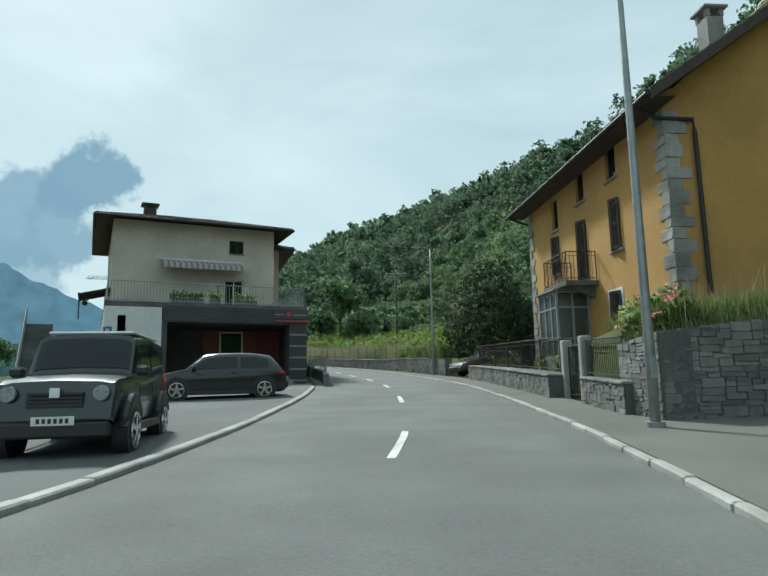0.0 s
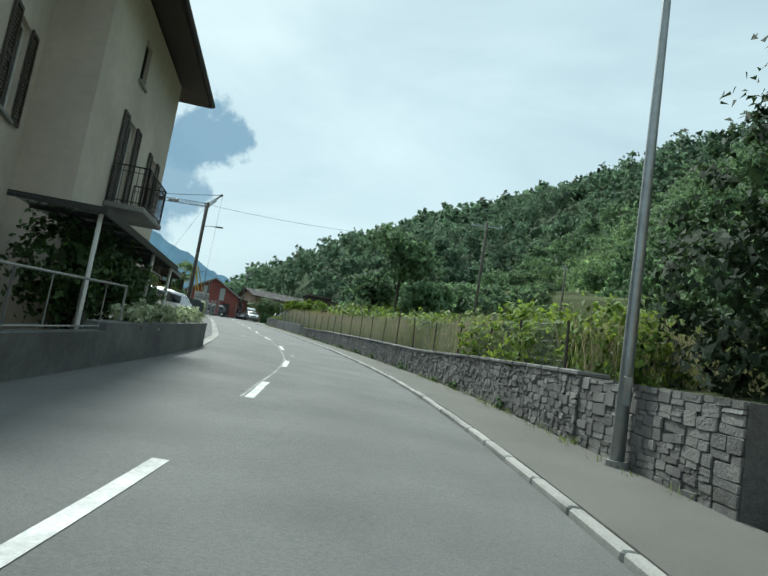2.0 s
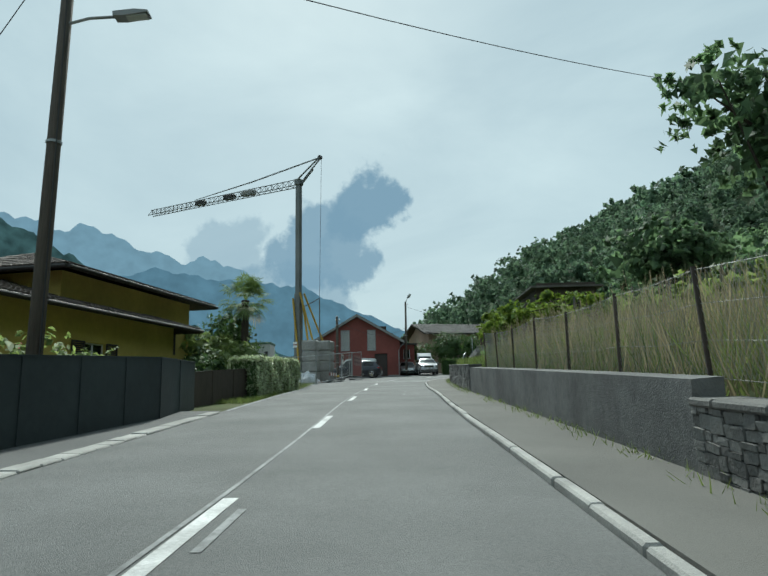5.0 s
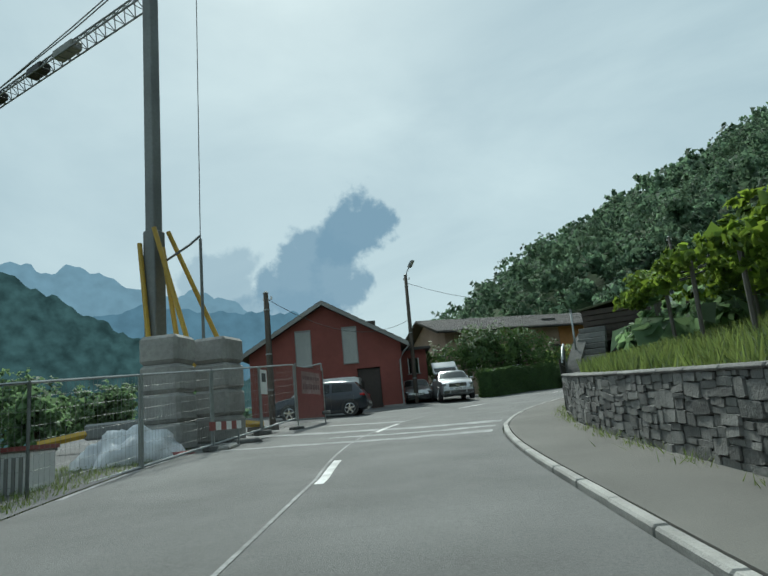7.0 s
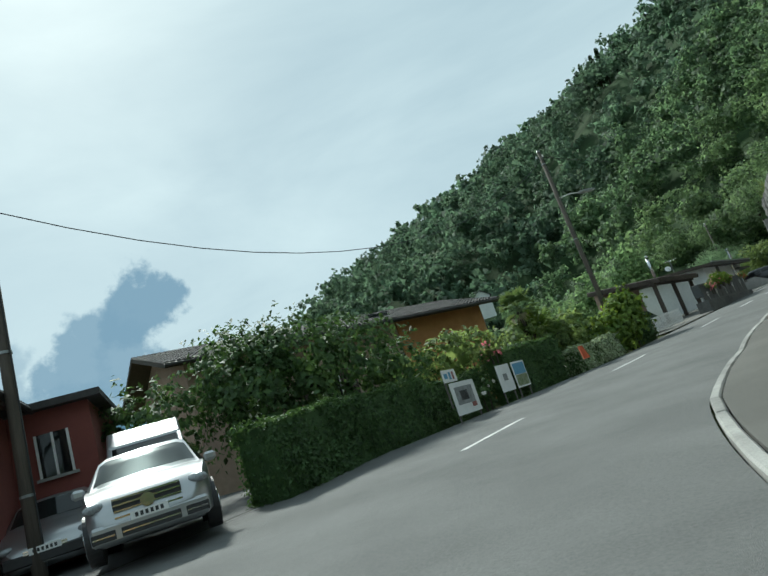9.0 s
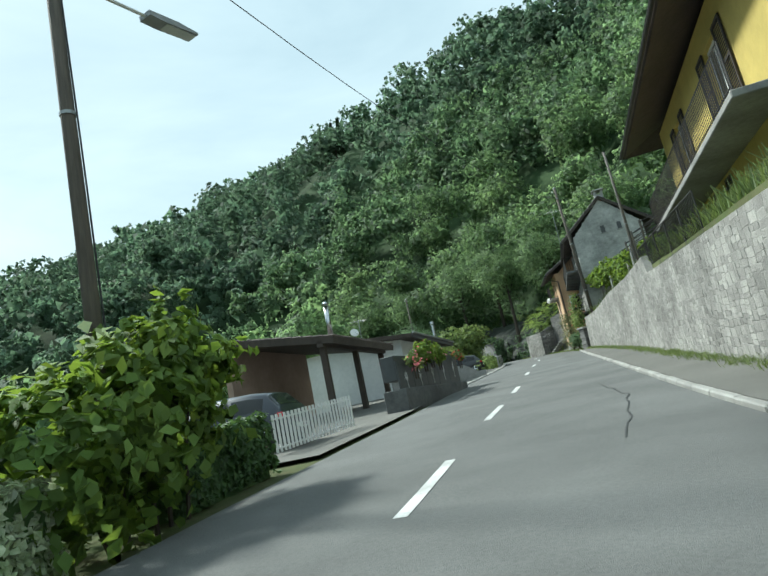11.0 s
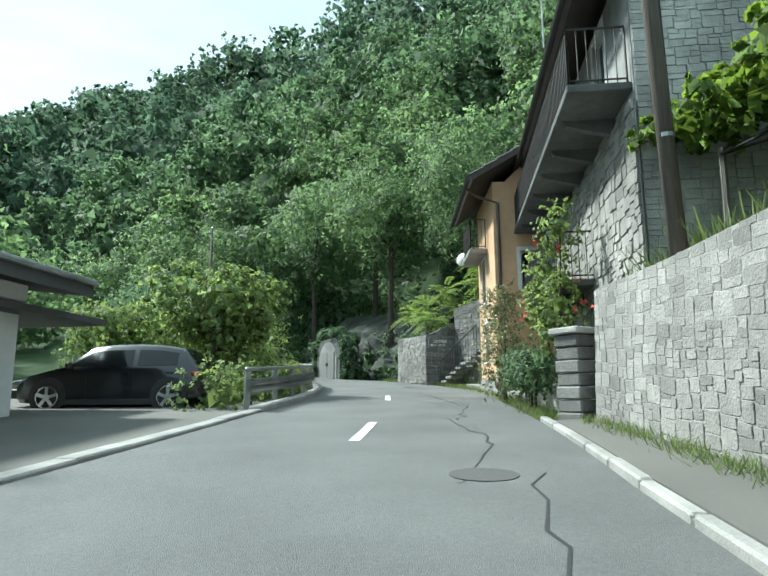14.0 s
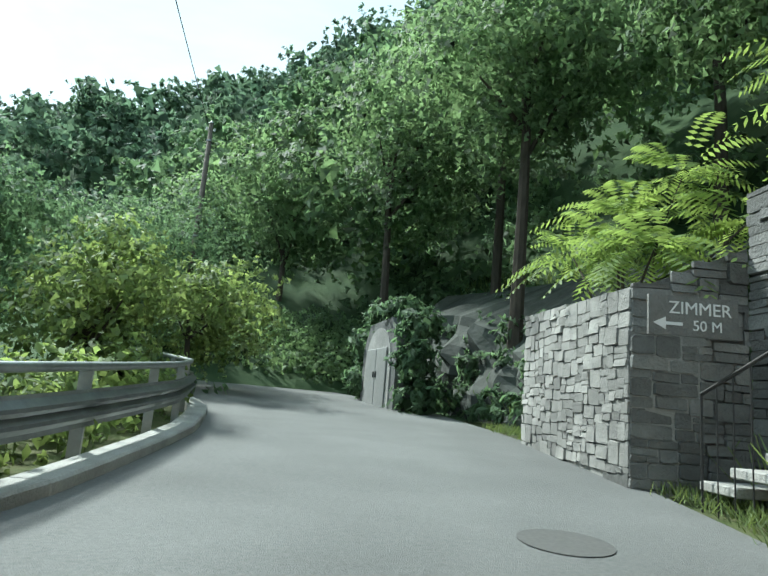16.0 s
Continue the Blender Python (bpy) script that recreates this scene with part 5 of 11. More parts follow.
def red_house():
    W, D = 8.5, 9.0
    h = thing("house", frame_at(-44.75, 127.28, 5.15, 3.2, 1.5), "oxide-red gabled house with grey roller blinds and a garage", "house")
    F = sides(W, D)
    z = 5.15
    wins = [(2.65, 3.45, 7.75 - z, 9.7 - z), (5.3, 6.05, 7.75 - z, 9.7 - z)]
    gar = [(5.95, 7.25, 0.02, 2.25)]
    walls(h, W, D, -0.8, 3.45, REDWALL, holes=(gar, (), (), ()), gables=(None, None, None, None))
    part("gable_wall", wall_mesh(W, 3.45, 3.5, [], 0.35, (W / 2, 5.95)), REDWALL, h)
    # blinds and their frames sit on the gable
    for o in wins:
        blind = material("grey_roller_blind", (0.42, 0.43, 0.42), (0.35, 0.36, 0.35), scale=6, rough=0.6, stain=0.15)
        b = part("window", boxed(o[0], o[1], -0.012, -0.006, o[2], o[3]), CHARCOAL, h, "window closed by a grey roller blind")
        for k in range(22):
            zz = o[2] + (o[3] - o[2]) * k / 22
            part("slat", boxed(o[0], o[1], -0.035, -0.02 + 0.006 * (k % 2), zz, zz + (o[3] - o[2]) / 22 - 0.005), blind, b)
        part("sill", boxed(o[0] - 0.06, o[1] + 0.06, -0.1, -0.005, o[2] - 0.06, o[2] - 0.004), CONCRETE, b)
        bm = boxed(o[0] - 0.05, o[0] - 0.004, -0.05, -0.005, o[2], o[3])
        box(bm, o[1] + 0.004, o[1] + 0.05, -0.05, -0.005, o[2], o[3]), box(bm, o[0] - 0.05, o[1] + 0.05, -0.06, -0.005, o[3] + 0.004, o[3] + 0.09)
        part("frame", bm, GREYPAINT, b)
    part("garage_door", boxed(5.97, 7.23, 0.2, 0.26, 0.02, 2.23), material("dark_garage_door", (0.06, 0.045, 0.04), (0.045, 0.035, 0.03), scale=7, rough=0.6), h)
    part("step", boxed(7.3, 8.5, -0.3, 0.0, -0.4, 0.1), CONCRETE, h)
    hip_roof(h, 0, W, 0, D, 3.42, 2.75, 0, 0.45, TILE_D, thick=0.16, along="y")
    back = part("gable_wall", wall_mesh(W, 3.45, 3.5, [], 0.35, (W / 2, 5.95)), REDWALL, h)
    back.matrix_local = F[2]
    for sgn in (0, 1):
        o = [(-0.45, 3.2), (W / 2, 5.95), (W / 2, 6.2), (-0.45, 3.45)] if sgn == 0 else [(W + 0.45, 3.2), (W / 2, 5.95), (W / 2, 6.2), (W + 0.45, 3.45)]
        part("bargeboard", prismed(o, -0.5, -0.46), GREYPAINT, h)
    part("downpipe", tubed(((W + 0.5, -0.4, 3.3), (W + 0.1, -0.1, 2.9), (W - 0.1, -0.08, 2.5), (W - 0.1, -0.08, 0.0)), 0.05), GALV, h)
    # side wing, seen past the gable
    part("wing", wall_mesh(1.6, -0.8, 3.3, [], 0.3), REDWALL, h).matrix_local = Matrix.Translation((W, 3.0, 0))
    wn = part("window", boxed(W + 0.5, W + 1.1, 2.985, 2.999, 1.9, 2.8), CARGLASS, h, "small wing window")
    for x in (W + 0.46, W + 0.78, W + 1.08):
        part("frame", boxed(x, x + 0.05, 2.96, 2.984, 1.9, 2.8), WHITEPAINT, wn)
    part("sill", boxed(W + 0.4, W + 1.2, 2.92, 2.98, 1.83, 1.89), CONCRETE, wn)
    part("wing", boxed(W + 1.3, W + 1.6, 3.3, 8.0, -0.8, 3.3), REDWALL, h)
    part("wing_roof", boxed(W - 0.1, W + 1.9, 2.7, 8.3, 3.3, 3.45), TILE_D, h)
    part("dormer", boxed(W - 2.2, W - 1.3, 2.5, 4.5, 4.2, 5.25), WOOD_D, h)
    return h


red_house()


def hedge_house():
    W, D = 15.0, 8.0
    h = thing("house", frame_at(-38.6, 143.3, 5.6, 12.0, 10.0), "low pink and orange house under a long tiled roof", "house")
    F = sides(W, D)
    hs = [(1.6, 2.5, 2.0, 3.4), (5.0, 6.2, 2.0, 3.4), (9.5, 10.5, 2.0, 3.4)]
    walls(h, W, D, -1.0, 4.9, PINKWALL, holes=(hs, (), (), ()), gables=(None, (D / 2, 6.3), None, (D / 2, 6.3)))
    for o in hs:
        window(h, F[0], *o, style="shutter")
    part("orange_wall", wall_mesh(5.2, -1.0, 4.85, [], 0.06), ORANGEWALL, h).matrix_local = Matrix.Translation((W - 5.3, -0.065, 0))
    hip_roof(h, 0, W, 0, D, 4.85, 1.55, 0, 0.9, TILE_D, thick=0.16)
    for x in (9.0, 9.6):
        part("skylight", boxed(x, x + 0.5, 0.9, 1.5, 5.52, 5.66), GLASS, h)
    return h


hedge_house()


def white_cabin():
    """The low white house with dark posts and a sloping roof, by the last straight."""
    u = (0.62, 0.78)
    h = thing("house", frame_at(-8.2, 172.9, 8.0, *u), "low white house with dark posts and a sloping roof", "house")
    W, D = 9.2, 6.0
    hs = [(1.6, 2.1, 0.1, 2.2)]
    walls(h, W, D, -0.8, 2.75, WHITE, holes=(hs, (), (), ()))
    window(h, sides(W, D)[0], 1.6, 2.1, 0.1, 2.2, style="plain", frame_mat=WHITEPAINT)
    roof_slab(h, "roof", (-1.0, -0.95, 2.62), (W + 0.6, -0.95, 2.62), (W + 0.6, D + 0.5, 3.5), (-1.0, D + 0.5, 3.5), 0.2, TILE_D, under=WOOD_D, tiles=False)
    part("fascia", boxed(-1.0, W + 0.6, -1.0, -0.955, 2.4, 2.66), CHARCOAL, h)
    part("gutter", tubed(((-1.0, -1.05, 2.66), (W + 0.6, -1.05, 2.66)), 0.06), GALV, h)
    for x in (3.1, 7.35):
        part("post", boxed(x, x + 0.45, -0.12, 0.0, -0.8, 2.75), CHARCOAL, h)
    part("flue", tubed(((5.55, -0.55, 0.4), (5.55, -0.55, 2.5), (5.55, -0.75, 2.7), (5.55, -0.75, 3.6)), 0.11, 12), STEEL, h, "bright steel stove flue")
    part("flue_cap", tubed(((5.55, -0.75, 3.66), (5.55, -0.75, 3.82)), 0.15, 12), STEEL, h)
    part("side_canopy", boxed(W - 1.9, W + 1.9, -0.5, 2.6, 2.02, 2.14), CHARCOAL, h)
    part("vent_box", boxed(W - 1.0, W - 0.2, -0.3, 0.0, 2.2, 2.6, bevel=0.02), WHITEPAINT, h)
    # carport in front
    c = thing("carport", frame_at(-13.4, 166.4, 7.6, *u), "brown carport roof on dark posts", "carport")
    roof_slab(c, "roof", (-2.9, -0.6, 2.35), (4.8, -0.6, 2.35), (4.8, 4.5, 3.25), (-2.9, 4.5, 3.25), 0.26, TILE, under=WOOD_D, tiles=True)
    for x in (-2.7, 0.8, 4.3):
        part("post", boxed(x, x + 0.22, -0.1, 0.12, -0.7, 2.3), WOOD_D, c)
    part("back_wall", boxed(-2.8, 4.5, 3.9, 4.15, -0.8, 2.9), PINKWALL, c)
    part("beam", boxed(-2.9, 4.8, -0.15, 0.1, 2.05, 2.3), WOOD_D, c)
    return h


white_cabin()


def stone_house():
    """The tall stone house with its pale gable, balconies, and the peach front beyond it."""
    u = (10.0 - 5.03, 179.4 - 172.8)
    h = thing("house", frame_at(10.0, 179.4, 8.3, -u[0], -u[1]), "tall rough stone house with long iron balconies", "house")
    W, D = 8.26, 4.2
    F = sides(W, D)
    hs = [(1.0, 1.75, 2.5, 4.1), (1.1, 1.7, 5.2, 6.7), (3.2, 3.9, 0.4, 2.0), (3.2, 3.9, 2.6, 4.1), (3.3, 4.0, 5.1, 6.8), (6.0, 6.8, 2.6, 4.2), (6.0, 6.8, 5.1, 6.7)]
    gab = [(1.75, 2.0, 6.7, 7.15), (2.75, 3.0, 6.7, 7.15)]
    walls(h, W, D, -0.8, 6.85, GREYWALL, holes=(hs, (), (), ()), gables=(None, (D / 2, 8.95), None, (D / 2, 8.95)))
    for o in hs:
        window(h, F[0], *o, style="curtain", trim=WHITEPAINT)
    for x0, x1, z0, z1 in gab:
        gw = part("window", boxed(x0, x1, -0.14, 0.02, z0, z1), CHARCOAL, h, "small dark gable window")
        gw.matrix_local = F[1]
        part("sill", boxed(x0 - 0.06, x1 + 0.06, -0.17, 0.0, z0 - 0.06, z0 - 0.003), CONCRETE, gw)
    hip_roof(h, 0, W - 0.5, 0, D, 6.75, 2.3, 0, 0.75, TILE_D, thick=0.14)
    chimney(h, W - 0.28, D / 2 + 0.12, 8.2, 0.52, 1.05, GREYWALL, GREYWALL)
    for zf, x0, x1 in ((4.85, -0.6, 8.2), (2.4, 1.6, 5.4)):
        b = part("balcony", boxed(x0, x1, -0.95, 0.0, zf - 0.13, zf, bevel=0.015), CONCRETE_D, h)
        x = x0 + 0.3
        while x < x1:
            part("bracket", prismed([(-0.85, zf - 0.13), (0, zf - 0.13), (0, zf - 0.42), (-0.8, zf - 0.22)], 0, 0.14), CONCRETE_D, b).matrix_local = Matrix.Translation((x, 0, 0)) @ Matrix.Rotation(radians(90), 4, "Z")
            x += 1.25
        for p0, p1 in (((x0 + 0.05, -0.9, zf), (x1 - 0.05, -0.9, zf)), ((x1 - 0.05, -0.9, zf), (x1 - 0.05, -0.05, zf)), ((x0 + 0.05, -0.9, zf), (x0 + 0.05, -0.05, zf))):
            rail(b, p0, p1, 0.92, spacing=0.13)
    # peach front house
    p = thing("house", frame_at(10.5, 183.1, 8.6, 8.78 - 10.5, 180.3 - 183.1), "narrow peach house with white-framed windows by the road", "house")
    W2, D2 = 3.29, 3.2
    P = sides(W2, D2)
    fr = [(0.85, 1.6, 2.75, 4.1), (1.2, 1.9, 0.95, 2.0)]
    rt = [(0.72, 1.42, 2.85, 3.95)]
    walls(p, W2, D2, -0.6, 5.95, PEACH, holes=(fr, rt, (), ()), gables=(None, (D2 / 2, 7.2), None, (D2 / 2, 7.2)))
    window(p, P[0], *fr[0], style="plain", trim=WHITEPAINT, frame_mat=GREYPAINT)
    w = window(p, P[0], *fr[1], style="plain", trim=WHITEPAINT, frame_mat=IRON, bars=5)
    bm = bmesh.new()
    pts = [(1.55 + 0.45 * math.cos(a), 2.0 + 0.28 * math.sin(a)) for a in np.linspace(0, math.pi, 12)]
    prism(bm, pts, -0.02, 0.03)
    bmesh.ops.recalc_face_normals(bm, faces=bm.faces)
    part("arch_head", bm, WHITEPAINT, w)
    window(p, P[1], *rt[0], style="curtain", trim=WHITEPAINT, frame_mat=GREYPAINT)
    part("plinth", boxed(-0.03, W2 + 0.03, -0.035, -0.002, -0.6, 0.45), CONCRETE, p, "grey cement plinth")
    part("plinth", boxed(W2 + 0.002, W2 + 0.035, -0.035, D2, -0.6, 0.42), CONCRETE, p)
    hip_roof(p, 0, W2, 0, D2, 5.9, 1.35, 0, 0.7, TILE_D, thick=0.14)
    part("downpipe", tubed(((W2 - 0.1, -0.75, 5.8), (W2 + 0.0, -0.4, 5.5), (W2 + 0.08, 0.12, 5.3), (W2 + 0.08, 0.12, 0.0)), 0.05), material("brown_downpipe", (0.1, 0.075, 0.06), rough=0.4, metal=0.4), p)
    b = part("balcony", boxed(0.15, 2.1, -0.55, 0.0, 4.15, 4.3, bevel=0.03), CONCRETE, p)
    for p0, p1 in (((0.2, -0.5, 4.3), (2.05, -0.5, 4.3)), ((2.05, -0.5, 4.3), (2.05, -0.05, 4.3)), ((0.2, -0.5, 4.3), (0.2, -0.05, 4.3))):
        rail(b, p0, p1, 0.9, spacing=0.1)
    dz = part("satellite_dish", bmesh.new(), WHITEPAINT, p, "white satellite dish on an arm")
    bm = bmesh.new()
    bmesh.ops.create_uvsphere(bm, u_segments=20, v_segments=10, radius=0.6)
    bmesh.ops.delete(bm, geom=[v for v in bm.verts if v.co.z > -0.43], context="VERTS")
    bmesh.ops.transform(bm, matrix=Matrix.Translation((0, 0, 0.6)), verts=bm.verts)
    bmesh.ops.solidify(bm, geom=bm.faces[:], thickness=0.012)
    bm.to_mesh(dz.data)
    bm.free()
    dz.matrix_local = Matrix.Translation((0.45, -0.62, 4.35)) @ Matrix.Scale(0.62, 4) @ Matrix.Rotation(radians(-100), 4, "Y") @ Matrix.Rotation(radians(-50), 4, "X") @ Matrix.Rotation(radians(10), 4, "X")
    part("dish_arm", tubed(((0.45, -0.6, 4.3), (0.5, -0.45, 4.25)), 0.025), GALV, p)
    for k, (x, z, l) in enumerate(((2.1, 3.35, 0.35), (2.35, 3.45, 0.35), (2.6, 3.35, 0.3))):
        part("painted_stroke", boxed(x, x + 0.025, -0.006, -0.002, z - l / 2, z + l / 2), material("faded_red_lettering", (0.5, 0.2, 0.13), rough=0.9), p)
    return h


stone_house()


def pale_yellow_house():
    """The house above the high wall on the right, its balcony over the street."""
    a, b = at(152, 4.9, 2.6), at(172.0, 5.2, 2.7)
    h = thing("house", frame_at(b[0], b[1], 9.3, a[0] - b[0], a[1] - b[1]), "pale yellow house with a long balcony above the wall", "house")
    W, D = 11.2, 7.0
    hs = [(2.2, 3.2, 2.5, 4.3), (7.0, 8.2, 2.5, 4.3), (4.6, 5.6, 0.0, 1.4)]
    walls(h, W, D, -1.5, 5.0, YELLOWWALL, holes=(hs, (), (), ()))
    for o in hs:
        window(h, sides(W, D)[0], *o, style="shutter")
    hip_roof(h, 0, W, 0, D, 5.0, 1.8, 3.5, 1.2, TILE_D, thick=0.16)
    bal = part("balcony", boxed(0.1, W, -1.05, 0.0, 1.55, 1.7, bevel=0.02), CONCRETE, h)
    for p0, p1 in (((0.15, -1.0, 1.7), (W, -1.0, 1.7)), ((0.15, -1.0, 1.7), (0.15, -0.05, 1.7))):
        rail(bal, p0, p1, 0.95)
    return h


pale_yellow_house()


def yellow_bungalow():
    h = thing("house", frame_at(-28.9, 80.5, 2.9, -4.4, 17.6), "low yellow house under a brown tiled roof", "house")
    W, D = 15.0, 8.0
    hs = [(3.0, 4.2, 1.1, 2.5), (9.0, 10.2, 1.1, 2.5)]
    walls(h, W, D, -1.0, 3.6, YELLOWWALL, holes=(hs, (), (), ()))
    for o in hs:
        window(h, sides(W, D)[0], *o, style="shutter")
    hip_roof(h, 0, W, 0, D, 3.55, 1.5, 3.6, 0.9, TILE, thick=0.16)
    chimney(h, 4.0, 4.0, 4.7, 0.5, 0.7, TILE_D)
    w = thing("house", frame_at(-31.5, 88.5, 3.2, -2.6, 10.5), "two-storey yellow house beside a palm", "house")
    walls(w, 9.0, 6.0, -1.0, 4.7, YELLOWWALL, holes=([(6.6, 7.3, 2.2, 3.5)], [(2.0, 2.8, 2.4, 3.6)], (), ()))
    window(w, sides(9.0, 6.0)[0], 6.6, 7.3, 2.2, 3.5, style="shutter")
    window(w, sides(9.0, 6.0)[1], 2.0, 2.8, 2.4, 3.6, style="shutter")
    hip_roof(w, 0, 9.0, 0, 6.0, 4.7, 1.2, 3.0, 0.95, TILE, thick=0.16)
    return h


yellow_bungalow()


def garage_house():
    """The low house with white garage doors behind the carport."""
    h = thing("house", frame_at(-22.3, 63.0, 2.0, -3.5, 12.0), "dusty pink house with white garage doors beside a carport", "house")
    W, D = 11.5, 7.0
    hs = [(1.4, 3.8, 0.0, 2.2), (7.9, 10.9, 0.0, 2.4), (4.8, 6.4, 0.9, 2.2)]
    walls(h, W, D, -1.0, 3.4, PINKWALL, holes=(hs, (), (), ()))
    for o in hs[:2]:
        bm = bmesh.new()
        for k in range(10):
            box(bm, o[0] + 0.02, o[1] - 0.02, 0.12, 0.15 + 0.01 * (k % 2), o[3] * k / 10, o[3] * (k + 1) / 10 - 0.01)
        part("garage_door", bm, WHITEPAINT, h, "white slatted garage door")
        bm = bmesh.new()
        box(bm, o[0] - 0.14, o[0] - 0.002, -0.02, 0.05, 0, o[3] + 0.14), box(bm, o[1] + 0.002, o[1] + 0.14, -0.02, 0.05, 0, o[3] + 0.14), box(bm, o[0] - 0.002, o[1] + 0.002, -0.02, 0.05, o[3] + 0.002, o[3] + 0.14)
        part("door_surround", bm, CONCRETE, h)
    window(h, sides(W, D)[0], *hs[2], style="plain", trim=WHITEPAINT)
    hip_roof(h, 0, W, 0, D, 3.4, 1.2, 3.2, 0.7, TILE, thick=0.16)
    part("downpipe", tubed([(7.3, -0.6, 3.3), (7.3, -0.1, 3.0), (7.3, -0.1, 0.0)], 0.045, 8), GALV, h)
    # flat carport on timber posts over a low wall, open to the road
    c = thing("carport", frame_at(-15.12, 62.11, 1.75, -1.54, 4.7), "dark flat-roofed carport on wooden posts over low walls", "carport")
    L, B = 4.95, 6.2
    part("roof", boxed(-0.05, L + 0.05, 0.0, B, 2.82, 2.96, bevel=0.01), WOOD_D, c)
    part("roof_edge", boxed(-0.08, L + 0.08, -0.05, 0.0, 2.8, 3.0), GREYPAINT, c, "pale weathered edge board")
    part("roof_edge", boxed(-0.08, -0.05, 0.0, B, 2.8, 3.0), GREYPAINT, c)
    part("roof_sheet", boxed(-0.1, L + 0.1, -0.08, B + 0.05, 3.0, 3.03), TILE_D, c)
    for k in range(7):
        x = 0.2 + (L - 0.4) * k / 6
        part("rafter", boxed(x - 0.05, x + 0.05, 0.05, B - 0.05, 2.68, 2.82), WOOD_D, c)
    for x in (0.15, L - 0.45):
        for y in (0.4, B - 0.3):
            part("post", boxed(x, x + 0.15, y, y + 0.15, -0.2 if y > 1 else 0.95, 2.7, bevel=0.012), WOOD_D, c)
            part("brace", tubed([(x + 0.08, y + 0.08, 2.1), (x + (0.6 if x < 1 else -0.45), y + 0.08, 2.68)], 0.045, 6), WOOD_D, c)
    part("pillar", boxed(-0.05, 0.5, 0.2, 0.75, -0.6, 0.95, bevel=0.02), CONCRETE_D, c, "stained concrete pillar")
    part("low_wall", boxed(1.9, L + 0.6, 0.3, 0.55, -0.6, 0.92, bevel=0.01), CONCRETE_D, c, "dark stained low wall")
    r = part("railing", boxed(1.95, L - 0.55, 0.41, 0.44, 1.3, 1.33), IRON, c, "black iron railing on the low wall")
    part("rail_bottom", boxed(1.95, L - 0.55, 0.41, 0.44, 0.97, 0.99), IRON, r)
    for k in range(19):
        x = 2.0 + (L - 2.6) * k / 18
        part("baluster", boxed(x - 0.008, x + 0.008, 0.417, 0.433, 0.92, 1.3), IRON, r)
    return h


garage_house()
# ---- stone walls ----
def stone_mesh(name, mat, g):
    """One rough-faced stone of unit size with knocked-off corners: 1 along x, 1 high, face towards -y."""
    out = []
    for sx, sz, turn in ((-1, -1, 0), (1, -1, 1), (1, 1, 0), (-1, 1, 1)):
        cx, cz = (g.uniform(0.02, 0.15) for _ in range(2))
        jx, jz = (g.uniform(0.0, 0.03) for _ in range(2))
        pair = [(sx * (0.49 - jx), sz * (0.49 - jz - cz)), (sx * (0.49 - jx - cx), sz * (0.49 - jz))]
        out += pair if not turn else pair[::-1]
    tx, tz = g.uniform(-0.5, 0.5), g.uniform(-0.5, 0.5)
    v = [(x, 0.0, z) for x, z in out] + [(x * 0.955, -1.0 + tx * x + tz * z + g.uniform(-0.1, 0.1), z * 0.945) for x, z in out]
    f = [(k, (k + 1) % 8, 8 + (k + 1) % 8, 8 + k) for k in range(8)] + [(8, 9, 10, 11), (8, 11, 12, 15), (12, 13, 14, 15)]
    v, f = np.array(v), np.array(f)
    if mat is None:
        return v, f
    me = bpy.data.meshes.new(name)
    me.from_pydata([tuple(p) for p in v], [], [tuple(q) for q in f])
    return finish(me, mat)


def courses(s0, s1, low, high, ch, ln, g):
    """A rubble pattern: stones as (s, up, length, height) from low(s) to high(s), in wavering bands that break up unevenly."""
    top = max(float(high(s)) for s in np.linspace(s0, s1, 30))
    mw, mh = sum(ln) / 2, sum(ch) / 2
    out, z, waves = [], -0.15, None
    while z < top:
        band = g.uniform(1.2, 2.3) * mh
        below, waves = waves, (g.uniform(0, 6), g.uniform(0, 6))

        def edge(base, w, s):
            return base + (0.22 * mh * math.sin(s * 1.7 + w[0]) + 0.15 * mh * math.sin(s * 4.3 + w[1]) if w else 0.0)
        s = s0
        while s < s1 - 0.03:
            e = min(s + g.uniform(1.2, 3.0) * mw, s1)
            stack = [(s, e, 0.0, 1.0)]
            while stack:
                a, b, c, d = stack.pop()
                w, h = (b - a) / mw, (d - c) * band / mh
                if (w < 1.35 and h < 1.35 and g.random() < 0.8) or max(w, h) < 0.8:
                    m = (a + b) / 2
                    z0, z1 = edge(z, below, m), edge(z + band, waves, m)
                    u, v = max(z0 + (z1 - z0) * c, float(low(m))), min(z0 + (z1 - z0) * d, float(high(m)))
                    if v - u > 0.04 and b - a > 0.04:
                        out.append((m, (u + v) / 2, b - a, v - u))
                elif w * 0.8 > h:
                    q = a + (b - a) * g.uniform(0.3, 0.7)
                    stack += [(a, q, c, d), (q, b, c, d)]
                else:
                    q = c + (d - c) * g.uniform(0.3, 0.7)
                    stack += [(a, b, c, q), (a, b, q, d)]
            s = e
        z += band
    return out


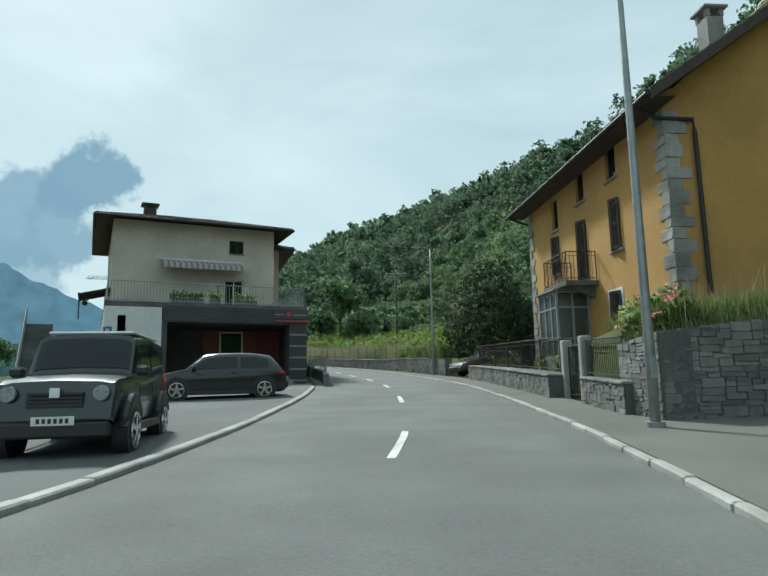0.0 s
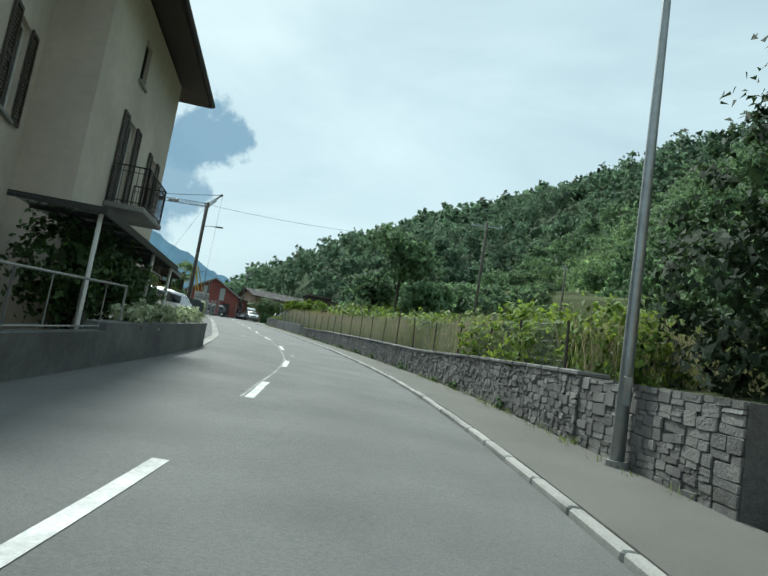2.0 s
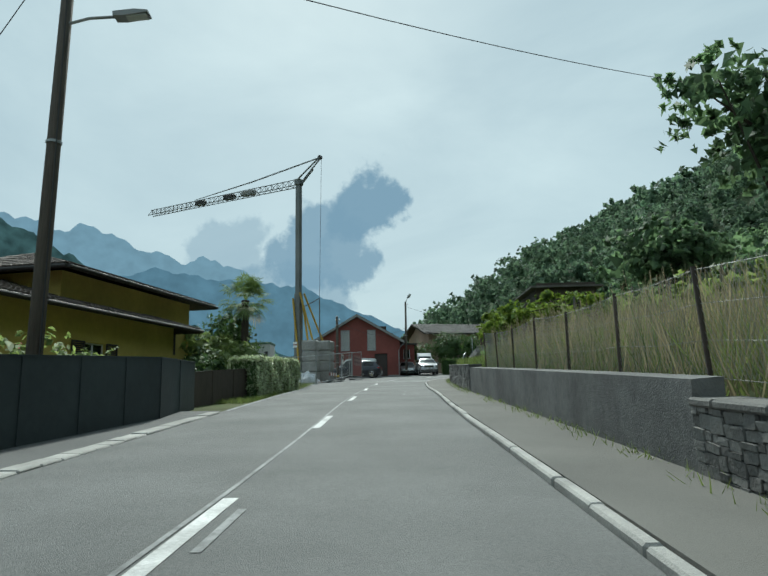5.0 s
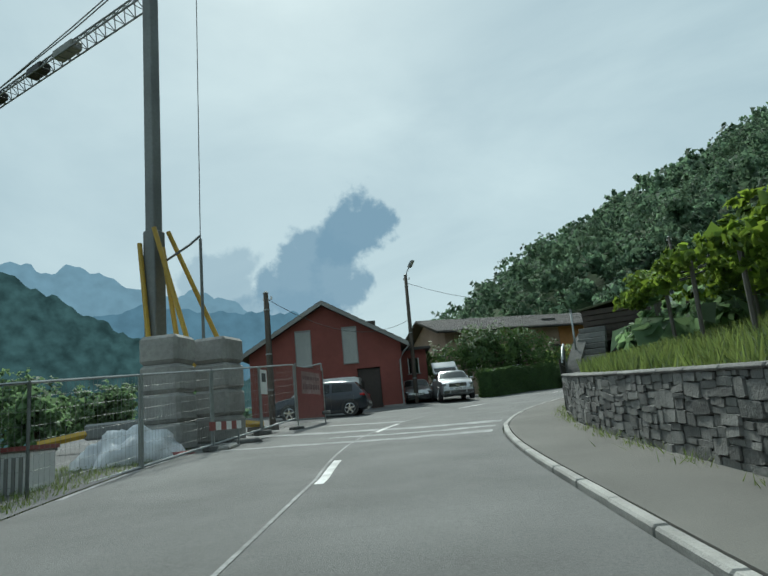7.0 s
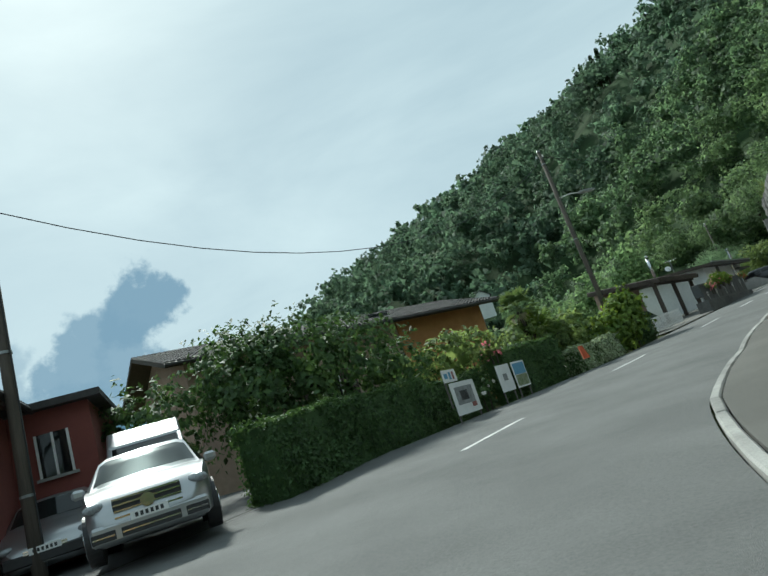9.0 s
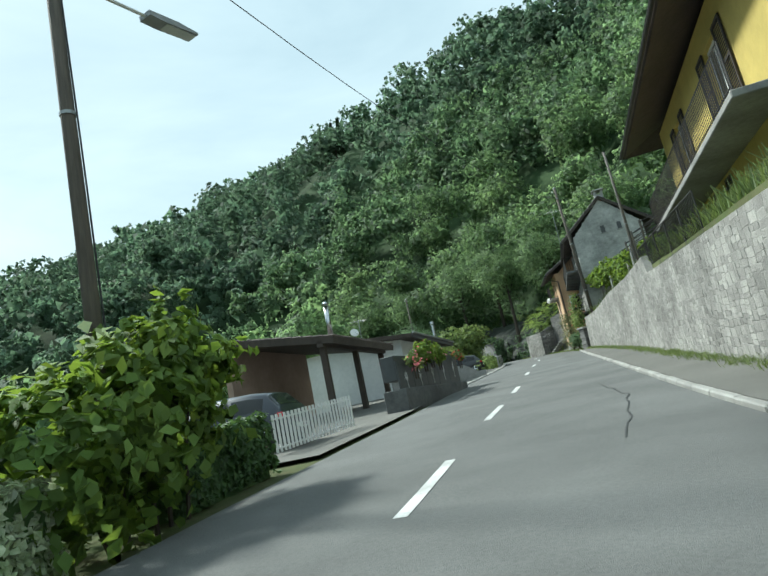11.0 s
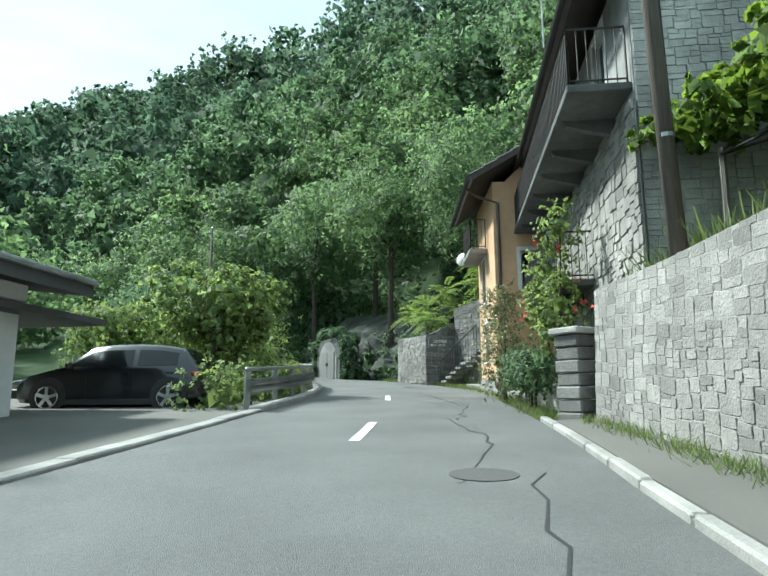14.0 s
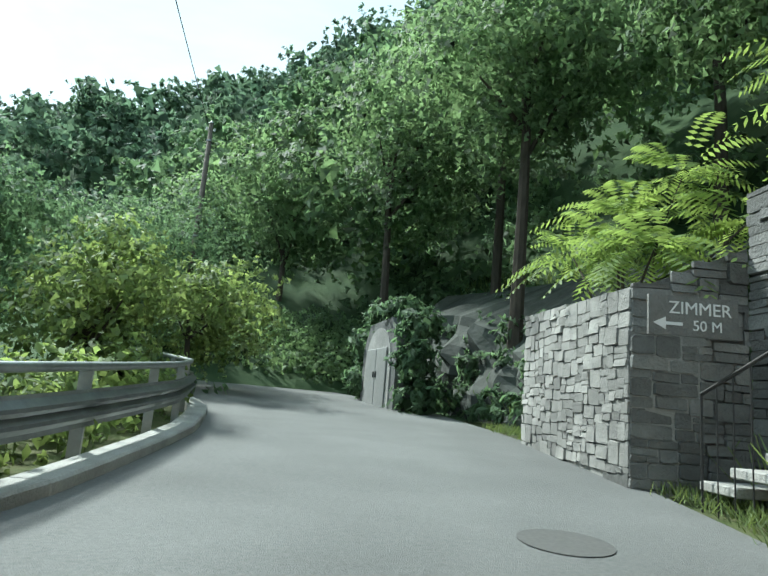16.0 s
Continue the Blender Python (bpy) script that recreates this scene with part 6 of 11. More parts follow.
def stone_wall(name, label, s0, s1, lat, low, high, pale, ch=(0.12, 0.26), ln=(0.16, 0.55), thick=0.42, cap=0.0, pick=None, depth=0.024, seed=1, batter=0.0, recess=0.008):
    """A retaining wall along the road with its face at lat; the stones of the stretch pick are parts, the rest is joined."""
    g = np.random.default_rng(seed)
    mo, mj, mm = (STONE_L, STONE_LJ, MORTAR_L) if pale else (STONE_D, STONE_DJ, MORTAR_D)
    w = thing(name, Matrix.Translation(at(s0, float(lat(s0)))), label, "stone wall", kind="structure")
    inv = w.matrix_world.inverted()
    s = np.arange(s0, s1 + 0.25, 0.5)
    s[-1] = s1
    hi = np.array([float(high(q)) for q in s])
    lo = np.array([float(low(q)) for q in s]) - 0.25
    rows = [at(s, lat(s) + recess, lo), at(s, lat(s) + recess + batter * hi, hi), at(s, lat(s) + thick, hi), at(s, lat(s) + thick, lo)]
    v = np.stack(rows, 1) - np.array(w.matrix_world.translation)
    i = np.arange(v.shape[0] * 4).reshape(-1, 4)
    f = np.concatenate([np.stack([i[:-1, k], i[1:, k], i[1:, (k + 1) % 4], i[:-1, (k + 1) % 4]], -1) for k in range(4)] + [i[:1], i[-1:, ::-1]])
    raw("core", v.reshape(-1, 3), f, mm, w)
    kinds_o = [stone_mesh("stone", mo, g) for _ in range(8)]
    kinds_r = [stone_mesh("stone", None, g) for _ in range(8)]
    vs, fs, k, made = [], [], 0, 0
    pick = pick or (s0, s1)
    for m, up, ww, hh in courses(s0, s1, low, high, ch, ln, g):
        p, n = road_at(m)
        l = float(lat(m)) + batter * up + g.normal(0, 0.25 * depth)
        q = at(m, l, up)
        e = at(m + 0.2, float(lat(m + 0.2)), up) - at(m - 0.2, float(lat(m - 0.2)), up)
        xdir = Vector(e).normalized()
        ydir = Vector((n[0], n[1], 0))
        zdir = Vector((0, 0, 1))
        # seen from the road the wall's x runs backwards
        rot = Matrix((-xdir, ydir, zdir)).transposed().to_4x4()
        mat4 = Matrix.Translation(q) @ rot @ Matrix.Rotation(g.normal(0, 0.045), 4, "Y") @ Matrix.Diagonal((ww, depth * g.uniform(0.6, 1.5), hh, 1))
        if made < 300 and pick[0] <= m <= pick[1]:
            ob = new("stone", kinds_o[int(g.integers(8))])
            ob.parent = w
            ob.matrix_parent_inverse = inv
            ob.matrix_world = mat4
            made += 1
        else:
            sv, sf = kinds_r[int(g.integers(8))]
            a = np.array(mat4)
            vs.append(sv @ a[:3, :3].T + a[:3, 3] - np.array(w.matrix_world.translation))
            fs.append(sf + k)
            k += len(sv)
    if vs:
        tagged(raw("stones", np.concatenate(vs), np.concatenate(fs), mj, w), kind="stuff")
    if cap:
        q, made = s0, 0
        me = [block_mesh("coping_stone", thick + 0.1, 0.78, cap, mo, bevel=0.02) for _ in range(3)]
        while q < s1 - 0.3:
            ln1 = min(0.8, s1 - q)
            a, b = Vector(at(q, float(lat(q)) + thick / 2, float(high(q)) + cap / 2)), Vector(at(q + ln1, float(lat(q + ln1)) + thick / 2, float(high(q + ln1)) + cap / 2))
            ob = new("coping_stone", me[int(g.integers(3))])
            ob.parent = w
            ob.matrix_parent_inverse = inv
            ob.matrix_world = Matrix.Translation((a + b) / 2) @ (b - a).to_track_quat("Y", "Z").to_matrix().to_4x4() @ Matrix.Diagonal((1, ln1 / 0.8, 1, 1))
            q += ln1
    return w


def const(v):
    return lambda s: v + 0.0 * np.asarray(s, float)


H_FIELD = table([(37, 1.1), (46, 0.98), (52, 0.83), (68, 0.8), (82, 0.66)])
H_HIGH = table([(140, 1.3), (143, 2.2), (150, 2.4), (168, 2.42), (169.4, 2.45), (169.5, 3.0), (173, 2.88), (180.5, 2.65), (185, 2.25), (188, 2.08), (191, 1.98), (193.6, 1.97)])
stone_wall("wall_1", "low dark stone wall in front of the ochre house", 16.9, 30.6, lambda s: WALL(s) - 0.28, const(0.05), table([(17, 0.62), (31, 0.68)]), False, ch=(0.07, 0.17), ln=(0.1, 0.36), thick=0.7, cap=0.07, depth=0.018, seed=3)
stone_wall("wall_2", "low dark stone wall by a garden gate", 12.0, 14.9, WALL, const(0.05), table([(12, 0.62), (16, 0.62)]), False, ch=(0.07, 0.17), ln=(0.1, 0.36), cap=0.07, depth=0.018, seed=4)
stone_wall("wall_3", "dark stone wall of large blocks under ivy", 36.35, 40.0, lambda s: WALL(s) + 0.03, const(0.05), H_FIELD, False, ch=(0.07, 0.18), ln=(0.14, 0.5), depth=0.018, seed=5)
stone_wall("wall_4", "low grey rubble wall along a hay meadow", 40.0, 82.0, WALL, const(0.05), H_FIELD, False, ch=(0.07, 0.18), ln=(0.09, 0.38), cap=0.08, pick=(46, 56), seed=6)
strip("wall_5", 82.0, 98.5, WALL, lambda s: WALL(s) + 0.3, 0.9, 0.92, CONCRETE_D, "weathered concrete retaining wall", "concrete wall", drop=1.1)
stone_wall("wall_6", "neat dark stone wall below a garden", 98.5, 121.0, WALL, const(0.05), const(0.98), False, ch=(0.1, 0.2), cap=0.05, pick=(106, 118), seed=7)
stone_wall("wall_7", "high pale rubble wall with weeds along its foot", 143.0, 190.4, WALL, const(0.05), H_HIGH, True, ch=(0.06, 0.27), ln=(0.09, 0.52), pick=(172, 180), depth=0.0045, recess=0.0005, seed=8, batter=0.05)
stone_wall("wall_8", "rough pale wall rising beside garden steps", 123.1, 143.0, lambda s: WALL(s) - 0.06 + 0.28 * np.clip((np.asarray(s) - 124.5) / 4, 0, 1), const(0.05), table([(123.1, 0.3), (124.3, 1.3), (126, 2.05), (127.5, 2.5), (143, 2.5)]), False, ch=(0.07, 0.18), ln=(0.1, 0.34), pick=(125, 132), depth=0.014, seed=9)


def free_wall(name, label, x0, y0, x1, y1, z0, h0, h1, pale, thick=0.5, ch=(0.12, 0.26), ln=(0.2, 0.6), seed=1, lean=0.0, joined=False, peak=None, depth=0.028, wash=None):
    """A straight stone wall between two places, its face to the left of the way from the first to the second."""
    g = np.random.default_rng(seed)
    L = math.hypot(x1 - x0, y1 - y0)
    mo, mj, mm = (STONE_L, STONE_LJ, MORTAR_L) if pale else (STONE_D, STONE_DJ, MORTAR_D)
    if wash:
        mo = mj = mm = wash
    w = thing(name, frame_at(x0, y0, z0, (x1 - x0), (y1 - y0)), label, "stone wall", kind="structure")
    part("core", prismed([(0, -0.4), (L, -0.4), (L, h1)] + ([(L / 2, peak)] if peak else []) + [(0, h0)], 0.02, thick), mm, w)
    kinds_o = [stone_mesh("stone", mo, g) for _ in range(8)]
    kinds_r = [stone_mesh("stone", None, g) for _ in range(8)]
    vs, fs, k, made = [], [], 0, 0
    for m, up, ww, hh in courses(0.0, L, const(0.0), table([(0, h0), (L / 2, peak or (h0 + h1) / 2), (L, h1)]), ch, ln, g):
        mat4 = Matrix.Translation((m, 0.014 + lean * up, up)) @ Matrix.Rotation(g.normal(0, 0.02), 4, "Y") @ Matrix.Diagonal((ww, depth * g.uniform(0.6, 1.5), hh, 1))
        if made < 300 and not joined:
            ob = new("stone", kinds_o[int(g.integers(8))])
            ob.parent = w
            ob.matrix_local = mat4
            made += 1
        else:
            sv, sf = kinds_r[int(g.integers(8))]
            a = np.array(mat4)
            vs.append(sv @ a[:3, :3].T + a[:3, 3])
            fs.append(sf + k)
            k += len(sv)
    if vs:
        tagged(raw("stones", np.concatenate(vs), np.concatenate(fs), mj, w), kind="stuff")
    return w


stone_wall("wall_21", "low broken pale stone ledge below garden plants", 191.2, 195.6, lambda s: KERB(s) + 0.5, const(0.0), table([(191.2, 0.55), (195.6, 0.4)]), True, ch=(0.12, 0.3), ln=(0.15, 0.5), thick=0.35, seed=19)
# the bank beside the ochre house, its two faces
free_wall("wall_9", "dark dry-stone wall holding up a grassy bank", 4.75, 10.7, 13.0, 11.5, -1.0, 1.8, 2.6, False, thick=0.6, ch=(0.07, 0.2), ln=(0.2, 0.6), seed=11, depth=0.02)
free_wall("wall_10", "dark dry-stone wall end beside the pavement", 4.6, 12.3, 4.7, 10.7, -1.0, 1.65, 1.8, False, thick=0.6, ch=(0.07, 0.2), ln=(0.15, 0.5), seed=12, depth=0.02)
free_wall("wall_22", "rough pale limewashed stone gable of the old house", 5.0, 172.76, 8.38, 170.22, 8.0, 7.1, 7.1, True, thick=0.04, ch=(0.1, 0.22), ln=(0.12, 0.36), seed=21, joined=True, peak=9.2, depth=0.012,
          wash=material("limewashed_rubble", (0.56, 0.56, 0.54), (0.4, 0.4, 0.385), scale=4, rough=0.95, bump=0.8, bscale=25, stain=0.35, stain_scale=0.9, island=0.1))
bpy.data.objects["wall_22"].matrix_world = frame_at(5.0 - 0.03, 172.76 - 0.04, 8.0, 8.38 - 5.0, 170.22 - 172.76)
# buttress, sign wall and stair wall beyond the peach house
# Sunlit face in pale stone, shaded face in dark: light put into colour.
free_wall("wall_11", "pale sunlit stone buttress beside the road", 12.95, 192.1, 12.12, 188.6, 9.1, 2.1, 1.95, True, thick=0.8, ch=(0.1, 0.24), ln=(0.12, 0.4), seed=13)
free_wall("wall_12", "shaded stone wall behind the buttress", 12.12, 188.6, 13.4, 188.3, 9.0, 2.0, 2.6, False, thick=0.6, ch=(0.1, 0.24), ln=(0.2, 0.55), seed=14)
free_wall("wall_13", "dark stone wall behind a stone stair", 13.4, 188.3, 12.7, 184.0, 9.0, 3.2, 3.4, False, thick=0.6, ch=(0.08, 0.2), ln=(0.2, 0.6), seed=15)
free_wall("wall_14", "rough stone facing on the balcony house", 9.93, 179.3, 4.96, 172.7, 8.2, 4.6, 4.6, True, thick=0.04, ch=(0.14, 0.34), ln=(0.16, 0.5), seed=16, joined=True)
bpy.data.objects["wall_14"].matrix_world = frame_at(9.93 - 0.06, 179.3 + 0.05, 8.2, 4.96 - 9.93, 172.7 - 179.3)

# ---- planting ----
def scatter_strip(s0, s1, l0, l1, n, g):
    s, q = g.uniform(s0, s1, n), g.uniform(0, 1, n)
    a, b = (l0(s) if callable(l0) else l0), (l1(s) if callable(l1) else l1)
    lat = a + (b - a) * q
    p, nn = road_at(s)
    near = np.clip(lat, -12, 12)
    xy = p[:, :2] + nn[:, :2] * near[:, None]
    xy[:, 0] += lat - near
    return np.concatenate([xy, ground_z(s, lat, xy[:, 0], xy[:, 1])[:, None]], 1)


def grass(name, label, s0, s1, l0, l1, n, h, w, mat, lean=0.3, seed=1, bunch=0, lift=0.0):
    g = np.random.default_rng(seed)
    p = scatter_strip(s0, s1, l0, l1, n if not bunch else n // bunch, g)
    if bunch:
        p = np.repeat(p, bunch, 0) + np.concatenate([g.normal(0, 0.12, (len(p) * bunch, 2)), np.zeros((len(p) * bunch, 1))], 1)
    p[:, 2] += lift
    v, f = blades(p, h, w, lean, g)
    return tagged(raw(name, v, f, mat), label, "grass", kind="stuff")


grass("meadow_grass", "tall dry straw-coloured meadow grass", 41, 98, lambda s: WALL(s) + 0.5, lambda s: WALL(s) + 5.0, 22000, 1.15, 0.018, DRYGRASS, 0.2, 21)
grass("meadow_grass", "tall green meadow grass", 41, 99, lambda s: WALL(s) + 0.45, lambda s: WALL(s) + 8.0, 26000, 0.75, 0.024, GRASS, 0.3, 22)
grass("lawn", "long green grass under vines", 98, 126, lambda s: WALL(s) + 0.45, lambda s: WALL(s) + 10, 26000, 0.32, 0.035, GRASS, 0.35, 23)
grass("bank_grass", "green grass hanging over the bank", 11.6, 15.5, 3.9, 12, 12000, 0.4, 0.03, GRASS, 0.3, 24, lift=0.1)
grass("bank_grass", "tall dry stalks on the bank", 11.6, 15.5, 4.6, 11, 900, 0.9, 0.02, DRYGRASS, 0.15, 25)
grass("weeds", "green weeds along the foot of the wall", 143, 190.2, lambda s: WALL(s) - 0.22, lambda s: WALL(s) - 0.02, 9000, 0.13, 0.016, GRASS, 0.6, 26, bunch=9, lift=0.1)
grass("weeds", "yellow-green weeds on the verge", 191, 212, lambda s: KERB(s) + 0.1, lambda s: KERB(s) + 0.7, 7000, 0.12, 0.016, GRASS, 0.6, 27, bunch=6, lift=0.06)
grass("weeds", "sparse weeds along the foot of the wall", 37, 124, lambda s: WALL(s) - 0.16, lambda s: WALL(s) - 0.02, 3000, 0.13, 0.016, GRASS, 0.6, 28, bunch=10, lift=0.1)
grass("wall_grass", "grass growing along the top of the wall", 143, 190, lambda s: WALL(s) + 0.36, lambda s: WALL(s) + 2.2, 16000, 0.42, 0.035, GRASS, 0.35, 29)
grass("verge", "rough green verge by the building site", 96, 118, lambda s: LEFT(s) - 2.2, lambda s: LEFT(s) - 0.15, 14000, 0.14, 0.02, GRASS, 0.45, 30)
grass("undergrowth", "rough grass below the woods", 196, 222, 3.0, 9.0, 9000, 0.6, 0.05, GRASS, 0.4, 31)


def ball_cluster(cx, cy, cz, R, n, g, flat=0.8, rr=(0.35, 0.55)):
    """A crown as overlapping balls round a middle."""
    d = g.normal(0, 1, (n, 3))
    d /= np.linalg.norm(d, axis=1, keepdims=True)
    r = g.uniform(0.3, 0.75, (n, 1)) * R
    p = np.array([cx, cy, cz]) + d * r * np.array([1, 1, flat])
    q = g.uniform(*rr, n) * R
    return np.concatenate([p, q[:, None], q[:, None] * flat], 1)


def tree(name, label, x, y, z, height, R, leaf, count, mat, seed, trunk=0.16, flat=0.85, n=14, category="tree"):
    """A tree: tapered trunk, limbs, and a crown of many leaves with gaps."""
    g = np.random.default_rng(seed)
    t = thing(name, (x, y, z), label, category)
    top = height - R * flat
    balls = ball_cluster(0, 0, top, R, n, g, flat)
    bm = bmesh.new()
    pts = [(0, 0, -0.3), (g.normal(0, 0.1), g.normal(0, 0.1), top * 0.45), (g.normal(0, 0.2), g.normal(0, 0.2), top)]
    tube(bm, pts, trunk, 8, trunk * 0.45)
    part("trunk", bm, BARK, t)
    bm = bmesh.new()
    for b in balls[:8]:
        tube(bm, (Vector(pts[1]).lerp(Vector(pts[2]), g.uniform(0.2, 0.9)), Vector(b[:3])), trunk * 0.4, 5, trunk * 0.12, cap=False)
    part("branching", bm, BARK, t)
    foliage("crown", balls, count, leaf, mat, t, g=g, core=0.55, three=True)
    return t


def bush(name, label, balls, count, leaf, mat, seed, category="shrub", core=0.66, aspect=1.6, blooms=None):
    g = np.random.default_rng(seed)
    balls = np.asarray(balls, float)
    base = balls[:, :3].mean(0)
    base[2] = (balls[:, 2] - balls[:, 4]).min()
    t = thing(name, tuple(base), label, category)
    loc = balls.copy()
    loc[:, :3] -= base
    foliage("leaves", loc, count, leaf, mat, t, g=g, core=core, aspect=aspect, three=category in ("undergrowth", "thicket"))
    for k in g.choice(len(loc), min(4, len(loc)), replace=False):
        c = Vector(loc[k][:3])
        part("stem", tubed((Vector((c.x * 0.5, c.y * 0.5, -0.25)), Vector((c.x * 0.7, c.y * 0.7, c.z * 0.5)), c), 0.025 + 0.012 * float(loc[k][3]), 5, 0.01), BARK, t)
    if blooms:
        bmat, n, size = blooms
        p, nn = on_balls(loc, n, g)
        v, f = leaves(p * 1.02, nn, size, 0.4, 1.0, g=g)
        raw("blossom", v, f, bmat, t)
    return t


def road_balls(rows):
    """Balls given as (s, lat, up, r, rz)."""
    return [(*at(s, float(l), u), r, rz) for s, l, u, r, rz in rows]


# ivy-covered tree mass beside the drive
g = np.random.default_rng(40)
ivy = [(x, y, z, r, r * 0.9) for x, y, z, r in ((7.0, 38.5, 2.4, 1.9), (6.0, 40.5, 2.2, 1.5), (8.2, 40.5, 3.2, 2.3), (6.6, 37.8, 4.6, 1.7), (8.2, 38.4, 3.8, 1.5), (9.8, 39.5, 2.2, 1.9), (5.6, 41.8, 1.8, 1.2),
                                                (7.6, 39.2, 5.4, 1.2), (11.5, 38.5, 3.0, 2.0), (5.3, 39.5, 3.4, 1.0), (10.5, 37.2, 2.6, 1.5), (13.0, 38.0, 2.4, 1.6), (7.8, 40.6, 4.8, 1.4), (7.4, 40.2, 6.3, 1.1), (5.3, 40.4, 4.8, 1.2), (5.9, 40.0, 6.2, 1.1), (4.9, 41.0, 3.2, 1.1), (6.6, 40.4, 7.2, 0.9), (10.8, 39.6, 2.5, 1.6), (12.6, 39.0, 2.4, 1.6))]
bush("ivy_thicket", "dark ivy-covered thicket of trees beside a drive", ivy, 46000, 0.1, LEAF_D, 41, "thicket")
# slatted shed in the shade
sh = thing("shed", frame_at(8.6, 36.4, 0.3, 1, 0.15), "dark open shed with slanting grey boards", "shed")
for k in range(5):
    part("board", boxed(0.4 + k * 0.55, 0.65 + k * 0.55, 0, 0.05, 0.0, 2.0), GREYPAINT if k % 2 else WOOD_G, sh).matrix_local = Matrix.Translation((0.3, 0, 0)) @ Matrix.Rotation(radians(-14), 4, "Y")
part("roof", boxed(-0.2, 4.2, -0.4, 1.8, 2.2, 2.3), WOOD_D, sh)
part("back", boxed(-0.1, 4.1, 1.6, 1.7, -0.3, 2.2), WOOD_D, sh)
for x in (-0.1, 4.0):
    part("post", boxed(x, x + 0.12, -0.1, 0.02, -0.4, 2.2), WOOD_D, sh)
nic = thing("wall_niche", frame_at(5.75, 38.3, 1.35, 1, -0.15), "small arched white wayside niche", "niche")
part("surround", prismed([(-0.24, 0)] + [(-0.24 * math.cos(a), 0.55 + 0.24 * math.sin(a)) for a in np.linspace(0, math.pi, 9)] + [(0.24, 0)], 0, 0.3), CONCRETE, nic)
# Flush dark panel stands in for the niche's shaded hollow.
part("recess", prismed([(-0.15, 0.08)] + [(-0.15 * math.cos(a), 0.52 + 0.15 * math.sin(a)) for a in np.linspace(0, math.pi, 9)] + [(0.15, 0.08)], -0.004, 0.02), CHARCOAL, nic)

# vines and shrubs on the meadow fence
for k, (s, lat, up, r) in enumerate(((43.5, 4.0, 1.4, 0.8), (45.5, 4.2, 1.6, 0.9), (47.5, 3.9, 1.3, 0.75), (54.5, 4.3, 1.3, 0.9), (56.0, 4.4, 1.5, 0.85), (42, 4.6, 1.5, 1.0), (64.0, 4.6, 1.2, 0.7))):
    bush("vine", "bright green vine climbing a fence", road_balls([(s, lat, up, r, r), (s + 0.7, lat + 0.2, up + 0.25, r * 0.7, r * 0.7), (s - 0.6, lat + 0.1, up - 0.4, r * 0.8, r)]), 2600, 0.085, LEAF_V, 50 + k, "vine", core=0.5)
# larger trees over the field
for k, (x, y, h, R) in enumerate(((-7.5, 104, 15, 4.6), (-3.5, 100, 8.0, 3.0), (-1.0, 108, 8.5, 3.4), (-12.0, 116, 11, 4.0), (2.0, 112, 9, 3.6), (-6, 122, 10, 4))):
    tree("tree", "tall broadleaf tree at the edge of a field", x, y, 3.5, h, R, 0.34, 3600, LEAF_F, 60 + k, trunk=0.25)


def vine_rows():
    """Terraced vineyard rows up the slope, posts and wires with leafy tops."""
    g = np.random.default_rng(70)
    rows = []
    for k in range(9):
        x0 = 12 + k * 4.0
        y0, y1 = 52 + k * 2, 112 - k * 4
        rows.append((x0, y0, x0 - 8, y1))
    for k, (x0, y0, x1, y1) in enumerate(rows):
        n = 46
        q = np.linspace(0, 1, n)
        x, y = x0 + (x1 - x0) * q, y0 + (y1 - y0) * q
        z = 2.0 + 0.03 * (y - 50) + (x - 8) * 0.17 + (0.5 if k % 2 else 0)
        t = thing("vine_row", (x0, y0, float(z[0])), "row of green vines on wooden posts", "vines", "vineyard rows")
        balls = np.stack([x - x0 + g.normal(0, 0.2, n), y - y0, z - z[0] + 1.25 + g.normal(0, 0.12, n), g.uniform(0.5, 0.85, n), g.uniform(0.4, 0.7, n)], 1)
        foliage("leaves", balls, 2600, 0.22, LEAF_V if k % 2 == 0 else LEAF_B, t, g=g, core=0.6)
        bm = bmesh.new()
        for a, b, c in zip(x[::4], y[::4], z[::4]):
            tube(bm, ((a - x0, b - y0, c - z[0] - 1.0), (a - x0 + g.normal(0, 0.05), b - y0, c - z[0] + 1.9)), 0.045, 5)
        part("posts", bm, WOOD_G, t)


vine_rows()
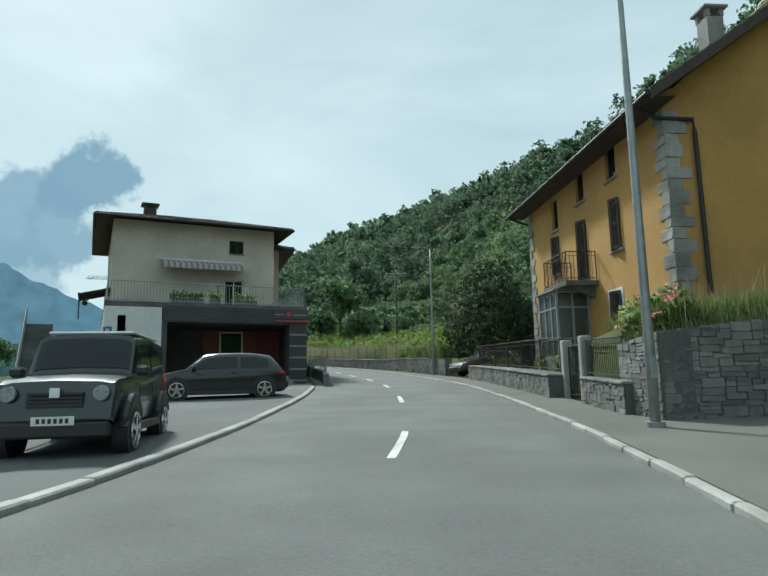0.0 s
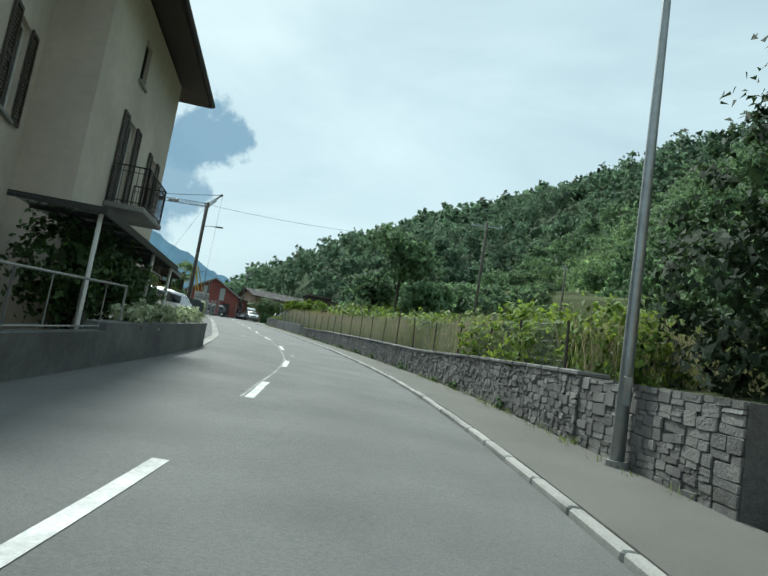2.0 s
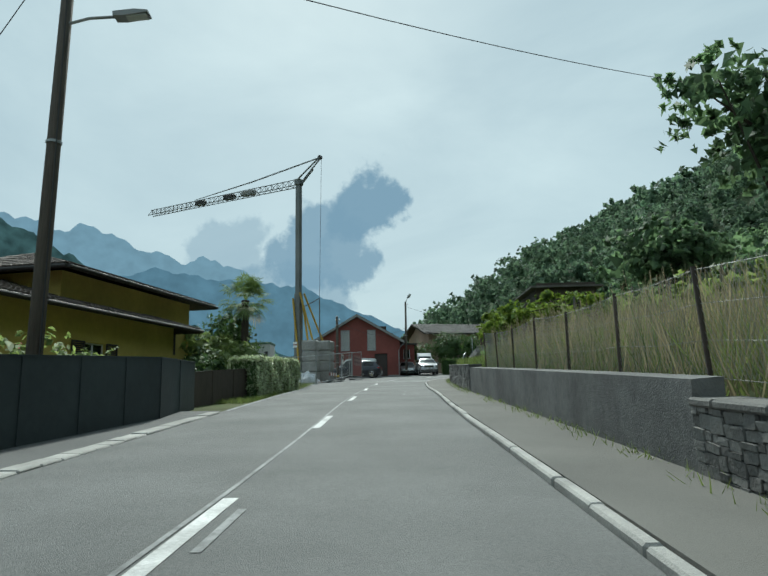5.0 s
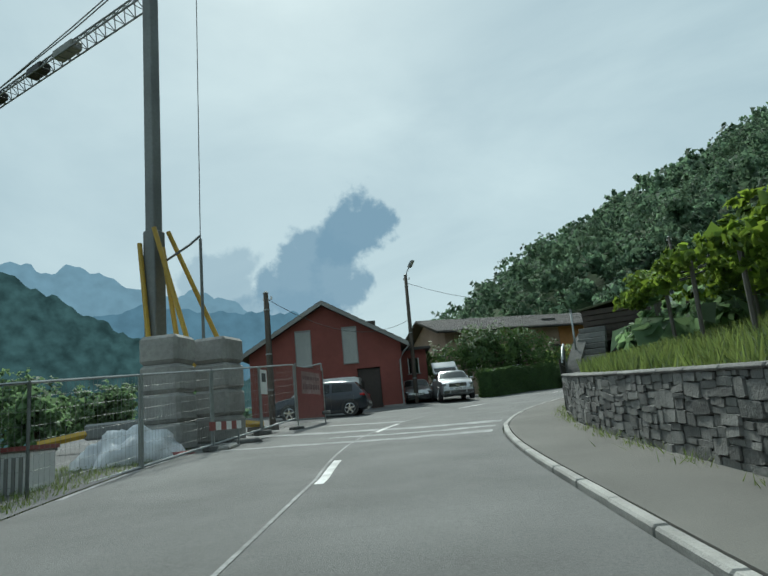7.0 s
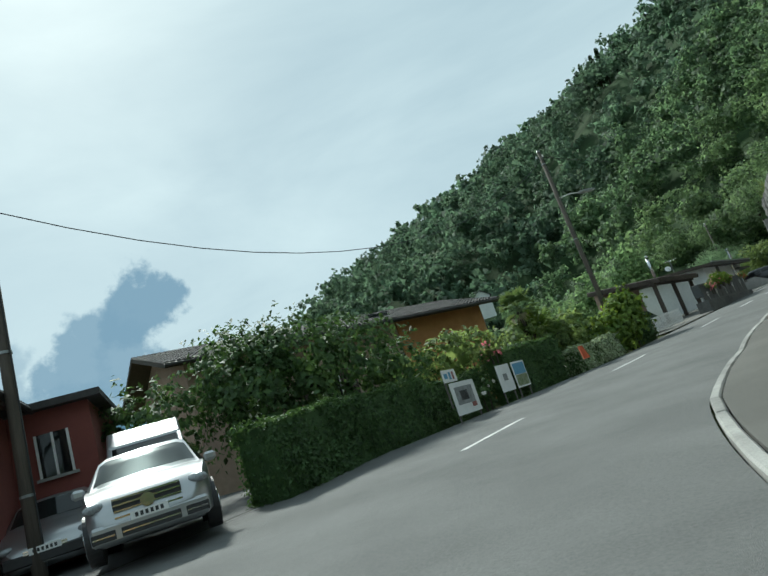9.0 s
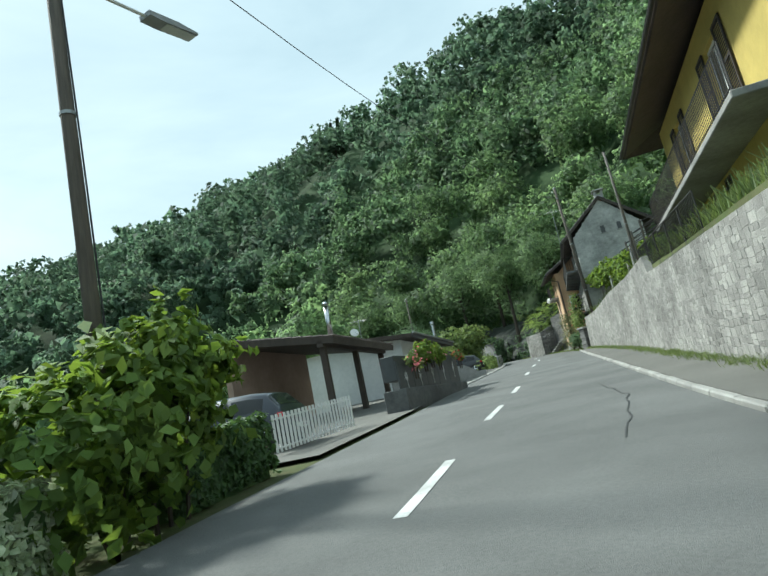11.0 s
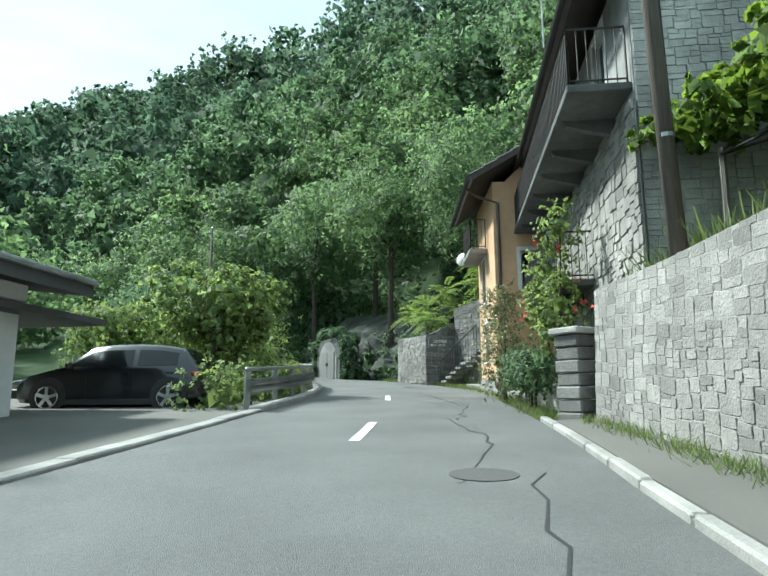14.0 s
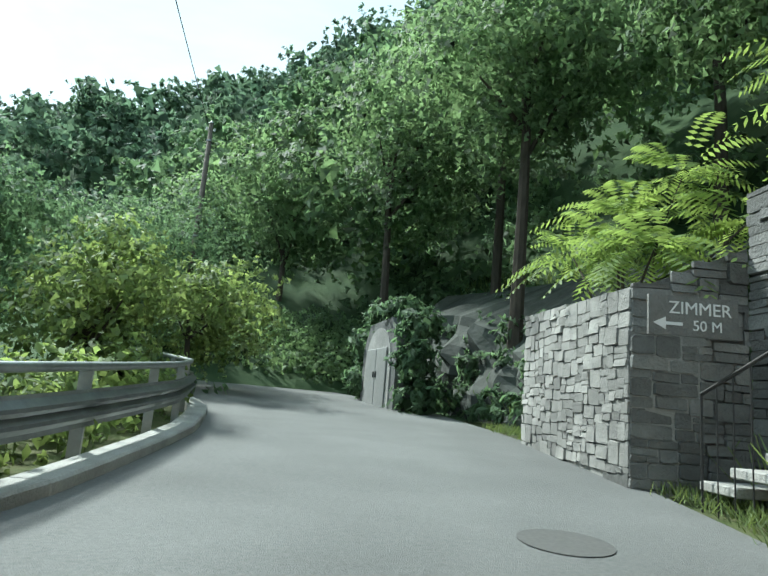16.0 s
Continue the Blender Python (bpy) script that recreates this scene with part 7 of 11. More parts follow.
# rows of vines up the slope behind the meadow, and on the terraces inside the bend
for k in range(17):
    g = np.random.default_rng(170 + k)
    if k < 10:
        lat0, ss = 8.5 + 2.9 * k, np.arange(50 + 1.5 * k, 101 - 1.0 * k, 0.75)
    else:
        lat0, ss = 7.0 + 3.0 * (k - 10), np.arange(100 + 2.0 * (k - 10), 128, 0.8)
    pp, nn = road_at(ss)
    q = np.clip(lat0, -12, 12)
    xy = pp[:, :2] + nn[:, :2] * q
    xy[:, 0] += lat0 - q
    zz = ground_z(ss, np.full(ss.shape, lat0), xy[:, 0], xy[:, 1])
    t = thing("vine_row", (float(xy[0, 0]), float(xy[0, 1]), float(zz[0])), "row of green vines on wooden posts", "vines", "vineyard rows")
    o = np.array(t.matrix_world.translation)
    c = np.concatenate([xy, zz[:, None]], 1) - o
    foliage("leaves", np.concatenate([c + np.array([0, 0, 1.3]) + g.normal(0, 0.14, c.shape), g.uniform(0.4, 0.75, (len(c), 1)), g.uniform(0.4, 0.65, (len(c), 1))], 1), 2400, 0.17, LEAF_V if k % 3 else LEAF_B, t, g=g, core=0.5, three=True)
    bm = bmesh.new()
    for p in c[::4]:
        tube(bm, (Vector(p) - Vector((0, 0, 0.6)), Vector(p) + Vector((g.normal(0, 0.05), 0, 2.0))), 0.045, 5)
    part("posts", bm, WOOD_G, t)


def pergola(name, label, spots, up, leaf_balls, seed, count=3000):
    t = thing(name, (float(spots[0][0]), float(spots[0][1]), float(spots[0][2])), label, "pergola")
    o = np.array(t.matrix_world.translation)
    g = np.random.default_rng(seed)
    for p in spots:
        part("post", tubed(((p[0] - o[0], p[1] - o[1], p[2] - o[2] - 0.3), (p[0] - o[0] + g.normal(0, 0.06), p[1] - o[1] + g.normal(0, 0.06), p[2] - o[2] + up)), 0.045, 6), WOOD_G, t)
    for a, b in zip(spots, spots[1:]):
        part("rail", tubed(((a[0] - o[0], a[1] - o[1], a[2] - o[2] + up - 0.1), (b[0] - o[0], b[1] - o[1], b[2] - o[2] + up - 0.1)), 0.02, 5), IRON, t)
    loc = np.asarray(leaf_balls, float).copy()
    loc[:, :3] -= o
    foliage("vine_leaves", loc, int(count * 2.0), 0.105, LEAF_V, t, g=g, core=0.5)
    return t


# garden pergola above wall_6
sp, bl = [], []
g = np.random.default_rng(80)
for s in np.arange(101, 125, 2.6):
    for lat in (5.2, 7.6):
        sp.append(at(s, lat, 1.05 + 0.16 * (lat - 3.6)))
for s in np.arange(100.5, 124.5, 0.55):
    for lat in (5.0, 6.4, 7.8):
        p = at(s, lat + g.normal(0, 0.2), 1.05 + 0.16 * (lat - 3.6) + 1.75 + g.normal(0, 0.15))
        bl.append((*p, g.uniform(0.3, 0.55), g.uniform(0.18, 0.34)))
pergola("pergola", "vine pergola on grey posts over long grass", sp, 1.8, bl, 81, 7000)
# vine pergola above the high wall
sp, bl = [], []
for s in np.arange(172, 190, 2.1):
    for lat in (3.7, 5.4):
        sp.append(at(s, lat, float(H_HIGH(s)) + 0.3 * (lat - 3.3)))
for s in np.arange(174.5, 190, 0.36):
    for lat in (3.5, 4.2, 5.0):
        k = float(np.interp(s, [176, 180, 186, 190], [0.55, 1.0, 1.6, 2.1]))
        p = at(s, lat + g.normal(0, 0.15), float(H_HIGH(s)) + 0.3 * (lat - 3.3) + k + g.normal(0, 0.16))
        bl.append((*p, g.uniform(0.25, 0.5), g.uniform(0.2, 0.42)))
pergola("pergola", "sunlit vine on leaning posts above the wall", sp, 1.5, bl, 82, 12000)


# ---- woods on the hill ----
def woods():
    g = np.random.default_rng(90)
    pts = []
    for x0, x1, y0, y1, gap in ((8, 75, 128, 262, 5.4), (-60, 8, 214, 300, 5.6), (-170, 140, 262, 460, 9.0), (45, 150, 30, 262, 8.0), (26, 60, 20, 130, 6.0), (-55, -4, 196, 214, 5.0), (-220, 220, 460, 680, 15.0)):
        nx, ny = int((x1 - x0) / gap), int((y1 - y0) / gap)
        X, Y = np.meshgrid(np.linspace(x0, x1, nx), np.linspace(y0, y1, ny))
        P = np.stack([X.ravel(), Y.ravel()], 1) + g.uniform(-0.5, 0.5, (nx * ny, 2)) * gap
        pts.append(np.concatenate([P, np.full((len(P), 1), gap)], 1))
    P = np.concatenate(pts)
    d = foot_distance(P[:, 0], P[:, 1])
    clear = np.hypot(P[:, 0] - 7, P[:, 1] - 178) > 7.5
    clear &= np.hypot(P[:, 0] + 21, P[:, 1] - 239) > 4.5
    below = (P[:, 1] > 196) & (P[:, 0] < 0) & (P[:, 1] < 262)
    P = P[((d > 1.5) | below) & clear]
    d = foot_distance(P[:, 0], P[:, 1])
    z = np.where(d > 0, hill(P[:, 0], P[:, 1]), np.interp(P[:, 0], [-60, -20, 5], [3.0, 6.0, 8.5]))
    # crowns behind the crest, out of sight of the whole road, are left out
    eyes, _ = road_at(np.array([0.0, 20, 40, 60, 80, 100, 125, 150, 175, 200]))
    seen = np.zeros(len(P), bool)
    for e in eyes:
        clear_line = np.ones(len(P), bool)
        for q in np.linspace(0.25, 0.96, 14):
            clear_line &= hill(e[0] + (P[:, 0] - e[0]) * q, e[1] + (P[:, 1] - e[1]) * q) < e[2] + 2 + (z + 13 - e[2]) * q
        seen |= clear_line
    P, z = P[seen], z[seen]
    line, _ = road_at(np.arange(-40, 222, 4.0))
    dist = np.min(np.hypot(P[:, 0:1] - line[None, :, 0], P[:, 1:2] - line[None, :, 1]), axis=1)
    R = P[:, 2] * g.uniform(0.56, 0.84, len(P)) + 0.3
    H = 5.0 + g.uniform(0, 5.5, len(P)) + 0.25 * R
    for name, lo, hi, size, cover, mat, label in (("near_woods", 0, 30, 0.25, 6.0, LEAF_N, "dense broadleaf woods on a steep slope"), ("hillside_woods", 30, 62, 0.4, 3.7, LEAF_F, "dense broadleaf woods on a hillside"),
                                                  ("ridge_woods", 62, 170, 0.68, 3.2, LEAF_FAR, "hazy woods along the ridge"), ("distant_woods", 170, 2000, 1.8, 2.8, LEAF_FAR, "far woods on the mountain")):
        m = (dist >= lo) & (dist < hi)
        if not m.any():
            continue
        k = 10 if lo < 60 else 6
        x, y, zz, r, h = [np.repeat(a[m], k) for a in (P[:, 0], P[:, 1], z, R, H)]
        n = len(x)
        u = g.normal(0, 1, (n, 3))
        u /= np.linalg.norm(u, axis=1, keepdims=True)
        q = g.uniform(0.25, 0.8, n) * r
        br = r * g.uniform(0.28, 0.58, n)
        balls = np.stack([x + u[:, 0] * q, y + u[:, 1] * q, zz + h - r * 0.5 + u[:, 2] * q * 0.95, br, br * g.uniform(0.75, 1.0, n)], 1)
        count = int(np.sum((balls[:, 3] / size) ** 2) * cover)
        ob = foliage(name, balls, count, size, mat, g=g, core=0.75, spread=0.5, three=True)
        tagged(ob, label, "woods", kind="stuff")


woods()
g = np.random.default_rng(97)
q = np.concatenate([scatter_strip(122, 144, 12.0, 42.0, 480, g), scatter_strip(120, 133, 4.6, 12.0, 110, g)])
r = g.uniform(0.5, 1.3, len(q))
tagged(foliage("undergrowth", np.concatenate([q + np.array([0, 0, 0.35]), r[:, None], r[:, None] * 0.8], 1), 21000, 0.2, LEAF_F, g=g, core=0.7), "shrubs and young vines on a steep bank", "undergrowth", kind="stuff")
# conifers on the skyline
for k, (x, y) in enumerate(((44, 330), (47, 333), (51, 331), (55, 334), (59, 330))):
    z = float(hill(np.array([x]), np.array([y]))[0])
    g = np.random.default_rng(95 + k)
    t = thing("conifer", (x, y, z), "dark conifer on the skyline", "tree", "conifers on the ridge")
    h = 11 + g.uniform(-1.5, 3)
    part("trunk", tubed(((0, 0, -1), (0, 0, h)), 0.25, 6, 0.04), BARK, t)
    n = 500
    q = g.uniform(0.15, 1, n)
    a = g.uniform(0, math.tau, n)
    r = (1 - q) * 3.2 * g.uniform(0.6, 1, n)
    c = np.stack([np.cos(a) * r, np.sin(a) * r, q * h - 0.25 * r], 1)
    v, f = leaves(c, np.stack([np.cos(a), np.sin(a), 0.4 + 0 * a], 1), 0.9, 0.3, 1.6, g=g)
    raw("needles", v, f, LEAF_D, t)
# ---- vehicles ----
HATCH = dict(x=(0, 0.015, 0.05, 0.13, 0.24, 0.36, 0.5, 0.6, 0.725, 0.78, 0.9, 0.965, 1.0), belt=(0.56, 0.74, 0.9, 0.95, 0.95, 0.94, 0.92, 0.91, 0.95, 0.9, 0.78, 0.66, 0.5),
             roof=(0.58, 0.78, 1.0, 1.37, 1.44, 1.46, 1.45, 1.41, 0.97, 0.92, 0.8, 0.68, 0.52), low=(0.36, 0.26, 0.22, 0.2, 0.19, 0.19, 0.19, 0.19, 0.19, 0.19, 0.2, 0.22, 0.3),
             half=(0.38, 0.44, 0.47, 0.49, 0.5, 0.5, 0.5, 0.5, 0.495, 0.49, 0.46, 0.42, 0.32), cabin=(2, 8), rear=(2, 3), front=(7, 8), wheels=(0.175, 0.79))
WAGON = dict(HATCH, roof=(0.58, 0.8, 1.02, 1.4, 1.45, 1.47, 1.46, 1.41, 0.98, 0.92, 0.8, 0.68, 0.52))
SUV = dict(HATCH, belt=(0.62, 0.85, 1.02, 1.06, 1.06, 1.05, 1.04, 1.03, 1.08, 1.05, 0.95, 0.8, 0.58), roof=(0.64, 0.9, 1.12, 1.55, 1.62, 1.64, 1.63, 1.57, 1.1, 1.07, 0.97, 0.82, 0.6))
VAN = dict(x=(0, 0.012, 0.03, 0.08, 0.24, 0.4, 0.55, 0.68, 0.83, 0.86, 0.93, 0.975, 1.0), belt=(0.6, 0.8, 1.0, 1.05, 1.05, 1.04, 1.03, 1.02, 1.06, 1.0, 0.9, 0.74, 0.52),
           roof=(0.62, 0.9, 1.75, 1.82, 1.84, 1.84, 1.83, 1.75, 1.09, 1.03, 0.92, 0.76, 0.54), low=HATCH["low"], half=(0.46, 0.48, 0.49, 0.5, 0.5, 0.5, 0.5, 0.5, 0.495, 0.49, 0.47, 0.43, 0.35),
           cabin=(2, 8), rear=(2, 3), front=(7, 8), wheels=(0.18, 0.8))
BOXY = dict(x=(0, 0.01, 0.02, 0.05, 0.2, 0.36, 0.5, 0.63, 0.7, 0.74, 0.93, 0.975, 1.0), belt=(0.6, 0.9, 1.02, 1.08, 1.08, 1.08, 1.08, 1.08, 1.1, 1.07, 1.03, 0.98, 0.55),
            roof=(0.62, 0.95, 1.6, 1.7, 1.72, 1.73, 1.72, 1.68, 1.13, 1.1, 1.05, 1.0, 0.58), low=(0.42, 0.4, 0.38, 0.36, 0.35, 0.34, 0.34, 0.34, 0.35, 0.36, 0.38, 0.4, 0.44),
            half=(0.42, 0.44, 0.45, 0.45, 0.45, 0.45, 0.45, 0.45, 0.45, 0.45, 0.44, 0.43, 0.42), cabin=(2, 8), rear=(2, 3), front=(7, 8), wheels=(0.19, 0.82))
LAMP = material("lamp_lens", (0.4, 0.42, 0.43), (0.16, 0.17, 0.18), scale=30, rough=0.1, metal=0.3)
TAIL = material("red_lamp_lens", (0.5, 0.02, 0.02), (0.3, 0.01, 0.01), scale=30, rough=0.15)
CHROME = material("chrome", (0.75, 0.76, 0.77), rough=0.12, metal=1.0)
PLATE = material("number_plate_white", (0.75, 0.75, 0.72), (0.7, 0.7, 0.68), scale=10, rough=0.4)


def paint(name, c, metal=0.3):
    return material(name, c, tuple(q * 0.9 for q in c), scale=60, rough=0.28, metal=metal, coat=0.8, stain=0.1)


def car(name, label, x, y, z, fx, fy, L, W, H, shape, body_mat, wheel_r=0.32, rim=STEEL, round_lamps=False, plate=True, grille="bars", pitch=0.0):
    """A car standing at (x, y, z), its nose along (fx, fy); local x runs forward, y to its left."""
    a = math.atan2(fy, fx)
    c = thing(name, Matrix.Translation((x, y, z)) @ Matrix.Rotation(a, 4, "Z") @ Matrix.Rotation(radians(-pitch), 4, "Y"), label, "car" if name != "van" else "van")
    hk = H / max(shape["roof"])
    n = len(shape["x"])

    def section(i):
        X = (shape["x"][i] - 0.5) * L
        lo, be, ro, w = shape["low"][i] * hk, shape["belt"][i] * hk, shape["roof"][i] * hk, shape["half"][i] * W
        cab = shape["cabin"][0] < i < shape["cabin"][1]
        box_y = shape is BOXY or shape is VAN
        rw = w * ((0.88 if box_y else 0.74) if cab else 0.9)
        pts = [(0, lo), (0.8 * w, lo), (0.97 * w, lo + 0.09), (w, lo + 0.45 * (be - lo)), (0.99 * w, be - 0.08), (0.955 * w, be), (rw, ro - (0.06 if cab else 0.025)), (rw * 0.82, ro), (0, ro + 0.02)]
        return X, pts

    bm = bmesh.new()
    rings = []
    for i in range(n):
        X, pts = section(i)
        ring = [bm.verts.new((X, yy, zz)) for yy, zz in pts] + [bm.verts.new((X, -yy, zz)) for yy, zz in pts[-2:0:-1]]
        rings.append(ring)
    for u, v in zip(rings, rings[1:]):
        for k in range(len(u)):
            bm.faces.new((u[k], u[(k + 1) % len(u)], v[(k + 1) % len(u)], v[k]))
    bm.faces.new(rings[0]), bm.faces.new(rings[-1][::-1])
    bmesh.ops.recalc_face_normals(bm, faces=bm.faces)
    body = part("body", bm, body_mat, c, smooth=True)
    md = body.modifiers.new("edges", "EDGE_SPLIT")
    md.split_angle = radians(42)

    def loft(i, j, ks, shrink):
        """Points of the skin between two stations, drawn in from both."""
        out = []
        Xi, pi = section(i)
        Xj, pj = section(j)
        for q in shrink:
            out.append([(Xi + (Xj - Xi) * q, pi[k][0] + (pj[k][0] - pi[k][0]) * q, pi[k][1] + (pj[k][1] - pi[k][1]) * q) for k in ks])
        return out

    # wind screen and rear window
    for nm, (i, j), up in (("windscreen", shape["front"], 0.012), ("rear_window", shape["rear"], 0.012)):
        e = loft(i, j, (6, 7, 8), (0.12, 0.9))
        bm = bmesh.new()
        dx = 0.02 if nm == "windscreen" else -0.02
        rows = [[bm.verts.new((p[0] + dx * 0.6, p[1] * 0.95, p[2] + up)) for p in r] + [bm.verts.new((p[0] + dx * 0.6, -p[1] * 0.95, p[2] + up)) for p in r[1::-1]] for r in e]
        for k in range(4):
            bm.faces.new((rows[0][k], rows[0][k + 1], rows[1][k + 1], rows[1][k]))
        bmesh.ops.recalc_face_normals(bm, faces=bm.faces)
        part(nm, bm, CARGLASS, c)
    # side windows
    a0, a1 = shape["cabin"][0] + 1, shape["cabin"][1] - 1
    cuts = [a0, (a0 + a1) // 2 , a1] if shape is not VAN else [a1 - 2, a1]
    for sy in (1, -1):
        for i, j in zip(cuts, cuts[1:]):
            bm = bmesh.new()
            low, high = [], []
            for k in range(i, j + 1):
                X, p = section(k)
                X += (0.05 if k == i else 0) - (0.05 if k == j else 0)
                f0, f1 = 0.1, 0.86
                low.append(bm.verts.new((X, sy * (p[5][0] + (p[6][0] - p[5][0]) * f0 + 0.012), p[5][1] + (p[6][1] - p[5][1]) * f0)))
                high.append(bm.verts.new((X, sy * (p[5][0] + (p[6][0] - p[5][0]) * f1 + 0.012), p[5][1] + (p[6][1] - p[5][1]) * f1)))
            if j == a1:  # the window runs forward into the screen pillar
                X, p = section(a1)
                X2, p2 = section(a1 + 1)
                low.append(bm.verts.new((X + (X2 - X) * 0.7, sy * (p[5][0] + 0.008), p[5][1] + 0.06 * hk)))
                high.append(bm.verts.new((X + (X2 - X) * 0.66, sy * (p[5][0] + 0.004), p[5][1] + 0.09 * hk)))
            for k in range(len(low) - 1):
                bm.faces.new((low[k], low[k + 1], high[k + 1], high[k]))
            part("side_window", bm, CARGLASS, c)
            X = (shape["x"][i] - 0.5) * L
        # door seams, handles, mirrors, sill
        for k in range(a0, a1 + 1, 2):
            X, p = section(k)
            part("door_seam", boxed(X - 0.004, X + 0.004, sy * p[3][0] - 0.004, sy * p[3][0] + 0.004, p[2][1], p[4][1]), PLASTIC, c)
            part("door_handle", boxed(X + 0.08, X + 0.26, sy * (p[4][0]) - 0.015, sy * (p[4][0]) + 0.022, p[4][1] - 0.05, p[4][1] - 0.02), body_mat, c)
        X, p = section(a1)
        mx = X + 0.28 * L * 0.28
        part("mirror", boxed(mx - 0.06, mx + 0.06, sy * (p[5][0] + 0.12) - 0.1, sy * (p[5][0] + 0.12) + 0.1, p[5][1] + 0.0, p[5][1] + 0.15, bevel=0.04), PLASTIC if shape is BOXY else body_mat, c)
        part("sill", boxed(-0.26 * L, 0.26 * L, sy * W * 0.49 - 0.02, sy * W * 0.49 + 0.02, shape["low"][5] * hk - 0.02, shape["low"][5] * hk + 0.1, bevel=0.01), PLASTIC, c)
    # wheels
    for wx in shape["wheels"]:
        X = (wx - 0.5) * L
        for sy in (1, -1):
            yo = sy * (W * 0.5 - 0.005)
            bm = bmesh.new()
            bmesh.ops.create_cone(bm, cap_ends=True, segments=28, radius1=wheel_r + 0.055, radius2=wheel_r + 0.055, depth=0.2, matrix=Matrix.Translation((X, yo - sy * 0.09, wheel_r + 0.03)) @ Matrix.Rotation(radians(90), 4, "X"))
            part("wheel_arch", bm, PLASTIC, c)
            bm = bmesh.new()
            bmesh.ops.create_cone(bm, cap_ends=True, segments=28, radius1=wheel_r, radius2=wheel_r, depth=0.21)
            bmesh.ops.bevel(bm, geom=[e for e in bm.edges if len({round(v.co.z, 3) for v in e.verts}) == 1], offset=0.035, segments=2, affect="EDGES")
            bmesh.ops.transform(bm, matrix=Matrix.Translation((X, yo - sy * 0.085, wheel_r)) @ Matrix.Rotation(radians(90), 4, "X"), verts=bm.verts)
            w = part("wheel", bm, RUBBER, c, smooth=False)
            bm = bmesh.new()
            for k in range(5):
                m = Matrix.Translation((X, yo + sy * 0.028, wheel_r)) @ Matrix.Rotation(math.tau * k / 5, 4, "Y")
                box(bm, -0.035, 0.035, -0.012, 0.012, 0.03, wheel_r * 0.68, m=m)
            bmesh.ops.create_cone(bm, cap_ends=True, segments=12, radius1=0.07, radius2=0.07, depth=0.03, matrix=Matrix.Translation((X, yo + sy * 0.028, wheel_r)) @ Matrix.Rotation(radians(90), 4, "X"))
            tube(bm, [(X + math.cos(q) * wheel_r * 0.68, yo + sy * 0.024, wheel_r + math.sin(q) * wheel_r * 0.68) for q in np.linspace(0, math.tau, 21)], 0.018, 5, cap=False)
            part("rim", bm, rim, w)
    # lamps, grille, plates
    Xf, pf = section(n - 2)
    Xr, pr = section(2)
    zf = shape["belt"][n - 2] * hk
    for sy in (1, -1):
        bm = bmesh.new()
        if round_lamps:
            bmesh.ops.create_cone(bm, cap_ends=True, segments=24, radius1=0.1, radius2=0.095, depth=0.05, matrix=Matrix.Translation((L / 2 + 0.0, sy * W * 0.33, 0.85)) @ Matrix.Rotation(radians(90), 4, "Y"))
        else:
            bmesh.ops.create_uvsphere(bm, u_segments=14, v_segments=8, radius=1.0, matrix=Matrix.Translation((Xf - 0.02, sy * W * 0.36, zf - 0.03)) @ Matrix.Rotation(sy * radians(-32), 4, "Z") @ Matrix.Diagonal((0.1, 0.2, 0.075, 1)))
        part("headlight", bm, LAMP, c, "clear glass headlight", smooth=not round_lamps)
        bm = bmesh.new()
        tall = 0.17 if shape in (VAN, BOXY) else 0.06
        yt, zt = sy * (shape["half"][2] * W - 0.045), shape["belt"][2] * hk - 0.09
        box(bm, Xr - 0.13, Xr + 0.1, yt - 0.045, yt + 0.045, zt - tall, zt + tall)
        bmesh.ops.bevel(bm, geom=bm.edges[:], offset=0.022, segments=2, affect="EDGES")
        part("tail_light", bm, TAIL, c, "red tail light", smooth=True)
    gz = zf - 0.12 if not round_lamps else 0.85
    if grille == "large":
        gr = part("grille", boxed(L / 2 - 0.12, L / 2 - 0.02, -0.46, 0.46, 0.53, 0.8, bevel=0.03), PLASTIC, c, "wide dark grille with chrome bars")
        for z in (0.545, 0.63, 0.71, 0.785):
            part("grille_bar", boxed(L / 2 - 0.02, L / 2 + 0.005, -0.45, 0.45, z - 0.012, z + 0.012), CHROME, gr)
        part("badge", tubed(((L / 2 - 0.01, 0, 0.67), (L / 2 + 0.02, 0, 0.67)), 0.095, 20), CHROME, gr)
        part("bumper", boxed(L / 2 - 0.16, L / 2 + 0.02, -W * 0.42, W * 0.42, 0.24, 0.5, bevel=0.04), body_mat, c, smooth=False)
        for y0, y1 in ((-0.78, -0.46), (-0.4, 0.4), (0.46, 0.78)):
            ik = part("air_intake", boxed(L / 2 - 0.05, L / 2 + 0.028, y0, y1, 0.28, 0.42, bevel=0.015), PLASTIC, c)
            part("slat", boxed(L / 2 + 0.028, L / 2 + 0.036, y0 + 0.02, y1 - 0.02, 0.34, 0.36), CHROME, ik)
    else:
        bm = bmesh.new()
        for k in range(4):
            box(bm, Xf + 0.02, L / 2 + 0.012, -W * 0.2, W * 0.2, gz - 0.02 - 0.05 * k, gz + 0.012 - 0.05 * k)
        part("grille", bm, CHROME if not round_lamps else PLASTIC, c)
        part("bumper", boxed(L / 2 - 0.14, L / 2 + 0.025, -W * 0.4, W * 0.4, 0.3, 0.5, bevel=0.03), PLASTIC, c)
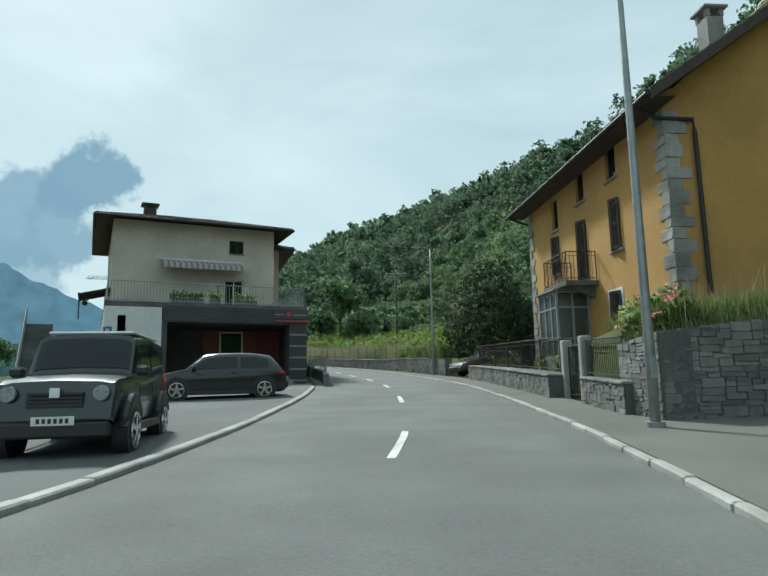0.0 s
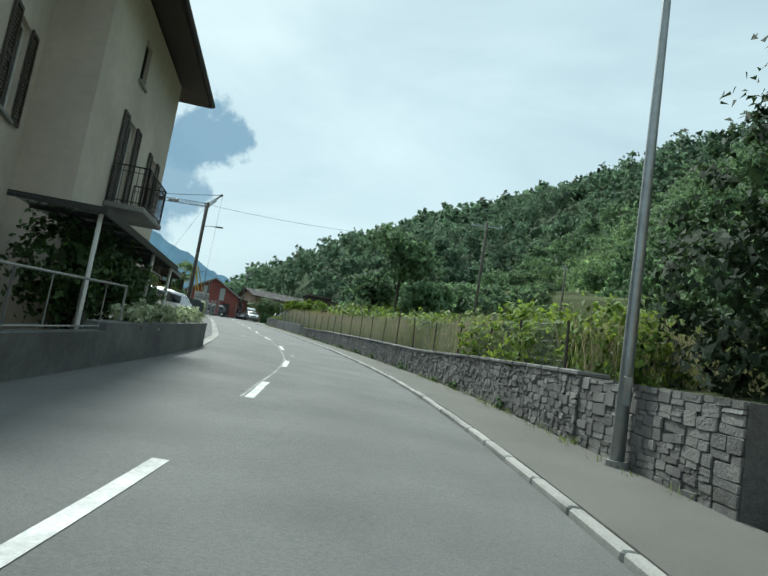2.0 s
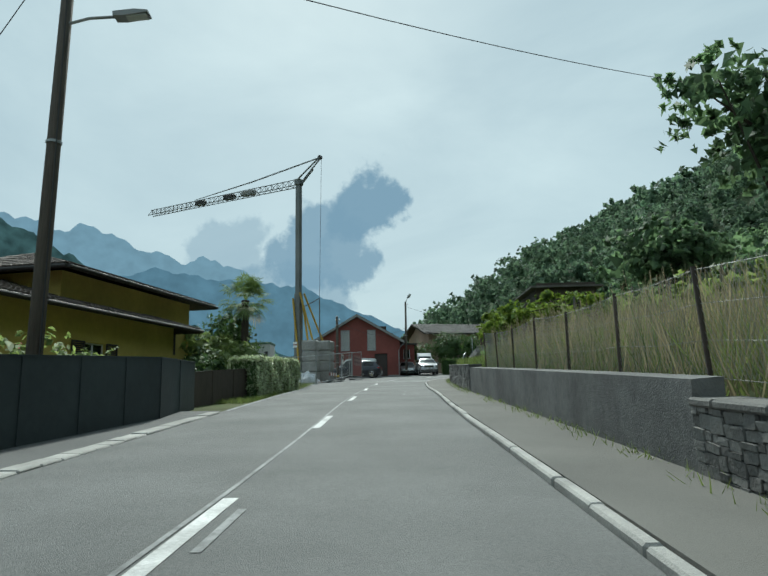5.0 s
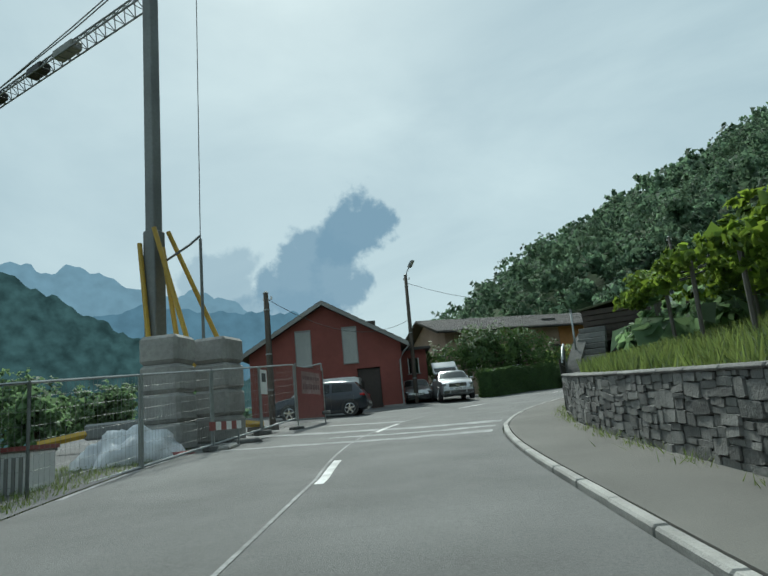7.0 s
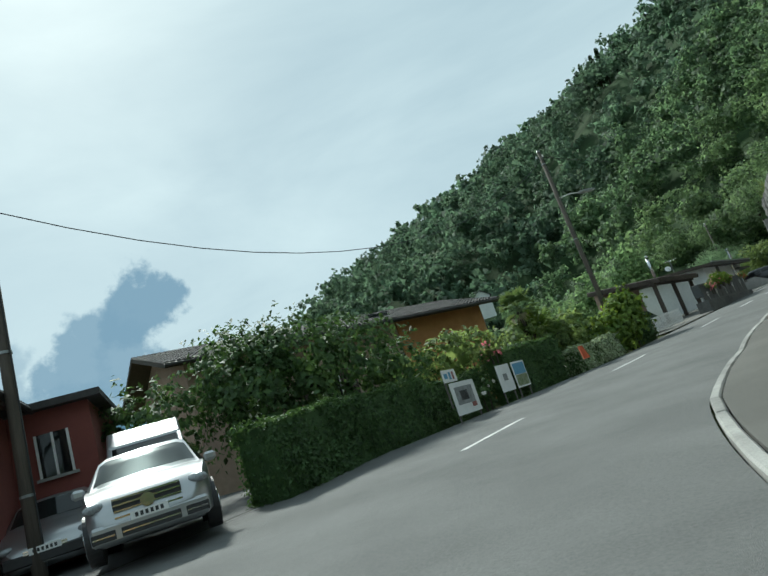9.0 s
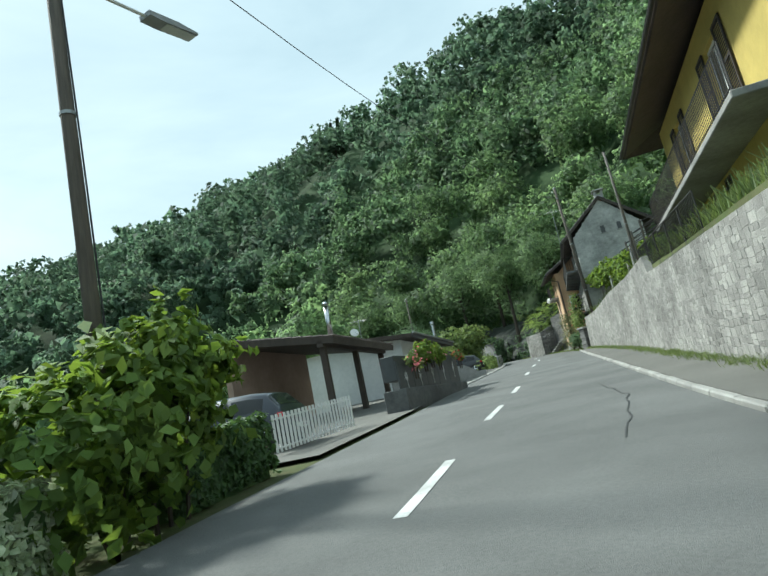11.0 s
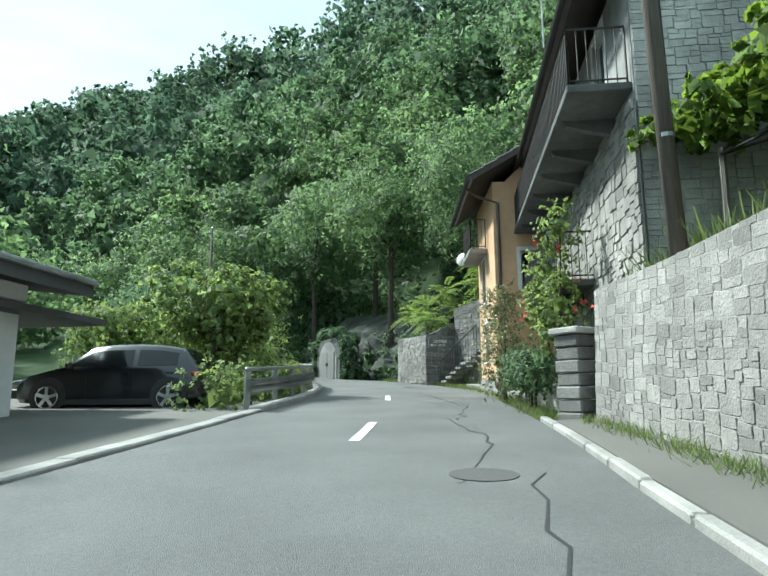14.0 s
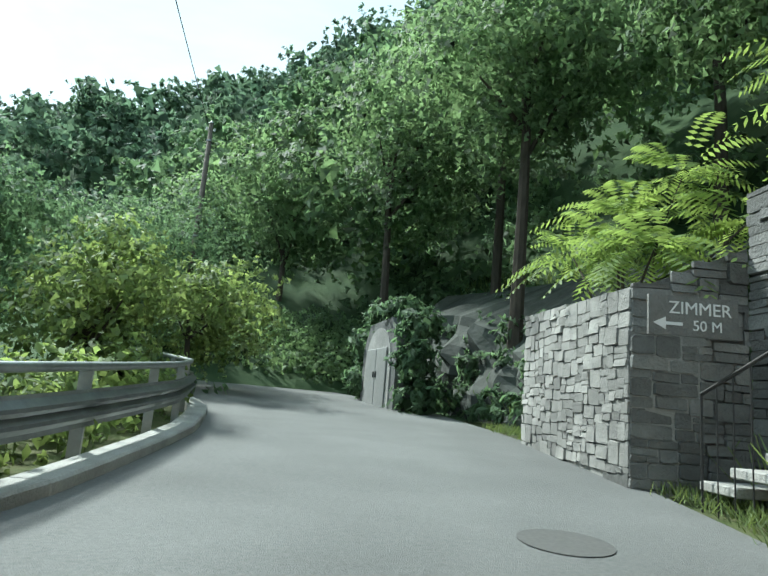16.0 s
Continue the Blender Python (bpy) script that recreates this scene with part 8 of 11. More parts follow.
    part("bumper", boxed(-L / 2 - 0.025, -L / 2 + 0.14, -W * 0.42, W * 0.42, 0.34, 0.56, bevel=0.03), PLASTIC if shape in (BOXY, SUV) else body_mat, c)
    if plate:
        for X, s in ((L / 2 + 0.03, 1), (-L / 2 - 0.03, -1)):
            p = part("number_plate", boxed(X - 0.006, X + 0.006, -0.25, 0.25, 0.46, 0.57), PLATE, c)
            for k in range(6):
                part("bar", boxed(X + s * 0.007 - 0.001, X + s * 0.007 + 0.001, -0.19 + 0.067 * k, -0.15 + 0.067 * k, 0.485, 0.545), PLASTIC, p)
    return c


BLACK = paint("black_car_paint", (0.012, 0.013, 0.015))
DARKBLUE = paint("dark_blue_car_paint", (0.012, 0.017, 0.03))
BROWN = paint("brown_grey_car_paint", (0.032, 0.03, 0.031), 0.5)
SILVER = paint("silver_car_paint", (0.45, 0.46, 0.47), 0.7)
WHITEP = paint("white_car_paint", (0.72, 0.73, 0.74), 0.0)
GREEN_G = paint("dark_green_grey_car_paint", (0.035, 0.04, 0.042))

j = car("off_road_car", "small boxy dark off-road car with a white roof", -4.42, 9.5, -0.9, 0.17, -0.985, 3.45, 1.65, 1.72, BOXY, GREEN_G, wheel_r=0.34, round_lamps=True)
part("roof_panel", boxed(-1.55, 0.32, -0.6, 0.6, 1.70, 1.748, bevel=0.02), WHITEP, j, "white painted roof")
for sx in (-1.08, 1.1):
    for sy in (1, -1):
        part("fender_flare", tubed([(sx + 0.42 * math.cos(q), sy * 0.78, 0.36 + 0.42 * math.sin(q)) for q in np.linspace(0.1, math.pi - 0.1, 12)], 0.07, 8), PLASTIC, j)
part("badge", boxed(1.735, 1.745, -0.06, 0.06, 0.8, 0.92), CHROME, j)
car("hatchback", "black five-door hatchback parked outside the shop", -5.43, 20.15, -0.42, -0.95, -0.31, 4.28, 1.8, 1.46, HATCH, BLACK)
car("estate_car", "brown-grey estate car parked in a stone drive", 6.0, 36.0, 0.3, -0.92, -0.4, 4.58, 1.8, 1.47, WAGON, BROWN, rim=STEEL)
car("hatchback", "silver hatchback parked on the forecourt", -11.67, 53.75, 1.3, -0.94, -0.34, 4.3, 1.8, 1.5, HATCH, SILVER)
car("suv", "black tall car parked beside a silver hatchback", -13.5, 56.4, 1.42, -0.94, -0.34, 4.4, 1.8, 1.66, SUV, BLACK)
car("suv", "dark blue car parked by the red house", -38.0, 123.4, 4.82, -0.93, -0.31, 4.4, 1.8, 1.55, SUV, DARKBLUE)
v = car("van", "white delivery van parked beside a garage", -40.4, 127.6, 5.0, -0.92, -0.36, 4.4, 1.8, 1.84, VAN, WHITEP)
for y in (-0.68, 0.1):
    part("rear_door_window", boxed(-2.215, -2.195, y, y + 0.58, 1.12, 1.58, bevel=0.008), CARGLASS, v, "dark rear door window")
part("blue_lettering_bar", boxed(-1.4, 0.3, 0.905, 0.909, 1.05, 1.2), material("pale_blue_lettering", (0.3, 0.42, 0.5), rough=0.5), v)
m = car("estate_car", "white-silver estate car with its tailgate raised", -34.75, 132.2, 5.22, 0.45, -0.89, 4.7, 1.88, 1.6, SUV, SILVER, grille="large")
gate = Matrix.Translation((-1.62, 0, 1.57)) @ Matrix.Rotation(radians(34), 4, "Y")
tg = part("tailgate", boxed(-1.3, -0.62, -0.74, 0.74, -0.05, 0.05, bevel=0.04), SILVER, m, "raised tailgate")
tg.matrix_local = gate
for y in (-0.74, 0.64):
    part("gate_pillar", boxed(-0.64, 0.0, y, y + 0.1, -0.03, 0.04, bevel=0.02), SILVER, tg)
part("gate_lining", boxed(-1.25, -0.62, -0.68, 0.68, -0.075, -0.052), PLASTIC, tg)
part("gate_window", boxed(-0.62, -0.02, -0.64, 0.64, -0.01, 0.015), CARGLASS, tg)
part("spoiler", boxed(-0.1, 0.06, -0.68, 0.68, 0.0, 0.06, bevel=0.02), SILVER, tg)
car("hatchback", "small grey car beside a raised tailgate", -37.5, 133.6, 5.2, 0.45, -0.89, 3.9, 1.7, 1.45, HATCH, SILVER)
q = at(191.5, -5.0)
car("hatchback", "dark grey hatchback parked by a tree", float(q[0]) - 1.1 + 1.35, float(q[1]) + 0.6 + 2.75, float(q[2]) + 0.05, -0.85, 0.5, 4.0, 1.75, 1.42, HATCH, BLACK)
car("hatchback", "dark car standing in a gateway", *[float(c) for c in at(163.0, -8.2, 0.0)], -0.8, 0.6, 4.0, 1.75, 1.45, HATCH, DARKBLUE)
# ---- poles, lamps and wires ----
V3 = lambda *p: Vector(p)


def wooden_pole(x, y, z0, z1, label, r=0.13, lean=(0.0, 0.0), name="utility_pole"):
    """A weathered wooden pole with a cap, a ground collar, insulators on hooks and a cable down its side."""
    t = thing(name, (x, y, z0), label, "utility pole", "utility poles")
    h = z1 - z0
    part("pole", tubed(((0, 0, -0.4), (lean[0] / 2, lean[1] / 2, h / 2), (*lean, h)), r, 10, r * 0.72), WOOD_P, t, smooth=True)
    part("cap", tubed(((*lean, h), (*lean, h + 0.05), (*lean, h + 0.09)), r * 0.95, 10, r * 0.25), GALV, t)
    for a in (0.6, 2.6):
        q = V3(math.cos(a) * r * 1.6 + lean[0], math.sin(a) * r * 1.6 + lean[1], h - 0.25)
        hook = part("hook", tubed((V3(lean[0], lean[1], h - 0.3), q), 0.012, 5), GALV, t)
        part("insulator", tubed((q, q + V3(0, 0, 0.06), q + V3(0, 0, 0.12)), 0.045, 8, 0.03), WHITEPAINT, hook)
    part("down_cable", tubed(((r + 0.01, 0.02, 0.4), (r + 0.005 + lean[0] / 2, 0.02, h / 2), (r * 0.8 + lean[0], 0.02, h - 0.4)), 0.014, 5), WIRE, t)
    for z in (1.6, h * 0.55, h - 0.7):
        part("band", tubed(((lean[0] * z / h, lean[1] * z / h, z), (lean[0] * z / h, lean[1] * z / h, z + 0.05)), r * 0.98, 10), GALV, t)
    return t


def lamp_head(t, p, tip, mat=GALV):
    """A flat street-lamp head on its arm, both in the frame of the thing."""
    p, tip = Vector(p), Vector(tip)
    d = tip - p
    arm = part("arm", tubed((p, p + d * 0.35 + V3(0, 0, 0.1), p + d * 0.7 + V3(0, 0, 0.08)), 0.03, 7), mat, t)
    ln = max(d.length * 0.45, 0.5)
    m = Matrix.Translation(p + d * 0.68 + V3(0, 0, 0.08)) @ d.to_track_quat("X", "Z").to_matrix().to_4x4()
    bm = prismed([(0, -0.04), (ln * 0.3, -0.06), (ln, -0.03), (ln, 0.01), (ln * 0.6, 0.06), (0, 0.05)], -0.13, 0.13)
    hd = part("lamp_head", bm, material("grey_lamp_housing", (0.3, 0.31, 0.32), rough=0.45), t)
    hd.matrix_local = m
    part("lens", boxed(ln * 0.35, ln * 0.95, -0.1, 0.1, -0.066, -0.05), material("frosted_lamp_lens", (0.6, 0.62, 0.6), rough=0.2), hd)
    return arm


def steel_lamp(s, lat, top, label, arm=True):
    p = at(s, lat)
    t = thing("street_lamp", (p[0], p[1], p[2] + 0.1), label, "street lamp", "street lamps")
    h = top - t.matrix_world.translation.z
    part("pole", tubed([(0, 0, h * k / 6 - (0.3 if k == 0 else 0)) for k in range(7)], 0.085, 14, 0.042), GALV, t, smooth=True)
    part("collar", tubed(((0, 0, -0.05), (0, 0, 0.04)), 0.15, 14), CONCRETE, t)
    part("service_door", boxed(-0.05, 0.05, -0.112, -0.09, 0.7, 1.05, bevel=0.008), GALV, t)
    if arm:
        _, n = road_at(s)
        lamp_head(t, (0, 0, h - 0.05), (-n[0] * 1.0, -n[1] * 1.0, h + 0.02))
    return t


steel_lamp(10.1, 3.04, 8.4, "tall tapered galvanised street lamp by a stone wall")
steel_lamp(38.4, 3.1, 8.43, "galvanised street lamp with a flat head")


def cable(p0, p1, sag, r=0.012, label="black overhead cable strung between poles"):
    p0, p1 = Vector(p0), Vector(p1)
    t = thing("overhead_cable", p0, label, "cable", "overhead cables")
    n = 16
    part("strand", tubed([(p1 - p0) * (k / n) - V3(0, 0, 4 * sag * (k / n) * (1 - k / n)) for k in range(n + 1)], r, 5), WIRE, t)


t = wooden_pole(-22.8, 81.4, 2.5, 12.9, "leaning wooden utility pole with a street lamp", 0.15, (0.1, 0.15))
lamp_head(t, (0.05, 0.08, 8.2), (1.4, 0.75, 8.35))
cable((-22.75, 81.5, 12.7), (-2, 117.8, 20.9), 0.9, 0.014)
cable((-22.75, 81.5, 12.7), (-25.2, 79.6, 6.2), 0.0, 0.01, "steel guy wire holding a wooden pole")
wooden_pole(-37.4, 118.7, 4.4, 9.8, "short wooden utility pole beside a red house", 0.13)
t = wooden_pole(-36.8, 131.85, 5.0, 12.66, "wooden utility pole with a small lamp on top", 0.13, (0.05, 0.1))
lamp_head(t, (0.05, 0.1, 7.6), (0.55, -0.1, 8.15))
cable((-37.4, 118.7, 9.6), (-36.8, 131.9, 10.0), 1.0)
cable((-36.75, 131.95, 12.2), (-21.9, 150.5, 15.9), 2.6)
t = wooden_pole(-21.9, 150.5, 5.8, 16.24, "tall wooden utility pole above hedges", 0.115, (-0.1, 0.1))
lamp_head(t, (-0.05, 0.05, 7.9), (1.8, 1.45, 8.1), WHITEPAINT)
cable((-21.95, 150.55, 15.95), (3.72, 171.72, 17.5), 1.2)
wooden_pole(3.88, 171.55, 9.9, 18.2, "wooden utility pole beside the stone house", 0.105, (-0.15, 0.18))
cable((3.75, 171.72, 17.8), (8.6, 177.0, 16.2), 0.15, 0.01)
cable((3.75, 171.72, 17.4), (7.5, 205.3, 18.7), 0.6)
wooden_pole(7.5, 205.3, 9.6, 19.0, "thin wooden utility pole among trees", 0.1)
t = wooden_pole(1.73, 89.5, 2.6, 16.3, "tall grey pole with a crossarm in a field", 0.14, name="field_pole")
part("crossarm", boxed(-1.5, 1.5, -0.06, 0.06, 13.2, 13.32), GALV, t)
for x in (-1.4, 0.0, 1.4):
    part("insulator", tubed(((x, 0, 13.32), (x, 0, 13.42), (x, 0, 13.52)), 0.05, 8, 0.03), WHITEPAINT, t)
for x, h in ((9.5, 15.0), (13.5, 11.0)):
    wooden_pole(x, 80 + x, 3.4, h - 2, "slim grey pole rising from the vineyard", 0.1, name="field_pole")


# ---- the building site ----
YELLOW = material("yellow_strut_paint", (0.55, 0.36, 0.04), (0.42, 0.28, 0.05), scale=12, rough=0.5, stain=0.2)
CRANEGREY = material("crane_grey_paint", (0.2, 0.21, 0.21), (0.15, 0.16, 0.16), scale=10, rough=0.5, metal=0.2, stain=0.2)
TARP = material("white_tarpaulin", (0.72, 0.74, 0.77), (0.55, 0.58, 0.63), scale=3, rough=0.45, stain=0.2)


def lattice(bm, a, b, w, n, r=0.03):
    """A three-chord lattice girder from a to b, one chord on top."""
    a, b = Vector(a), Vector(b)
    d = (b - a).normalized()
    sd = d.cross(V3(0, 0, 1)).normalized()
    up = sd.cross(d)
    ch = [sd * (-w / 2), sd * (w / 2), up * w]
    for c in ch:
        tube(bm, (a + c, b + c), r, 5)
    for k in range(n):
        p, q, m = a.lerp(b, k / n), a.lerp(b, (k + 1) / n), a.lerp(b, (k + 0.5) / n)
        for c in ch[:2]:
            tube(bm, (p + c, m + ch[2]), r * 0.55, 4)
            tube(bm, (m + ch[2], q + c), r * 0.55, 4)
        tube(bm, (p + ch[0], p + ch[1]), r * 0.55, 4)
    return bm


def crane():
    t = thing("tower_crane", (-37.5, 113.0, 4.6), "slim grey self-erecting tower crane with yellow struts", "crane")
    o = t.matrix_world.translation
    L = lambda *p: V3(*p) - o
    part("mast", boxed(-0.19, 0.19, -0.19, 0.19, 1.0, 15.2, bevel=0.03), CRANEGREY, t)
    part("mast_foot", boxed(-0.24, 0.24, -0.24, 0.24, 0.2, 6.4, bevel=0.03), CRANEGREY, t)
    part("slewing_base", boxed(-1.4, 1.4, -1.4, 1.4, 0.15, 0.6, bevel=0.06), CRANEGREY, t)
    for sx in (-1, 1):
        for sy in (-1, 1):
            leg = part("outrigger", tubed((V3(sx * 1.0, sy * 1.0, 0.4), V3(sx * 2.2, sy * 2.2, 0.15)), 0.12, 6), YELLOW, t)
            part("pad", boxed(sx * 2.2 - 0.35, sx * 2.2 + 0.35, sy * 2.2 - 0.35, sy * 2.2 + 0.35, -0.05, 0.1), WOOD_G, leg)
    for k, (p, q) in enumerate((((0.3, -0.3, 6.4), (1.55, 0.1, 1.6)), ((0.3, 0.3, 6.4), (1.6, 1.7, 1.7)), ((0.35, 0.0, 5.8), (0.9, 0.2, 1.5)), ((-0.3, -0.3, 6.0), (0.25, -0.35, 1.2)))):
        part("strut", tubed((p, q), 0.075, 8), YELLOW, t)
    part("jib", lattice(bmesh.new(), L(-37.8, 113.3, 19.6), L(-57.3, 117.3, 21.0), 0.55, 30, 0.035), CRANEGREY, t)
    part("jib_head", boxed(-0.27, 0.27, -0.27, 0.27, 14.9, 15.4, bevel=0.05), CRANEGREY, t)
    ap = L(-35.6, 113.04, 21.46)
    for y in (-0.3, 0.3):
        part("apex_strut", tubed((V3(0.1, y, 15.3), ap + V3(0, y * 0.3, 0)), 0.06, 6), CRANEGREY, t)
    part("counter_strut", tubed((V3(0.2, 0, 14.9), V3(1.3, 0, 16.0)), 0.07, 6), CRANEGREY, t)
    far = L(-50.5, 115.9, 20.6 + 0.55)
    for y in (-0.06, 0.06):
        part("tie_rod", tubed((ap + V3(0, y, 0), ap.lerp(far, 0.5) + V3(0, y, -0.12), far), 0.028, 5), CRANEGREY, t)
    part("pulley", tubed((ap + V3(0, -0.12, 0), ap + V3(0, 0.12, 0)), 0.16, 10), IRON, t)
    part("hoist_cable", tubed((ap + V3(0.12, 0, -0.05), L(-35.7, 113.05, 10.4)), 0.014, 5), WIRE, t)
    part("tail_rod", tubed((L(-35.7, 113.05, 10.4), L(-35.7, 113.05, 4.9)), 0.045, 6), CRANEGREY, t)
    part("link_arm", tubed((L(-37.2, 113.0, 9.9), L(-36.2, 113.1, 10.3), L(-35.7, 113.05, 10.5)), 0.035, 6), CRANEGREY, t)
    d = (L(-57.3, 117.3, 21.0) - L(-37.8, 113.3, 19.6)).normalized()
    for k, (q, w) in enumerate(((5.0, 1.5), (7.6, 1.2), (11.6, 1.1))):
        c = L(-37.8, 113.3, 19.6) + d * q
        bm = boxed(0, w, -0.25, 0.25, 0.05, 0.42, bevel=0.05)
        part("trolley" if k == 2 else "winch", bm, IRON if k else GREYPAINT, t).matrix_local = Matrix.Translation(c) @ d.to_track_quat("X", "Z").to_matrix().to_4x4()
    sg = part("warning_sign", boxed(-0.17, 0.17, -0.44, -0.425, 2.3, 2.72), WHITEPAINT, t, "small white warning sign")
    part("red_bar", boxed(-0.15, 0.15, -0.446, -0.4415, 2.46, 2.54), REDPANEL, sg)
    return t


crane()


def block_stack(x, y, z, turn, n, seed):
    g = np.random.default_rng(seed)
    for k in range(n):
        b = thing("ballast_block", Matrix.Translation((x, y, z + 0.74 * k)) @ Matrix.Rotation(turn + g.normal(0, 0.02), 4, "Z"), "grey cast-concrete ballast block stacked by the crane", "concrete block", "ballast blocks")
        part("block", boxed(-0.53, 0.53, -0.55, 0.55, 0.0, 0.73, bevel=0.09), CONCRETE, b)
        for q in (-0.35, 0.35):
            part("lifting_eye", tubed([(q + 0.09 * math.cos(a), 0, 0.72 + 0.0 * k + 0.012 * math.sin(a)) for a in np.linspace(0, math.pi, 6)], 0.012, 5), IRON, b)


block_stack(-35.3, 111.2, 4.25, 0.3, 4, 1)
block_stack(-35.3, 113.2, 4.35, 0.2, 4, 2)


def fence_panel(p0, p1, h=1.9, label="portable galvanised mesh fence panel"):
    """A temporary fence panel: tube frame, wire mesh, concrete feet."""
    p0, p1 = Vector(p0), Vector(p1)
    t = thing("fence_panel", p0, label, "fence", "building site fence")
    d = p1 - p0
    bm = bmesh.new()
    up = V3(0, 0, h)
    for a, b in ((V3(0, 0, 0.05), up), (d + V3(0, 0, 0.05), d + up), (up, d + up), (V3(0, 0, 0.15), d + V3(0, 0, 0.15))):
        tube(bm, (a, b), 0.027, 6)
    part("panel_frame", bm, GALV, t)
    bm = bmesh.new()
    n = int(d.length / 0.11)
    for k in range(1, n):
        q = d * (k / n)
        tube(bm, (q + V3(0, 0, 0.15), q + up), 0.0028, 3, cap=False)
    for k in range(1, 8):
        z = V3(0, 0, 0.15 + (h - 0.15) * k / 8)
        tube(bm, (z, d + z), 0.0028, 3, cap=False)
    part("mesh", bm, GREYPAINT, t)
    for q in (V3(0, 0, 0), d):
        part("foot", boxed(q.x - 0.12, q.x + 0.12, q.y - 0.3, q.y + 0.3, -0.02, 0.12, bevel=0.03), CONCRETE_D, t)
    return t


A, B = V3(-32.3, 105.2, 3.75), V3(-34.85, 116.46, 4.72)
for k in range(4):
    fence_panel(A.lerp(B, k / 4), A.lerp(B, (k + 0.97) / 4))
fence_panel((-32.3, 105.2, 3.75), (-34.2, 104.6, 3.8))
fence_panel((-35.56, 119.43, 4.95), (-37.3, 120.6, 5.0))
t = thing("site_hoarding", frame_at(-34.85, 116.46, 4.72, -0.71, 2.97), "dull red sheet banner on a fence with a pale worn band", "banner")
W = math.hypot(0.71, 2.97)
part("sheet", boxed(0, W, -0.015, 0.0, 0.12, 1.85), REDPANEL, t)
bd = part("pale_band", boxed(W * 0.2, W * 0.88, -0.019, -0.0155, 0.95, 1.72), material("worn_pale_band", (0.4, 0.3, 0.29), (0.28, 0.15, 0.14), scale=5, rough=0.7, stain=0.3), t, "pale worn panel")
g = np.random.default_rng(3)
for z, h in ((1.5, 0.12), (1.2, 0.17)):
    q = W * 0.24
    while q < W * 0.82:
        w = g.uniform(0.12, 0.34)
        part("dark_bar", boxed(q, min(q + w, W * 0.84), -0.023, -0.0195, z - h / 2, z + h / 2), material("faded_print", (0.2, 0.12, 0.12), rough=0.8), bd)
        q += w + 0.07
for x in (0.0, W):
    part("post", tubed(((x, -0.03, -0.1), (x, -0.03, 1.95)), 0.024, 6), GALV, t)
part("foot_rail", tubed(((0, -0.03, 0.1), (W, -0.03, 0.1)), 0.02, 6), GALV, t)
t = thing("notice_board", frame_at(-34.2, 113.6, 5.6, -0.3, 1.2), "small white notice hung on the site fence", "sign")
part("sheet", boxed(0, 0.5, -0.03, -0.022, 0, 0.7), WHITEPAINT, t)
part("dark_bar", boxed(0.1, 0.4, -0.034, -0.0305, 0.35, 0.6), CHARCOAL, t)

t = thing("tarpaulin_heap", (-34.6, 109.4, 4.0), "crumpled white tarpaulin over a heap of material", "tarpaulin")
bm = bmesh.new()
bmesh.ops.create_icosphere(bm, subdivisions=4, radius=1.0)
for v in bm.verts:
    c = v.co.copy()
    k = 1 + 0.16 * math.sin(c.x * 9 + 3 * c.y) * math.cos(c.y * 7) + 0.12 * abs(math.sin(c.z * 8 + c.x * 11 - c.y * 6)) - 0.05 * abs(math.sin(c.y * 21))
    v.co = V3(c.x * 0.75 * k, c.y * 1.3 * k, max(c.z, -0.1) * 0.85 * k)
part("sheet", bm, TARP, t, smooth=True)
for k, (x, y, z, sx, sy, sz, m, nm, lb) in enumerate((
        (-34.3, 110.2, 3.95, 0.9, 0.5, 0.35, REDPANEL, "crate", "red plastic crate on the building site"), (-33.6, 111.2, 4.05, 0.5, 0.8, 0.3, CONCRETE, "rubble_slab", "broken concrete slab lying on the verge"),
        (-33.9, 112.5, 4.2, 0.7, 0.4, 0.22, CONCRETE_D, "rubble_slab", "dark broken slab lying on the verge"), (-34.4, 109.4, 3.9, 0.4, 0.4, 0.5, WOOD_D, "crate", "dark wooden crate on the building site"))):
    t = thing(nm, Matrix.Translation((x, y, z)) @ Matrix.Rotation(0.4 * k, 4, "Z") @ Matrix.Rotation(0.06 * k, 4, "X"), lb, nm.replace("_", " "))
    part("body", boxed(-sx / 2, sx / 2, -sy / 2, sy / 2, -0.05, sz, bevel=0.04), m, t)
    part("lip", boxed(-sx / 2 - 0.02, sx / 2 + 0.02, -sy / 2 - 0.02, sy / 2 + 0.02, sz - 0.09, sz - 0.05), m, t)
t = thing("warning_barrier", frame_at(-33.5, 110.6, 3.95, -0.3, 1.6), "red and white striped barrier board on feet", "barrier")
for k in range(6):
    part("red_stripe" if k % 2 == 0 else "white_stripe", boxed(k * 0.26, k * 0.26 + 0.258, -0.02, 0.01, 0.75, 0.95), REDPANEL if k % 2 == 0 else WHITEPAINT, t)
for x in (0.15, 1.4):
    part("leg", boxed(x, x + 0.05, -0.015, 0.015, 0, 0.9), GALV, t)


